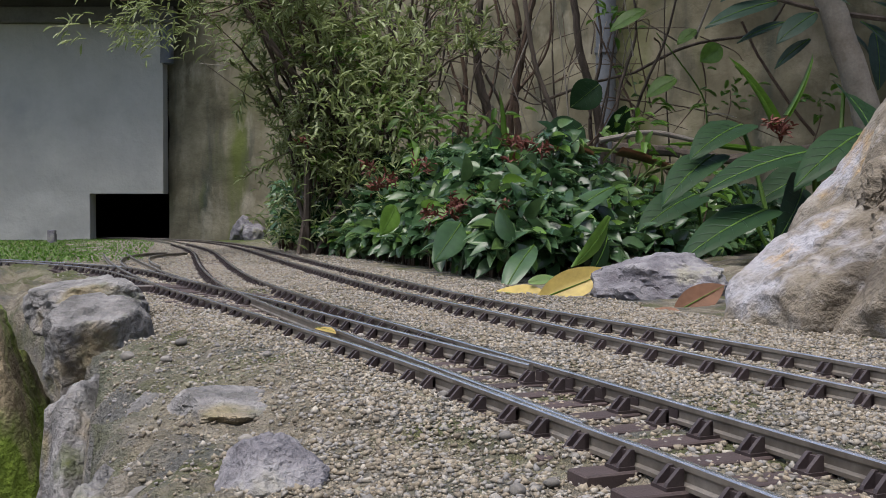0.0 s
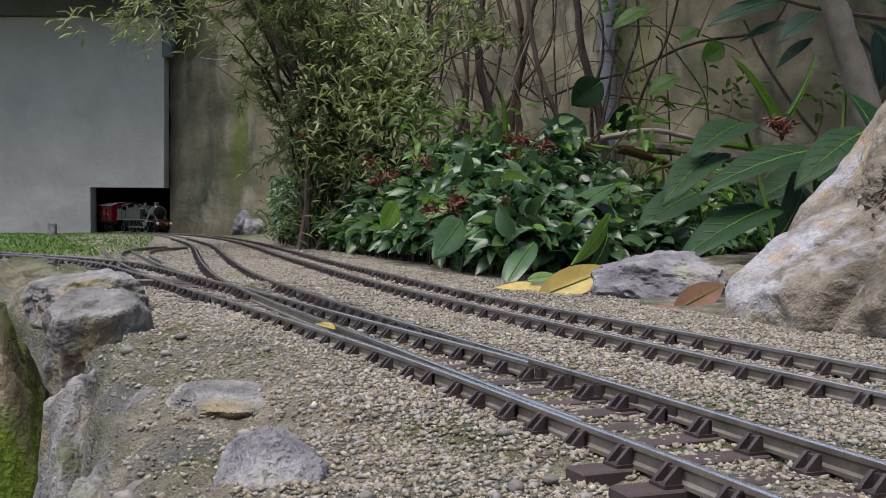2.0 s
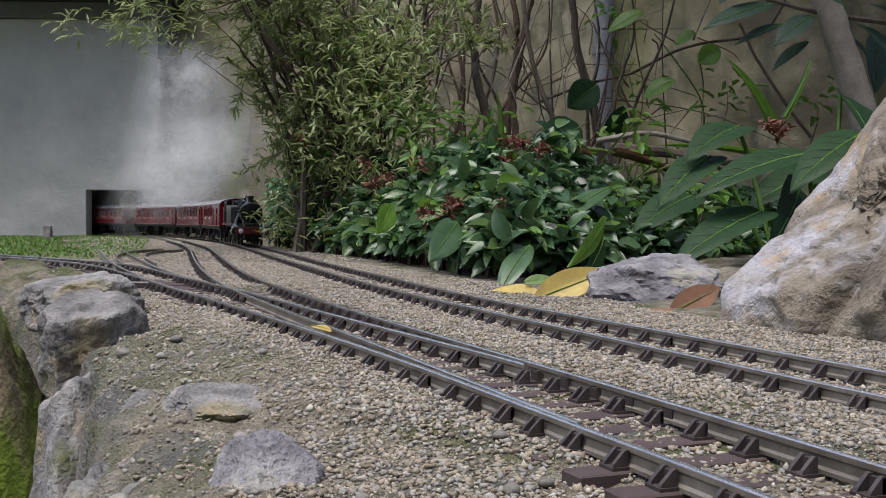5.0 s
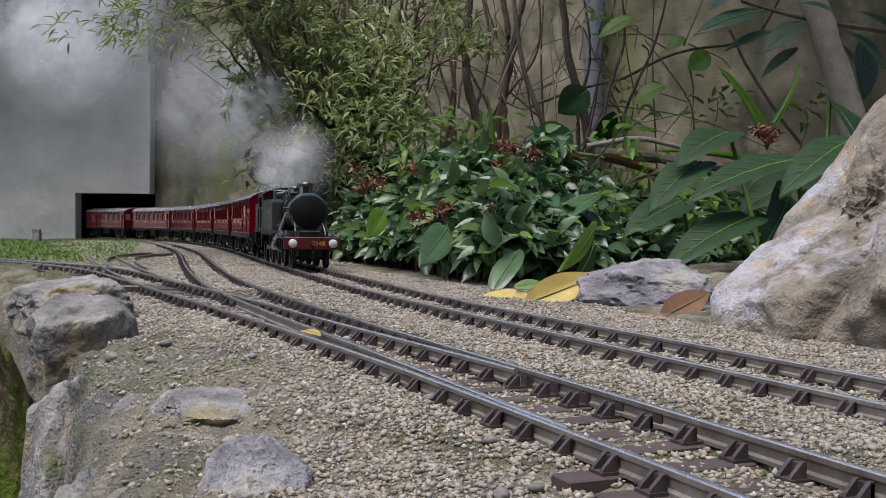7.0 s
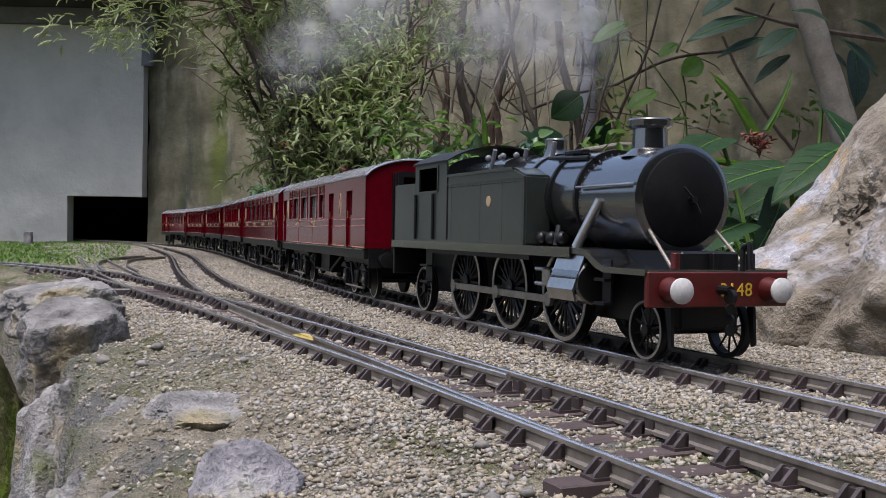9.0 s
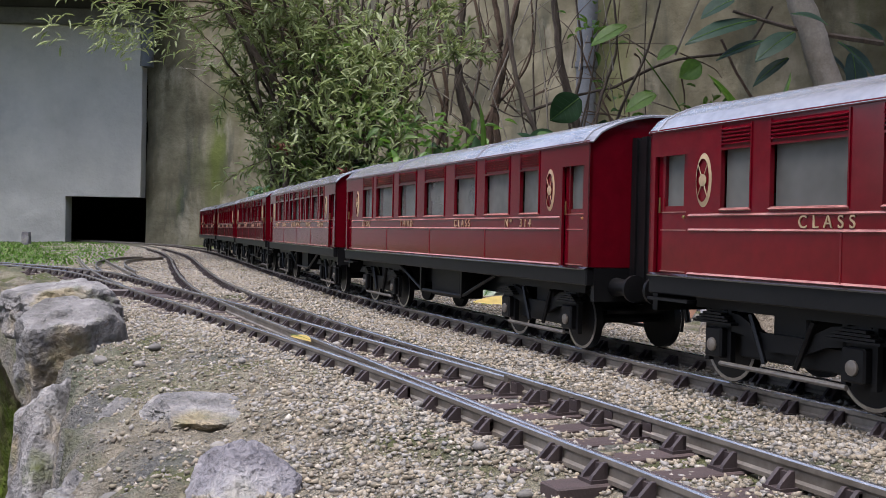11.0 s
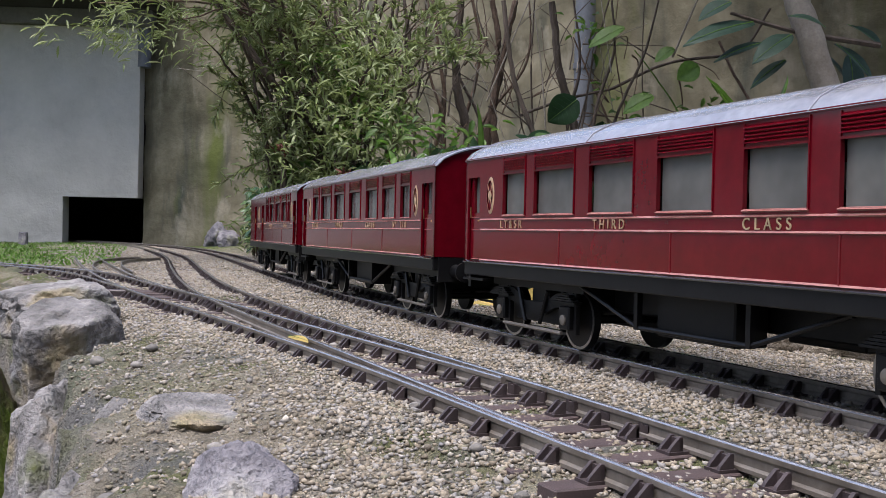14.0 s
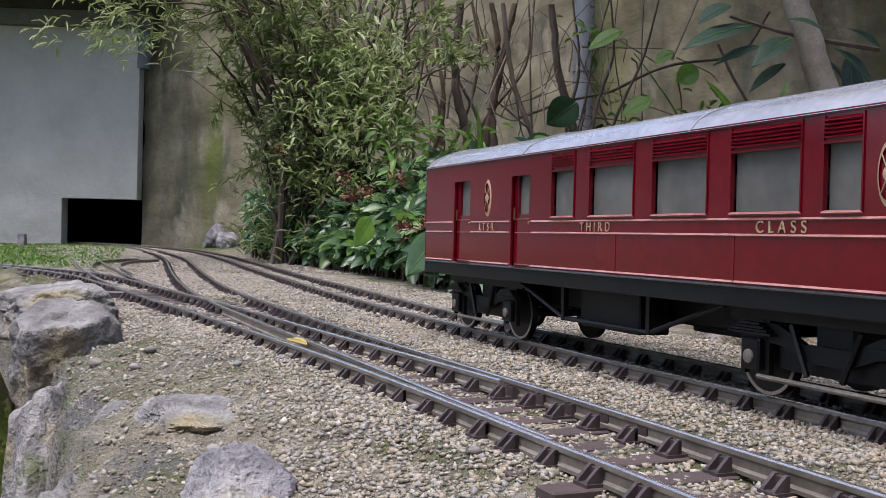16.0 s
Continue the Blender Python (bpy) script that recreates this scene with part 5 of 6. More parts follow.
        cyl(bm, (x, 0, 0.036), (x + s * 0.026, 0, 0.033), 0.002, seg=8)
        part("headstock", bm, BLACK, C)
    # bogies
    for bx in (-0.078, -BODY + 0.078):
        bg = new("bogie")
        bg.parent = C
        bg.location = (bx, 0, 0)
        for sg in (1, -1):
            bm = bmesh.new()
            y0, y1 = sorted((sg * 0.031, sg * 0.0335))
            prism(bm, [(-0.052, 0.027), (-0.044, 0.032), (-0.026, 0.030), (-0.012, 0.024), (0.012, 0.024), (0.026, 0.030), (0.044, 0.032), (0.052, 0.027), (0.046, 0.024), (0.024, 0.022), (0.010, 0.017), (-0.010, 0.017), (-0.024, 0.022), (-0.046, 0.024)], y0, y1, "y")
            for ax in (-0.040, 0.040):
                box(bm, ax - 0.0055, ax + 0.0055, *sorted((sg * 0.031, sg * 0.0365)), 0.011, 0.024, 0.0008)
                for k in range(4):
                    box(bm, ax - 0.013 + k * 0.0022, ax + 0.013 - k * 0.0022, *sorted((sg * 0.0335, sg * 0.0372)), 0.0255 + k * 0.0013, 0.0265 + k * 0.0013)
            box(bm, -0.056, 0.056, y0, y1, 0.0315, 0.0355)
            for ax in (-0.040, 0.040):
                for e in (-0.0085, 0.0060):
                    box(bm, ax + e, ax + e + 0.0025, y0, y1, 0.009, 0.032)
            box(bm, -0.030, 0.030, *sorted((sg * 0.026, sg * 0.030)), 0.012, 0.022, 0.0008)
            for ax in (-0.018, 0.018):
                cyl(bm, (ax, sg * 0.0345, 0.031), (ax * 0.5, sg * 0.0345, 0.012), 0.0013, seg=6)
            part("side_frame", bm, BLACK, bg)
            bm = bmesh.new()
            for ax in (-0.040, 0.040):
                lathe(bm, (ax, sg * 0.0366, 0.0165), (0, sg, 0), [(0, 0.0030), (0.0008, 0.0028), (0.0012, 0.0016), (0.0014, 0.0006)], 12)
            cyl(bm, (-0.036, sg * 0.0352, 0.0088), (0.036, sg * 0.0352, 0.0088), 0.0011, seg=8)
            part("axle_cover", bm, RAIL, bg, "worn steel axle covers and tie rod")
        part("bolster", boxed(-0.01, 0.01, -0.030, 0.030, 0.018, 0.036, 0.001), BLACK, bg)
        for ax in (-0.040, 0.040):
            ROLLING.append((wheelset(bg, ax, 0.0165, 0, True), bx + ax, 0.0165))
    return C


LOCO = locomotive()
RED = "crimson model coach with silver-grey roof and lettering"
COACHES = [
    coach(RED + ", front doors recessed", PLAN_D, [("THIRD", 0.25), ("CLASS", 0.35)]),
    coach(RED + ", numbered 314", PLAN_B, [("N\u00ba  314", 0.085), ("CLASS", 0.172), ("THIRD", 0.287), ("LTSR", 0.395)]),
    coach(RED + ", with nine windows", PLAN_A, [("CLASS", 0.078), ("THIRD", 0.152), ("LT&SR  N\u00ba46", 0.24), ("CLASS", 0.33), ("FIRST", 0.39)]),
    coach(RED + ", numbered 312", PLAN_B, [("N\u00ba  312", 0.085), ("CLASS", 0.172), ("THIRD", 0.287), ("LT&SR", 0.395)]),
    coach(RED + ", numbered 218", PLAN_B, [("N\u00ba  218", 0.085), ("CLASS", 0.172), ("THIRD", 0.287), ("LT&SR", 0.395)]),
    coach("crimson model brake coach with recessed guard doors at the train's tail", PLAN_C, [("CLASS", 0.092), ("THIRD", 0.228), ("LTSR", 0.358)], brake=True)]


# ---- plants ----
def leaf_template(rows, shape, fold, droop):
    """Unit leaf along +y: rows of left edge, rib, right edge."""
    v, f = [], []
    for i in range(rows + 1):
        u = i / rows
        w = shape(u)
        for x in (-w, 0.0, w):
            v.append((x, u, fold * abs(x) - droop * u * u))
    for i in range(rows):
        a = i * 3
        f += [(a, a + 1, a + 4, a + 3), (a + 1, a + 2, a + 5, a + 4)]
    return np.array(v), np.array(f)


OVAL = leaf_template(5, lambda u: 0.5 * (math.sin(math.pi * min(1, 0.06 + 0.94 * u) ** 0.85)) ** 0.8 if u < 1 else 0.01, 0.35, 0.22)
STRAP = leaf_template(3, lambda u: 0.5 * math.sin(math.pi * (0.08 + 0.88 * u)), 0.2, 0.15)
BLADE = leaf_template(8, lambda u: 0.5 * (1 - u) ** 0.5, 0.3, 0.25)


def leaf_cloud(name, items, template, material, parent=None, label=""):
    """items: base, direction, normal, length, width."""
    tv, tf = template
    n = len(items)
    base = np.array([i[0] for i in items], dtype=float)
    d = np.array([i[1] for i in items], dtype=float)
    d /= np.linalg.norm(d, axis=1, keepdims=True)
    nr = np.array([i[2] for i in items], dtype=float)
    x = np.cross(d, nr)
    x /= np.linalg.norm(x, axis=1, keepdims=True) + 1e-9
    nr = np.cross(x, d)
    ln, wd = np.array([i[3] for i in items])[:, None, None], np.array([i[4] for i in items])[:, None, None]
    v = base[:, None] + x[:, None] * tv[None, :, :1] * wd + d[:, None] * tv[None, :, 1:2] * ln + nr[:, None] * tv[None, :, 2:] * ln
    f = (np.arange(n) * len(tv))[:, None, None] + tf[None]
    ob = placed(name, mesh_from(name, v.reshape(-1, 3), f.reshape(-1, 4), material, True), parent)
    if label:
        tagged(ob, label)
    return ob


def tube(bm, pts, r0, r1, seg=6):
    pts = [Vector(p) for p in pts]
    n = len(pts) - 1
    rings = []
    for i, p in enumerate(pts):
        d = (pts[min(i + 1, n)] - pts[max(i - 1, 0)]).normalized()
        q = d.to_track_quat("Z", "Y")
        r = r0 + (r1 - r0) * i / n
        rings.append([bm.verts.new(p + q @ Vector((r * math.cos(2 * math.pi * k / seg), r * math.sin(2 * math.pi * k / seg), 0))) for k in range(seg)])
    for a, b in zip(rings, rings[1:]):
        for k in range(seg):
            bm.faces.new((a[k], a[(k + 1) % seg], b[(k + 1) % seg], b[k]))
    bm.faces.new(rings[0][::-1])
    bm.faces.new(rings[-1])


def S(p):
    return spot(*p)


def wavy(pts, n=6, amp=0.006, rnd=random):
    return [p + Vector((rnd.uniform(-amp, amp), rnd.uniform(-amp, amp), rnd.uniform(-amp, amp) * 0.5)) for p in spline(pts, n)]


def willowy_shrub():
    """Tall fine-leaved shrub by the wall, with many leaning stems."""
    rnd = random.Random(12)
    T = tagged(new("shrub"), "tall fine-leaved grey-green shrub with many leaning stems", "shrub")
    items, crown_twigs = [], bmesh.new()
    for k in range(34):
        u = 0.27 + 0.73 * rnd.random()
        base = spot(-0.20 + rnd.uniform(-0.14, 0.12), 2.45 + rnd.uniform(-0.2, 0.25), 0.0)
        lat = -0.80 + 0.85 * u
        tip = spot(lat + rnd.uniform(-0.06, 0.06), 2.30 + rnd.uniform(-0.22, 0.4), rnd.uniform(0.45, 0.95) if u > 0.25 else rnd.uniform(0.50, 0.72))
        mid = base.lerp(tip, 0.5) + Vector((0, 0, 0.10 + 0.16 * max(0.0, 0.45 - u))) + spot(rnd.uniform(-0.05, 0.05), 0, 0)
        pts = wavy([base, mid, tip], 7, 0.008, rnd)
        bm = bmesh.new()
        tube(bm, pts, rnd.uniform(0.004, 0.009), 0.0015)
        part("stem", bm, BARK, T)
        for j in range(14):
            i = rnd.randint(3, len(pts) - 1)
            p = pts[i]
            if p.z < 0.1:
                continue
            out = Vector((rnd.gauss(0, 1), rnd.gauss(0, 1) - 0.4, rnd.gauss(0.35, 0.6))).normalized()
            ln = rnd.uniform(0.06, 0.17)
            q = p + out * ln
            tube(crown_twigs, [p, p.lerp(q, 0.5) + Vector((0, 0, 0.008)), q], 0.0012, 0.0006, 4)
            for m in range(30):
                w = rnd.uniform(0.15, 1.05)
                d = (out + Vector((rnd.gauss(0, 0.7), rnd.gauss(0, 0.7), rnd.gauss(0.1, 0.6)))).normalized()
                items.append((p.lerp(q, w), d, (rnd.gauss(0, 0.5), rnd.gauss(-0.3, 0.5), 1), rnd.uniform(0.016, 0.032), rnd.uniform(0.0035, 0.0062)))
    # a leafy spray hanging out over the end wall and lower leaves towards the line
    for k in range(130):
        p = spot(rnd.uniform(-0.78, -0.25), rnd.uniform(2.1, 2.6), rnd.uniform(0.46, 0.86))
        for m in range(22):
            items.append((p + Vector((rnd.gauss(0, 0.02), rnd.gauss(0, 0.02), rnd.gauss(0, 0.018))), (rnd.gauss(-0.6, 0.5), rnd.gauss(0, 0.5), rnd.gauss(-0.1, 0.5)), (0, -0.3, 1), rnd.uniform(0.018, 0.034), 0.0055))
    for k in range(210):
        u = rnd.random()
        p = spot(-0.41 + 0.37 * u + rnd.gauss(0, 0.02), 2.5 - 0.5 * u + rnd.gauss(0, 0.10), rnd.uniform(0.03, 0.42) * (0.75 + 0.5 * u))
        for m in range(12):
            items.append((p + Vector((rnd.gauss(0, 0.02), rnd.gauss(0, 0.02), rnd.gauss(0, 0.02))), (rnd.gauss(-0.2, 0.6), rnd.gauss(-0.4, 0.6), rnd.gauss(0.2, 0.6)), (rnd.gauss(0, 0.4), -0.4, 1), rnd.uniform(0.016, 0.032), rnd.uniform(0.004, 0.008)))
    for k in range(9):
        a, b = spot(rnd.uniform(-0.38, -0.2), 2.4, rnd.uniform(0.5, 0.62)), spot(rnd.uniform(-0.78, -0.5), rnd.uniform(2.15, 2.45), rnd.uniform(0.5, 0.82))
        tube(crown_twigs, wavy([a, a.lerp(b, 0.5) + Vector((0, 0, 0.05)), b], 5, 0.004, rnd), 0.004, 0.001, 5)
    tagged(part("twig_work", crown_twigs, TWIG, T), kind="stuff")
    tagged(leaf_cloud("crown", items, STRAP, NARROWLEAF, T, "mass of narrow grey-green leaves"), kind="stuff")


willowy_shrub()


BED = [(-0.17, 2.95), (-0.12, 2.3), (-0.075, 1.90), (0.01, 1.36), (0.065, 1.22), (0.12, 1.32), (0.16, 1.42), (0.26, 1.62), (0.40, 1.75)]


def evergreen(name, label, b0, b1, count, seed, low=1.0):
    """A clump of glossy oval-leaved evergreen along the planting's front edge, told by bearing."""
    rnd = random.Random(seed)
    T = tagged(new(name), label, "shrub", "evergreen clumps beside the line")
    items, lime = [], []
    stems = bmesh.new()
    for k in range(count):
        b = rnd.uniform(b0, b1)
        near = float(np.interp(b, [p[0] for p in BED], [p[1] for p in BED]))
        o = rnd.random() ** 1.3 * 0.75
        dep = near + o + rnd.uniform(-0.02, 0.04)
        top = (0.045 + 0.16 * min(1, o / 0.42)) * low * (0.85 + 0.3 * noise.noise(Vector((b * 22, o * 5, seed))))
        top += 0.02 * max(0, dep - 1.6)
        z = top * (1 - 0.8 * rnd.random() ** 2.2)
        p = spot(b * dep, dep, z + 0.012)
        d = Vector((rnd.gauss(-0.25, 0.8), rnd.gauss(-0.55, 0.7), rnd.gauss(0.0, 0.45)))
        n = (rnd.gauss(-0.1, 0.45), rnd.gauss(-0.35, 0.45), 1.0)
        ln = rnd.uniform(0.022, 0.043)
        (lime if rnd.random() < 0.09 else items).append((p, d, n, ln, ln * rnd.uniform(0.5, 0.72)))
        if k % 7 == 0:
            g = spot(b * dep, dep + 0.05, 0.0)
            tube(stems, [g, g.lerp(p, 0.5) + Vector((0, 0, 0.015)), p], 0.002, 0.001, 4)
    tagged(part("branching", stems, TWIG, T), kind="stuff")
    tagged(leaf_cloud("foliage", items, OVAL, DARKLEAF, T, "glossy dark green oval leaves"), kind="stuff")
    tagged(leaf_cloud("young_foliage", lime, OVAL, LIMELEAF, T, "fresh yellow-green leaves"), kind="stuff")


evergreen("shrub", "low glossy-leaved evergreen shrub at the far bend of the line", -0.165, -0.06, 2100, 3, 0.95)
evergreen("shrub", "dense glossy-leaved evergreen shrub with dark red bud heads", -0.07, 0.06, 2000, 4, 1.05)
evergreen("shrub", "dense broad-leaved evergreen shrub beside the main line", 0.045, 0.17, 1700, 5, 1.05)
evergreen("shrub", "low evergreen shrub behind the grey rock", 0.16, 0.34, 1200, 6, 0.75)


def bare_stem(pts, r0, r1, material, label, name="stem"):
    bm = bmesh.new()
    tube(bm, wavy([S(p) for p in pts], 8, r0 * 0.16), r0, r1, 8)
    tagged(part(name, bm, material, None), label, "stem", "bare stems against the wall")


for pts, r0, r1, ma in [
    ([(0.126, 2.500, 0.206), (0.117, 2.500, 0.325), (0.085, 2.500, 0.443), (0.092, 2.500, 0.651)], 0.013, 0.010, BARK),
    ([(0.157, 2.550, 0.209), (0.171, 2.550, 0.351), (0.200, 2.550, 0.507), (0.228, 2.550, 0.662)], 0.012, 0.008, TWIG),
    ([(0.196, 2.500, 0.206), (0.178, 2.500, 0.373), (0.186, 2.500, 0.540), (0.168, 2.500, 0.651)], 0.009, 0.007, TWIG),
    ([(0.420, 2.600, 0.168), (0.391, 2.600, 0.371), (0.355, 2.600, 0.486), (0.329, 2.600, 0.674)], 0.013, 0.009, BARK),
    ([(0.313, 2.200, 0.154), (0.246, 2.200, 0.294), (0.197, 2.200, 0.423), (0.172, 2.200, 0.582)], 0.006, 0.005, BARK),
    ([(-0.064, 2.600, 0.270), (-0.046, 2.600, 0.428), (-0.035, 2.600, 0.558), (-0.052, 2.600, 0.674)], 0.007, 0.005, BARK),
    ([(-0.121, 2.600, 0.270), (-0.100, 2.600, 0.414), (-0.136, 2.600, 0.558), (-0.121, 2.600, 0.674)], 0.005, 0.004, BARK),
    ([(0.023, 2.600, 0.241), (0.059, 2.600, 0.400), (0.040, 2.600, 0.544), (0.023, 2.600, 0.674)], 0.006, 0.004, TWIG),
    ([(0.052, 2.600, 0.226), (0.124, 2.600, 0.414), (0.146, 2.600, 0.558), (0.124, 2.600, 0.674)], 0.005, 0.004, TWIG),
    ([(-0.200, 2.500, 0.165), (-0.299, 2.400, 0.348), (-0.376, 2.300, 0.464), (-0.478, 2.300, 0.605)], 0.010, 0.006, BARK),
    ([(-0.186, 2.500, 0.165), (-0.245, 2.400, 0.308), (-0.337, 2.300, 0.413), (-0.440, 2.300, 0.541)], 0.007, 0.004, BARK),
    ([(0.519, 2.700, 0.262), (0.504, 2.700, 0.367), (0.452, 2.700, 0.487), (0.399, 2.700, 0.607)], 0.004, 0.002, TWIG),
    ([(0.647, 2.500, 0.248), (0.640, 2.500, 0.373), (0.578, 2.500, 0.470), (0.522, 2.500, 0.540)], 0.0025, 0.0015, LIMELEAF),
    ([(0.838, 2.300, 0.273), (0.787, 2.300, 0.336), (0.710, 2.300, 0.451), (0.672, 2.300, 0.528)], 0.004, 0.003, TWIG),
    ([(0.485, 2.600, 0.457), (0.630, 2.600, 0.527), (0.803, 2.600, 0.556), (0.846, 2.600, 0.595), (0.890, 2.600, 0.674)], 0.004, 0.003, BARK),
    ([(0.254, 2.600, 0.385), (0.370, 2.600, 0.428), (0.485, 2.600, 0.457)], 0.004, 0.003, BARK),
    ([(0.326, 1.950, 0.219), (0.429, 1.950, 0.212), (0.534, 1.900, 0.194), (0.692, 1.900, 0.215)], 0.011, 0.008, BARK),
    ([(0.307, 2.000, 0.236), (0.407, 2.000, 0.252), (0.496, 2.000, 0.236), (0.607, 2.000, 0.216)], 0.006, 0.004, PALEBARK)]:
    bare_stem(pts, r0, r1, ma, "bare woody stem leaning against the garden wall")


def thin_twigs():
    rnd = random.Random(8)
    for k in range(130):
        b, dep = rnd.uniform(-0.12, 0.26), rnd.uniform(2.3, 2.8)
        z0 = rnd.uniform(0.18, 0.55)
        p = spot(b * dep, dep, z0)
        q = p + spot(rnd.gauss(0, 0.16), rnd.uniform(-0.1, 0.1), rnd.gauss(0.10, 0.16))
        mid = p.lerp(q, 0.5) + Vector((rnd.gauss(0, 0.02), 0, rnd.gauss(0.01, 0.025)))
        bm = bmesh.new()
        tube(bm, spline([p, mid, q], 6), rnd.uniform(0.0012, 0.0028), 0.0008, 5)
        tagged(part("twig", bm, rnd.choice([TWIG, BARK, PALEBARK]), None), "thin bare tangled twig in front of the wall", "twig", "tangled twigs")


thin_twigs()
more = random.Random(31)
for k in range(16):
    b, dep = more.uniform(-0.10, 0.17), more.uniform(2.35, 2.75)
    la, lean = b * dep, more.gauss(0, 0.07)
    bare_stem([(la, dep, more.uniform(0.12, 0.22)), (la + 0.3 * lean + more.gauss(0, 0.02), dep, 0.36), (la + 0.7 * lean + more.gauss(0, 0.02), dep, 0.52), (la + lean, dep, 0.72)],
              more.uniform(0.003, 0.007), 0.002, more.choice([BARK, BARK, TWIG]), "slender bare stem rising in front of the wall")


def trunk():
    T = tagged(new("tree"), "slanting smooth grey trunk of a small tree behind the boulder", "tree")
    bm = bmesh.new()
    tube(bm, wavy([S((0.819, 1.900, 0.175)), S((0.779, 1.900, 0.312)), S((0.739, 1.900, 0.428)), S((0.692, 1.900, 0.555)), S((0.629, 1.900, 0.766))], 8, 0.0015), 0.027, 0.023, 14)
    part("trunk", bm, PALEBARK, T)
    # limbs and crown sit above the view, added to shade the garden wall
    rnd = random.Random(77)
    items = []
    for k in range(15):
        a = spot(rnd.uniform(0.0, 1.7), rnd.uniform(1.5, 2.9), rnd.uniform(1.1, 1.5))
        b = S((0.629, 1.900, 0.766))
        lm = bmesh.new()
        tube(lm, spline([b, b.lerp(a, 0.5) + Vector((0, 0, 0.1)), a], 5), 0.016, 0.005, 6)
        part("limb", lm, PALEBARK, T)
        for m in range(105):
            p = a + Vector((rnd.gauss(0, 0.18), rnd.gauss(0, 0.18), rnd.gauss(0, 0.09)))
            if p.z < 1.0 + 0.2 * max(0.0, p.y - 1.9):
                continue
            items.append((p, (rnd.gauss(0, 1), rnd.gauss(0, 1), rnd.gauss(-0.3, 0.5)), (rnd.gauss(0, 0.4), rnd.gauss(0, 0.4), 1), rnd.uniform(0.10, 0.17), rnd.uniform(0.05, 0.075)))
    tagged(leaf_cloud("crown", items, OVAL, BLUELEAF, T, "unseen crown of large dull green leaves, added to shade the wall"), kind="stuff")


trunk()


def broad_leaf(T, base, tip, width, material, up=(0, -0.5, 1), ground=None, rows=10, fold=0.25, droop=0.18, heart=False):
    sh = (lambda u: 0.5 * math.sin(math.pi * (0.10 + 0.90 * u) ** 0.62) ** 0.75 if u < 1 else 0.0) if heart else (lambda u: 0.5 * math.sin(math.pi * (0.04 + 0.96 * u) ** 0.9) ** 0.8 if u < 1 else 0.0)
    v, f = [], []
    base, tip = S(base), S(tip)
    d = tip - base
    ln = d.length
    d.normalize()
    x = d.cross(Vector(up)).normalized()
    n = x.cross(d)
    cols = (-1, -0.66, -0.33, 0, 0.33, 0.66, 1)
    k = len(cols)
    for i in range(rows + 1):
        u = i / rows
        w = max(0.004, sh(u)) * width
        for c in cols:
            rip = 0.012 * math.sin(u * 22 + abs(c) * 3) * (1 - u) * ln * 0.5 * abs(c)
            v.append(base + d * (u * ln) + x * (c * w) + n * (fold * abs(c) * w - droop * ln * u * u + rip - 0.3 * droop * ln * abs(c) ** 3 * 0.5))
    for i in range(rows):
        for j in range(k - 1):
            a = i * k + j
            f.append((a, a + 1, a + k + 1, a + k))
    leaf = placed("leaf", mesh_from("leaf", [tuple(p) for p in v], f, material, True), T)
    rib = bmesh.new()
    tube(rib, [base + d * (u * ln) + n * (-droop * ln * u * u + 0.0008) for u in (0, 0.25, 0.5, 0.75, 0.97)], ln * 0.011, ln * 0.003, 5)
    part("midrib", rib, LIMELEAF, leaf, "pale green midrib")
    if width > 0.05:
        veins = bmesh.new()
        for u in (0.15, 0.28, 0.41, 0.54, 0.67):
            for sd in (-1, 1):
                pts = []
                for q in (0.0, 0.4, 0.8):
                    w, uu = sh(min(0.99, u + 0.16 * q)) * width * q, u + 0.16 * q
                    pts.append(base + d * (uu * ln) + x * (sd * w) + n * (fold * w - droop * ln * uu * uu - 0.15 * droop * ln * q ** 3 + 0.0012))
                tube(veins, pts, ln * 0.003, ln * 0.0012, 4)
        tagged(part("venation", veins, BLUELEAF, leaf, "paler green side veins"), kind="stuff")
    if ground is not None:
        st = bmesh.new()
        g = S(ground)
        tube(st, spline([g, g.lerp(base, 0.6) + Vector((0, 0, 0.01)), base], 5), 0.0035, 0.0028, 6)
        part("stalk", st, LIMELEAF, T, "pale green leaf stalk")


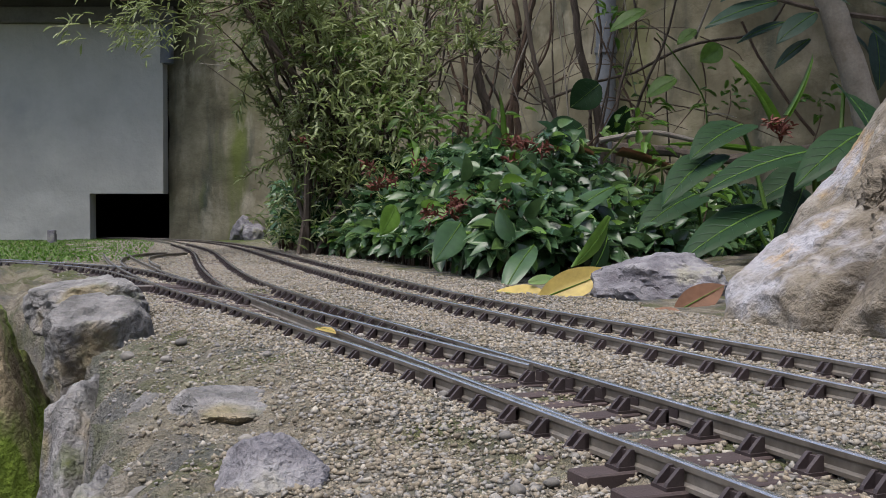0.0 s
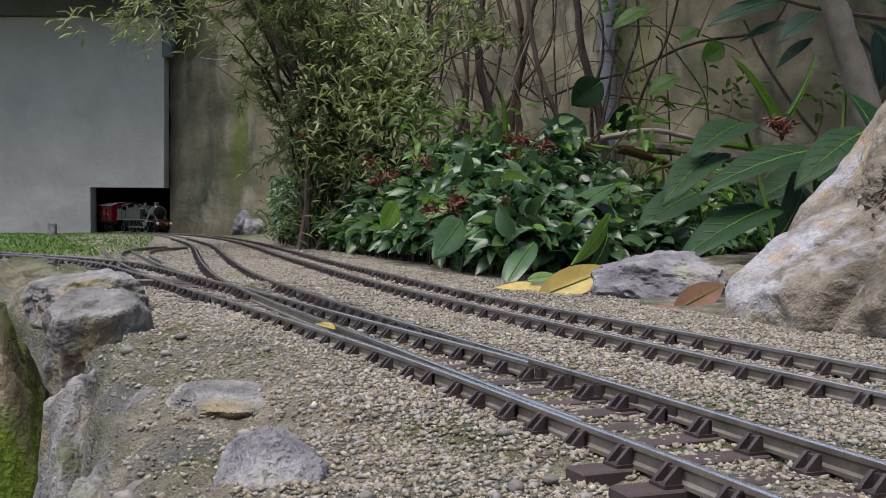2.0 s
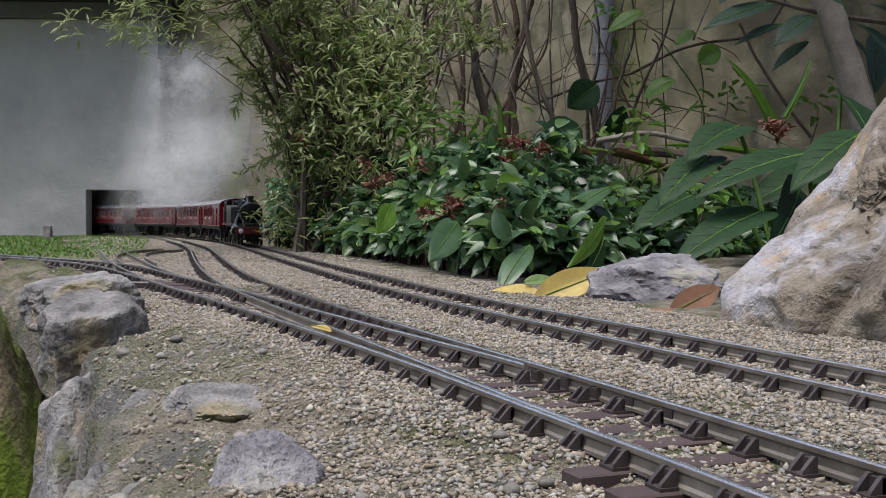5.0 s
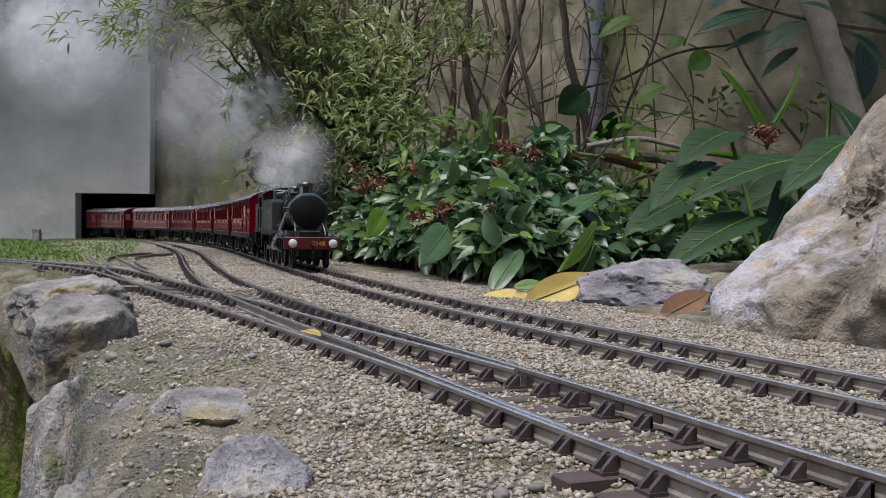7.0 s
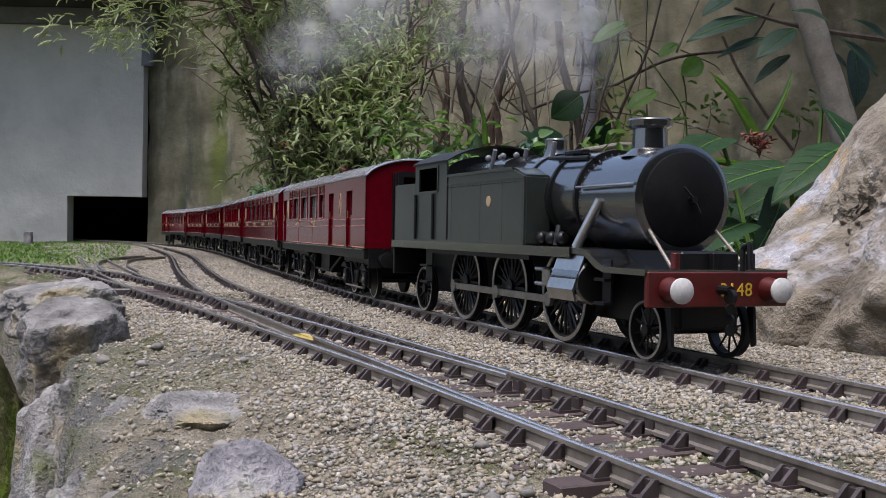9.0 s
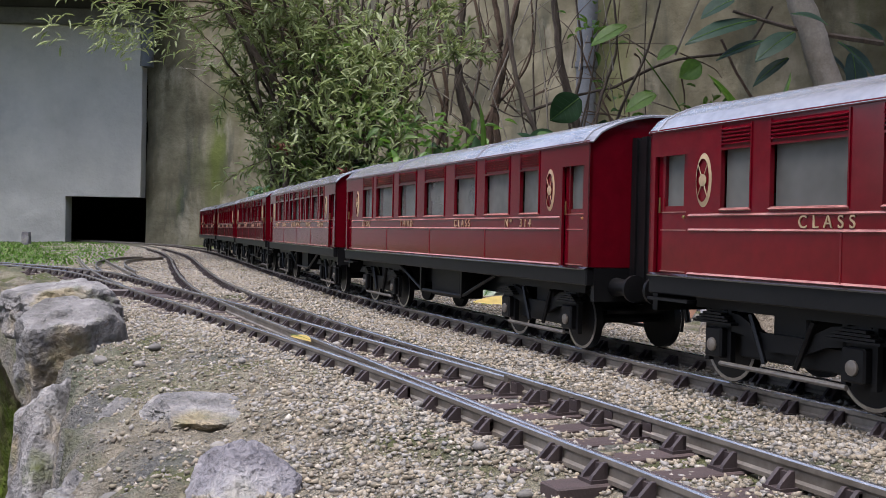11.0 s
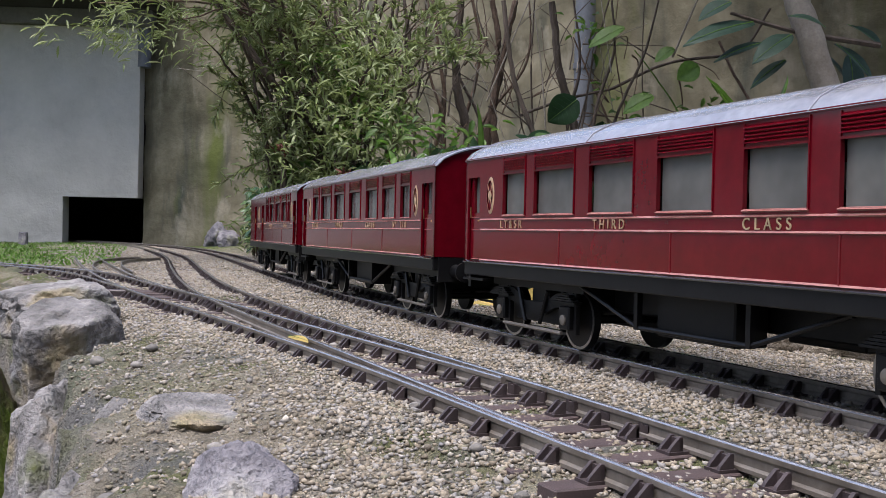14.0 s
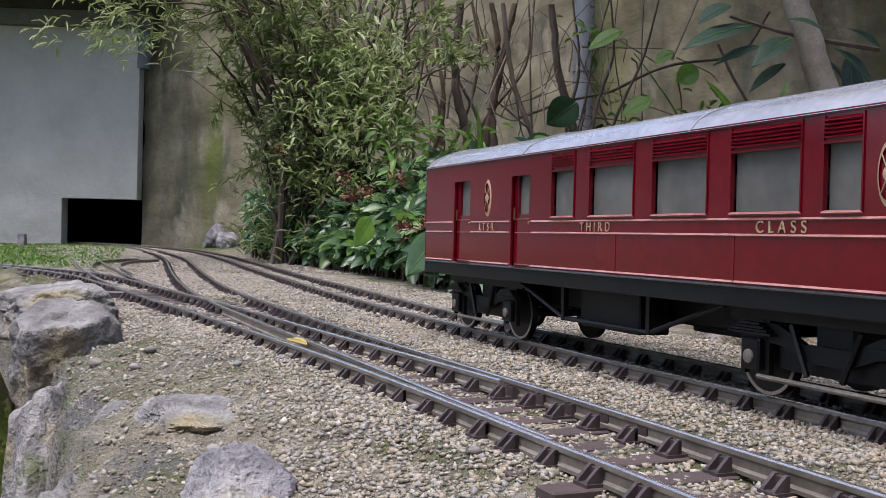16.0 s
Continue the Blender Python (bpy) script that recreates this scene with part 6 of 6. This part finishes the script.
ARUM = tagged(new("broad_leaved_plant"), "broad-leaved green plant with large heart-shaped leaves above the boulder", "plant")
for base, tip, w, g, up in [
    ((0.477, 1.320, 0.167), (0.315, 1.250, 0.140), 0.105, (0.499, 1.350, 0.041), (0.05, -0.22, 1)),
    ((0.424, 1.450, 0.214), (0.330, 1.350, 0.183), 0.085, (0.456, 1.400, 0.047), (0.1, -0.2, 1)),
    ((0.377, 1.420, 0.169), (0.280, 1.300, 0.123), 0.08, (0.448, 1.400, 0.039), (-0.2, -0.3, 1)),
    ((0.406, 1.280, 0.091), (0.274, 1.200, 0.050), 0.09, (0.445, 1.300, 0.027), (0.1, -0.2, 1)),
    ((0.539, 1.300, 0.192), (0.414, 1.200, 0.143), 0.085, (0.537, 1.350, 0.041), (-0.2, -0.3, 1)),
    ((0.569, 1.450, 0.260), (0.587, 1.350, 0.202), 0.105, (0.541, 1.400, 0.047), (0.3, -0.8, 0.6)),
    ((0.555, 1.500, 0.153), (0.440, 1.450, 0.119), 0.10, (0.547, 1.500, 0.028), (0.1, -0.3, 1)),
    ((0.396, 1.600, 0.119), (0.288, 1.500, 0.083), 0.09, (0.414, 1.600, 0.025), (0.1, -0.3, 1)),
    ((0.477, 1.350, 0.123), (0.428, 1.250, 0.057), 0.08, (0.492, 1.350, 0.033), (0.4, -0.8, 0.4))]:
    broad_leaf(ARUM, base, tip, w * 0.8, BIGLEAF, up, g, heart=True)
PLANT2 = tagged(new("broad_leaved_plant"), "scattered broad green leaves standing out of the evergreen bed", "plant")
for base, tip, w, ma, up in [
    ((0.109, 1.220, 0.047), (0.066, 1.140, 0.009), 0.032, DARKLEAF, (-0.5, -0.6, 0.8)),
    ((0.221, 1.350, 0.082), (0.181, 1.250, 0.022), 0.028, LIMELEAF, (0.8, -0.6, 0.2)),
    ((0.218, 1.350, 0.056), (0.198, 1.280, 0.012), 0.03, BIGLEAF, (0.7, -0.8, 0.3)),
    ((0.260, 1.900, 0.254), (0.186, 1.850, 0.215), 0.075, BIGLEAF, (0.2, -1.0, 0.5)),
    ((0.023, 1.320, 0.074), (-0.004, 1.250, 0.035), 0.040, DARKLEAF, (0.3, -0.8, 0.7)),
    ((-0.075, 1.600, 0.101), (-0.088, 1.550, 0.061), 0.035, LIMELEAF, (0.3, -1, 0.3)),
    ((0.051, 1.700, 0.145), (0.053, 1.650, 0.095), 0.02, LIMELEAF, (0.6, -0.8, 0.2)),
    ((0.251, 1.500, 0.128), (0.156, 1.400, 0.090), 0.035, DARKLEAF, (0, -0.4, 1)),
    ((0.201, 1.600, 0.132), (0.151, 1.500, 0.102), 0.035, BIGLEAF, (0, -0.6, 1)),
    ((0.180, 1.700, 0.183), (0.130, 1.600, 0.148), 0.035, DARKLEAF, (0, -0.6, 1)),
    ((0.337, 2.200, 0.374), (0.276, 2.200, 0.325), 0.07, BIGLEAF, (0.3, -0.9, 0.5)),
    ((0.398, 2.200, 0.325), (0.356, 2.200, 0.252), 0.06, BIGLEAF, (0.5, -0.9, 0.3)),
    ((0.455, 2.300, 0.554), (0.372, 2.300, 0.518), 0.045, LIMELEAF, (0.1, -0.7, 0.8)),
    ((0.627, 2.300, 0.471), (0.580, 2.300, 0.441), 0.05, LIMELEAF, (0.3, -0.9, 0.5)),
    ((0.570, 2.300, 0.509), (0.525, 2.300, 0.483), 0.035, LIMELEAF, (0.1, -0.7, 0.8)),
    ((0.525, 2.300, 0.400), (0.455, 2.300, 0.368), 0.05, LIMELEAF, (0.1, -0.7, 0.8))]:
    broad_leaf(PLANT2, base, tip, w, ma, up)
TOPLEAF = tagged(new("overhanging_branch"), "overhanging branch of large dull blue-green leaves", "branch")
bmb = bmesh.new()
tube(bmb, spline([S((0.861, 1.900, 0.449)), S((0.703, 1.900, 0.470)), S((0.576, 1.900, 0.502))], 6), 0.006, 0.003, 6)
part("bough", bmb, BARK, TOPLEAF)
for base, tip, w in [((0.619, 1.900, 0.486), (0.479, 1.850, 0.455), 0.05), ((0.692, 1.900, 0.465), (0.607, 1.850, 0.417), 0.045), ((0.640, 1.900, 0.449), (0.545, 1.900, 0.426), 0.035), ((0.682, 1.900, 0.417), (0.613, 1.900, 0.373), 0.03),
                     ((0.716, 1.800, 0.459), (0.656, 1.800, 0.489), 0.05), ((0.818, 2.000, 0.469), (0.884, 1.950, 0.405), 0.06), ((0.840, 2.000, 0.508), (0.895, 1.950, 0.470), 0.06), ((0.888, 2.100, 0.465), (0.891, 2.050, 0.353), 0.06), ((0.835, 2.100, 0.465), (0.905, 2.100, 0.407), 0.06), ((0.576, 1.900, 0.523), (0.513, 1.900, 0.497), 0.05)]:
    broad_leaf(TOPLEAF, base, tip, w, BLUELEAF, (0.1, -0.6, 1))


def sprig(place, n, seed, label="sprig of fresh yellow-green leaves among the stems"):
    rnd = random.Random(seed)
    p = S(place)
    items = []
    for k in range(n):
        o = Vector((rnd.gauss(0, 0.025), rnd.gauss(0, 0.025), rnd.gauss(0, 0.025)))
        items.append((p + o, (o.x + rnd.gauss(0, 0.01), o.y - 0.01, rnd.gauss(0, 0.015)), (rnd.gauss(0, 0.4), -0.5, 1), rnd.uniform(0.02, 0.038), rnd.uniform(0.010, 0.017)))
    T = tagged(new("leafy_sprig"), label, "sprig", "fresh sprigs")
    bm = bmesh.new()
    tube(bm, spline([p - Vector((0.01, -0.01, 0.09)), p - Vector((0.0, 0, 0.04)), p], 4), 0.0016, 0.001, 5)
    part("stalk", bm, TWIG, T)
    tagged(leaf_cloud("leaves", items, OVAL, LIMELEAF, T), kind="stuff")


for k, p in enumerate([(-0.210, 2.300, 0.432), (-0.165, 2.300, 0.377), (-0.235, 2.300, 0.464), (-0.107, 2.300, 0.356), (-0.060, 2.200, 0.313), (-0.127, 2.200, 0.307), (0.112, 2.100, 0.255), (0.089, 2.100, 0.273), (-0.054, 2.000, 0.252), (0.019, 2.100, 0.273), (0.375, 2.100, 0.273), (0.475, 2.400, 0.388),
                       (0.395, 2.400, 0.561), (-0.112, 2.400, 0.428), (-0.158, 2.200, 0.276), (0.440, 1.700, 0.136), (0.396, 1.800, 0.169), (0.370, 1.900, 0.227), (0.675, 2.400, 0.388), (0.814, 2.200, 0.337), (-0.286, 2.300, 0.221), (-0.025, 1.900, 0.185)]):
    sprig(p, 16 if k % 3 else 24, 40 + k)


def flower_head(place, seed):
    rnd = random.Random(seed)
    p = S(place)
    items = [(p + Vector((rnd.gauss(0, 0.007), rnd.gauss(0, 0.007), rnd.gauss(0, 0.006))), (rnd.gauss(0, 1), rnd.gauss(-0.3, 1), rnd.gauss(0.3, 0.8)), (rnd.gauss(0, 1), rnd.gauss(0, 1), 1), rnd.uniform(0.008, 0.016), 0.004) for _ in range(38)]
    tagged(leaf_cloud("flower_head", items, STRAP, REDBUD), "dark red-brown bud head on the evergreen", "flower", "bud heads")


for k, p in enumerate([(0.127, 1.620, 0.198), (0.158, 1.600, 0.189), (0.111, 1.650, 0.207), (-0.035, 1.750, 0.173), (0.076, 1.360, 0.092), (0.012, 1.380, 0.089), (0.022, 1.400, 0.102), (-0.091, 1.750, 0.147), (0.454, 1.400, 0.209), (0.464, 1.400, 0.201), (-0.021, 1.450, 0.086), (0.042, 1.500, 0.116), (0.103, 1.600, 0.168), (-0.116, 1.750, 0.138), (-0.136, 1.900, 0.175), (-0.298, 2.200, 0.252)]):
    flower_head(p, 80 + k)


def blade(pts_base, tip, width, label="single pale yellow-green blade of grass"):
    b, t = S(pts_base), S(tip)
    tagged(leaf_cloud("grass_blade", [(b, t - b, (0.1, -1, 0.2), (t - b).length, width)], BLADE, LIMELEAF), label, "grass", "grass blades")


blade((0.482, 1.500, 0.218), (0.430, 1.450, 0.312), 0.014)
blade((0.500, 1.500, 0.233), (0.559, 1.500, 0.324), 0.005)
blade((0.472, 1.500, 0.174), (0.330, 1.500, 0.203), 0.005)
for k in range(26):
    r = random.Random(200 + k)
    x0, y0 = r.uniform(0.05, 0.26), r.uniform(0.12, 0.22)
    b = spot(x0 * 1.8, 1.8, y0)
    t = b + Vector((r.gauss(0, 0.09), r.gauss(-0.03, 0.04), r.gauss(0.02, 0.05)))
    tagged(leaf_cloud("grass_blade", [(b, t - b, (0.1, -1, 0.4), (t - b).length, 0.005)], BLADE, r.choice([LIMELEAF, NARROWLEAF, DRYLEAF])), "thin arching grass blade in the planting", "grass", "grass blades")

# ---- fallen leaves and weeds beside the line ----
DEAD = tagged(new("fallen_leaf"), "curled yellow fallen leaf lying beside the main line", "leaf", "fallen leaves")
broad_leaf(DEAD, (0.099, 0.980, 0.001), (0.050, 1.020, 0.008), 0.026, YELLOWLEAF, (0.1, -0.75, 0.8), droop=0.05, fold=0.5)
DEAD2 = tagged(new("fallen_leaf"), "large yellow and green fallen leaf folded beside the rock", "leaf", "fallen leaves")
broad_leaf(DEAD2, (0.092, 0.970, 0.001), (0.162, 0.970, 0.028), 0.032, YELLOWLEAF, (0.25, -0.9, 0.7), droop=-0.03, fold=0.35)
DEAD2B = tagged(new("fallen_leaf"), "small green leaf on top of the yellow leaves", "leaf", "fallen leaves")
broad_leaf(DEAD2B, (0.084, 1.000, 0.016), (0.112, 1.000, 0.021), 0.012, LIMELEAF, (0, -0.8, 0.7), droop=0.05)
DEAD3 = tagged(new("fallen_leaf"), "russet brown fallen leaf propped against the rock", "leaf", "fallen leaves")
broad_leaf(DEAD3, (0.192, 0.840, -0.000), (0.239, 0.860, 0.022), 0.024, DRYLEAF, (-0.2, -1.0, 0.5), droop=0.02, fold=0.2)
DEAD4 = tagged(new("fallen_leaf"), "pale green fallen leaf beside the rails", "leaf", "fallen leaves")
broad_leaf(DEAD4, (0.189, 0.760, 0.001), (0.208, 0.700, 0.002), 0.020, LIMELEAF, (0.0, -0.9, 0.6), droop=0.10, fold=0.4)
DEAD5 = tagged(new("fallen_leaf"), "curled dark brown dead leaf beside the rails", "leaf", "fallen leaves")
broad_leaf(DEAD5, (0.187, 0.800, 0.003), (0.160, 0.830, 0.004), 0.014, DRYLEAF, (0.1, -0.7, 0.8), droop=0.1, fold=0.5)
DEAD6 = tagged(new("fallen_leaf"), "tiny pale leaf lying on the rails", "leaf", "fallen leaves")
broad_leaf(DEAD6, (-0.075, 0.600, 0.012), (-0.062, 0.585, 0.012), 0.008, YELLOWLEAF, (0, -0.4, 1), droop=0.08)


def weed(place, seed):
    r = random.Random(seed)
    p = S(place)
    items = [(p + Vector((r.gauss(0, 0.003), r.gauss(0, 0.003), 0)), (r.gauss(0, 1), r.gauss(0, 1), r.uniform(0.3, 1.2)), (0, 0, 1), r.uniform(0.004, 0.009), 0.0022) for _ in range(22)]
    tagged(leaf_cloud("weed", items, STRAP, LIMELEAF), "tiny green weed growing in the grit", "weed", "weeds in the ballast", "stuff")


for k, p in enumerate([(0.160, 0.380, 0.000), (0.138, 0.450, 0.000), (0.061, 0.730, -0.000), (0.106, 0.450, 0.000), (0.165, 0.970, 0.001), (0.157, 0.970, 0.004), (0.179, 0.930, 0.007), (0.042, 0.740, 0.000)]):
    weed(p, 300 + k)


def moss_tufts():
    rnd = random.Random(17)
    items = []
    for k in range(3800):
        dep = rnd.uniform(1.9, 4.45)
        lat = -rnd.uniform(0.27, 0.46) * dep - 0.05
        p = spot(lat, dep, level(lat, dep))
        items.append((p, (rnd.gauss(0, 0.7), rnd.gauss(0, 0.7), 1), (rnd.gauss(0, 1), -1, 0.2), rnd.uniform(0.003, 0.009), 0.004))
    tagged(leaf_cloud("moss_tufts", items, STRAP, LIMELEAF), "short green moss and grass by the shed wall", "moss", kind="stuff")


moss_tufts()


# ---- steam ----
def puff_mesh(seed, material):
    bm = bmesh.new()
    bmesh.ops.create_icosphere(bm, subdivisions=4, radius=0.1)
    for v in bm.verts:
        d = v.co.normalized()
        v.co = d * (0.1 + 0.022 * noise.fractal(d * 1.6 + Vector((seed, 0, 0)), 0.8, 2, 3))
    bmesh.ops.delete(bm, geom=[v for v in bm.verts if v.co.y > 0.012], context="VERTS")
    me = bpy.data.meshes.new("steam_puff")
    bm.to_mesh(me)
    bm.free()
    me.polygons.foreach_set("use_smooth", [True] * len(me.polygons))
    me.materials.append(material)
    return me


PUFFS = []
SHED = (-2.2, 5.0, 0.5)
DOORWAY = (-1.40, 4.50, 0.11)


def puff(scale, seed, keys):
    ob = placed("steam_puff", puff_mesh(seed, THINSTEAM if seed in (7, 8, 9, 10, 15, 16) else STEAM))
    wide = 1.4 if seed in (3, 4, 5, 11, 12, 13, 14) else 1.0
    ob.scale = (scale * wide, 0.6, scale * 0.9 * wide)
    tagged(ob, "thin white puff of steam from the locomotive", "steam", "steam puffs")
    t1 = keys[0][0]
    rows = [(0.0, SHED), (t1 - 0.4, SHED), (t1 - 0.15, DOORWAY)] + list(keys)
    last = keys[-1][1]
    if keys[-1][0] < 15:
        rows.append((16.0, (last[0] - 0.6, last[1], last[2] + 1.6)))
    PUFFS.append((ob, [(t, gpose(*p, 6 * math.sin(t + seed))) for t, p in rows]))


puff(2.0, 1, [(2.75, (-1.057, 4.100, 0.405)), (3.0, (-1.102, 4.100, 0.724)), (3.5, (-1.137, 4.100, 0.792)), (4.0, (-0.942, 4.000, 0.864)), (5.0, (-1.187, 4.000, 1.442))])
puff(1.7, 2, [(2.9, (-0.976, 4.000, 0.375)), (3.2, (-0.976, 4.000, 0.464)), (3.5, (-0.987, 4.000, 0.619)), (4.0, (-0.940, 3.900, 0.692)), (4.2, (-0.951, 3.900, 0.736)), (5.2, (-1.233, 3.800, 1.331))])
puff(1.6, 3, [(3.1, (-0.936, 3.900, 0.259)), (3.5, (-0.916, 3.800, 0.423)), (4.0, (-0.841, 3.700, 0.476)), (4.2, (-0.820, 3.700, 0.496)), (6.3, (-1.228, 3.600, 0.645)), (7.0, (-1.348, 3.600, 0.725)), (8.0, (-1.688, 3.600, 0.905)), (9.0, (-2.168, 3.600, 1.265))])
puff(2.6, 4, [(4.9, (-0.987, 4.000, 0.286)), (5.6, (-0.807, 3.200, 0.421)), (6.3, (-0.807, 3.000, 0.516)), (6.5, (-0.823, 3.000, 0.533)), (7.0, (-0.957, 3.000, 0.650)), (7.5, (-1.073, 3.000, 0.800)), (9.0, (-1.307, 3.000, 1.233))])
puff(2.0, 5, [(5.0, (-0.940, 3.900, 0.281)), (5.8, (-0.607, 3.000, 0.350)), (6.5, (-0.531, 2.700, 0.487)), (7.0, (-0.561, 2.700, 0.382)), (7.5, (-0.606, 2.700, 0.442)), (8.0, (-0.636, 2.700, 0.547)), (9.0, (-0.681, 2.700, 0.892))])
puff(1.3, 6, [(5.1, (-0.940, 3.900, 0.281)), (6.0, (-0.535, 2.800, 0.285)), (6.5, (-0.399, 2.400, 0.321)), (7.0, (-0.384, 2.350, 0.336)), (7.5, (-0.401, 2.300, 0.388)), (8.0, (-0.427, 2.300, 0.490)), (8.5, (-0.452, 2.300, 0.656))])
puff(1.0, 7, [(5.2, (-0.940, 3.900, 0.259)), (6.3, (-0.408, 2.500, 0.206)), (7.0, (-0.279, 2.100, 0.220)), (7.5, (-0.189, 1.950, 0.297)), (8.0, (-0.152, 1.900, 0.365)), (8.5, (-0.194, 1.900, 0.396)), (9.0, (-0.226, 1.900, 0.386)), (10.2, (-0.279, 1.900, 0.702))])
puff(1.2, 8, [(5.3, (-0.940, 3.900, 0.237)), (6.5, (-0.372, 2.400, 0.195)), (7.5, (-0.174, 1.850, 0.208)), (8.0, (-0.049, 1.650, 0.336)), (8.5, (-0.105, 1.650, 0.354)), (9.0, (-0.132, 1.650, 0.409)), (10.0, (-0.169, 1.650, 0.666))])
puff(0.9, 9, [(5.4, (-0.940, 3.900, 0.216)), (6.6, (-0.359, 2.400, 0.177)), (7.5, (-0.187, 1.850, 0.187)), (8.0, (-0.084, 1.600, 0.190)), (8.5, (-0.019, 1.450, 0.296)), (9.0, (0.072, 1.350, 0.333)), (9.2, (0.087, 1.350, 0.348)), (10.2, (0.048, 1.300, 0.576))])
puff(0.9, 10, [(5.5, (-0.940, 3.900, 0.205)), (6.8, (-0.325, 2.300, 0.173)), (8.0, (-0.084, 1.600, 0.177)), (8.5, (0.031, 1.350, 0.194)), (9.0, (0.164, 1.200, 0.298)), (9.2, (0.171, 1.200, 0.318)), (10.2, (0.144, 1.200, 0.571))])
puff(2.2, 11, [(5.0, (-1.009, 4.000, 0.286)), (5.7, (-1.106, 3.800, 0.487)), (6.3, (-1.208, 3.600, 0.565)), (6.5, (-1.238, 3.600, 0.605)), (7.0, (-1.388, 3.600, 0.745)), (7.5, (-1.528, 3.600, 0.865)), (9.0, (-1.968, 3.600, 1.265))])
puff(2.0, 12, [(5.1, (-0.987, 4.000, 0.264)), (5.8, (-0.968, 3.600, 0.405)), (6.3, (-1.028, 3.400, 0.462)), (6.5, (-1.056, 3.400, 0.500)), (7.0, (-1.198, 3.400, 0.613)), (7.5, (-1.330, 3.400, 0.764)), (9.0, (-1.670, 3.400, 1.293))])
puff(1.6, 13, [(5.2, (-0.976, 4.000, 0.264)), (5.9, (-0.801, 3.400, 0.368)), (6.3, (-0.667, 2.900, 0.389)), (6.5, (-0.636, 2.800, 0.409)), (7.0, (-0.531, 2.700, 0.412)), (7.5, (-0.576, 2.700, 0.472)), (8.0, (-0.606, 2.700, 0.637)), (9.0, (-0.651, 2.700, 0.967))])
puff(1.4, 14, [(5.3, (-0.940, 3.900, 0.259)), (6.0, (-0.640, 3.000, 0.400)), (6.5, (-0.501, 2.700, 0.532)), (7.0, (-0.394, 2.500, 0.345)), (7.5, (-0.394, 2.500, 0.415)), (8.0, (-0.436, 2.500, 0.498)), (9.0, (-0.492, 2.500, 0.831))])
puff(1.1, 15, [(5.4, (-0.940, 3.900, 0.237)), (6.4, (-0.393, 2.450, 0.204)), (7.2, (-0.243, 2.000, 0.197)), (7.6, (-0.168, 1.900, 0.270)), (8.0, (-0.084, 1.800, 0.409)), (8.5, (-0.060, 1.700, 0.391)), (9.0, (-0.079, 1.700, 0.438)), (10.0, (-0.127, 1.700, 0.684))])
puff(1.0, 16, [(5.5, (-0.940, 3.900, 0.216)), (6.8, (-0.327, 2.300, 0.170)), (8.0, (-0.082, 1.600, 0.172)), (8.6, (0.050, 1.350, 0.221)), (9.0, (0.127, 1.300, 0.338)), (9.2, (0.142, 1.300, 0.352)), (10.2, (0.105, 1.300, 0.612))])


# ---- what moves ----
FRONT = [(0.0, 1.90), (1.5, 2.80), (2.5, 3.40), (3.0, 3.71), (3.5, 4.02), (4.2, 4.42), (6.5, 5.71), (7.0, 5.975), (7.5, 6.235), (8.0, 6.487), (8.5, 6.73), (9.0, 6.98),
         (10.4, 7.62), (11.5, 8.11), (12.5, 8.535), (13.0, 8.778), (13.5, 9.006), (14.5, 9.435), (16.0, 10.17)]


def front(t):
    """Where the foremost buffers stand along the main line."""
    T, V = [p[0] for p in FRONT], [p[1] for p in FRONT]
    g = [(V[min(i + 1, len(V) - 1)] - V[max(i - 1, 0)]) / (T[min(i + 1, len(T) - 1)] - T[max(i - 1, 0)]) for i in range(len(T))]
    i = max(0, min(len(T) - 2, int(np.searchsorted(T, t, side="right")) - 1))
    h = T[i + 1] - T[i]
    u = (t - T[i]) / h
    return ((2 * u ** 3 - 3 * u * u + 1) * V[i] + (u ** 3 - 2 * u * u + u) * h * g[i] + (-2 * u ** 3 + 3 * u * u) * V[i + 1] + (u ** 3 - u * u) * h * g[i + 1])


def riding(s, fore, aft):
    """The pose of a vehicle whose front is at s and whose bogies ride fore and aft of it."""
    a, b = MAIN.at(s - fore), MAIN.at(s - aft)
    d = (a - b).normalized()
    p = a + d * fore
    return Matrix.Translation((p.x, p.y, RAIL_TOP + 0.0004)) @ pose(0, 0, 0, 0, 0, math.degrees(math.atan2(d.y, d.x)))


def motions():
    quarter = [i * 0.25 for i in range(65)]
    walk(LOCO, [(t, riding(front(t), 0.09, 0.30)) for t in quarter])
    for k, c in enumerate(COACHES):
        walk(c, [(t, riding(front(t) - 0.455 - 0.512 * k, 0.078, BODY - 0.078)) for t in quarter])
    step = [i / 15 for i in range(241)]
    half = [i / 30 for i in range(481)]
    for w, x, r in ROLLING:
        y = w.location.copy()
        big = r > 0.02
        walk(w, [(t, pose(y.x, y.y, y.z, 0, math.degrees(front(t) / r) % 360, 0)) for t in (step if big else half)])
    for i, rod in enumerate(RODS):
        def at(t):
            a = front(t) / 0.0268 + (math.pi / 2 if i else 0)
            return pose(-0.267 + 0.0105 * math.sin(a), 0, 0.0268 + 0.0105 * math.cos(a))
        walk(rod, [(t, at(t)) for t in step])
    for puff, rows in PUFFS:
        walk(puff, rows)


motions()
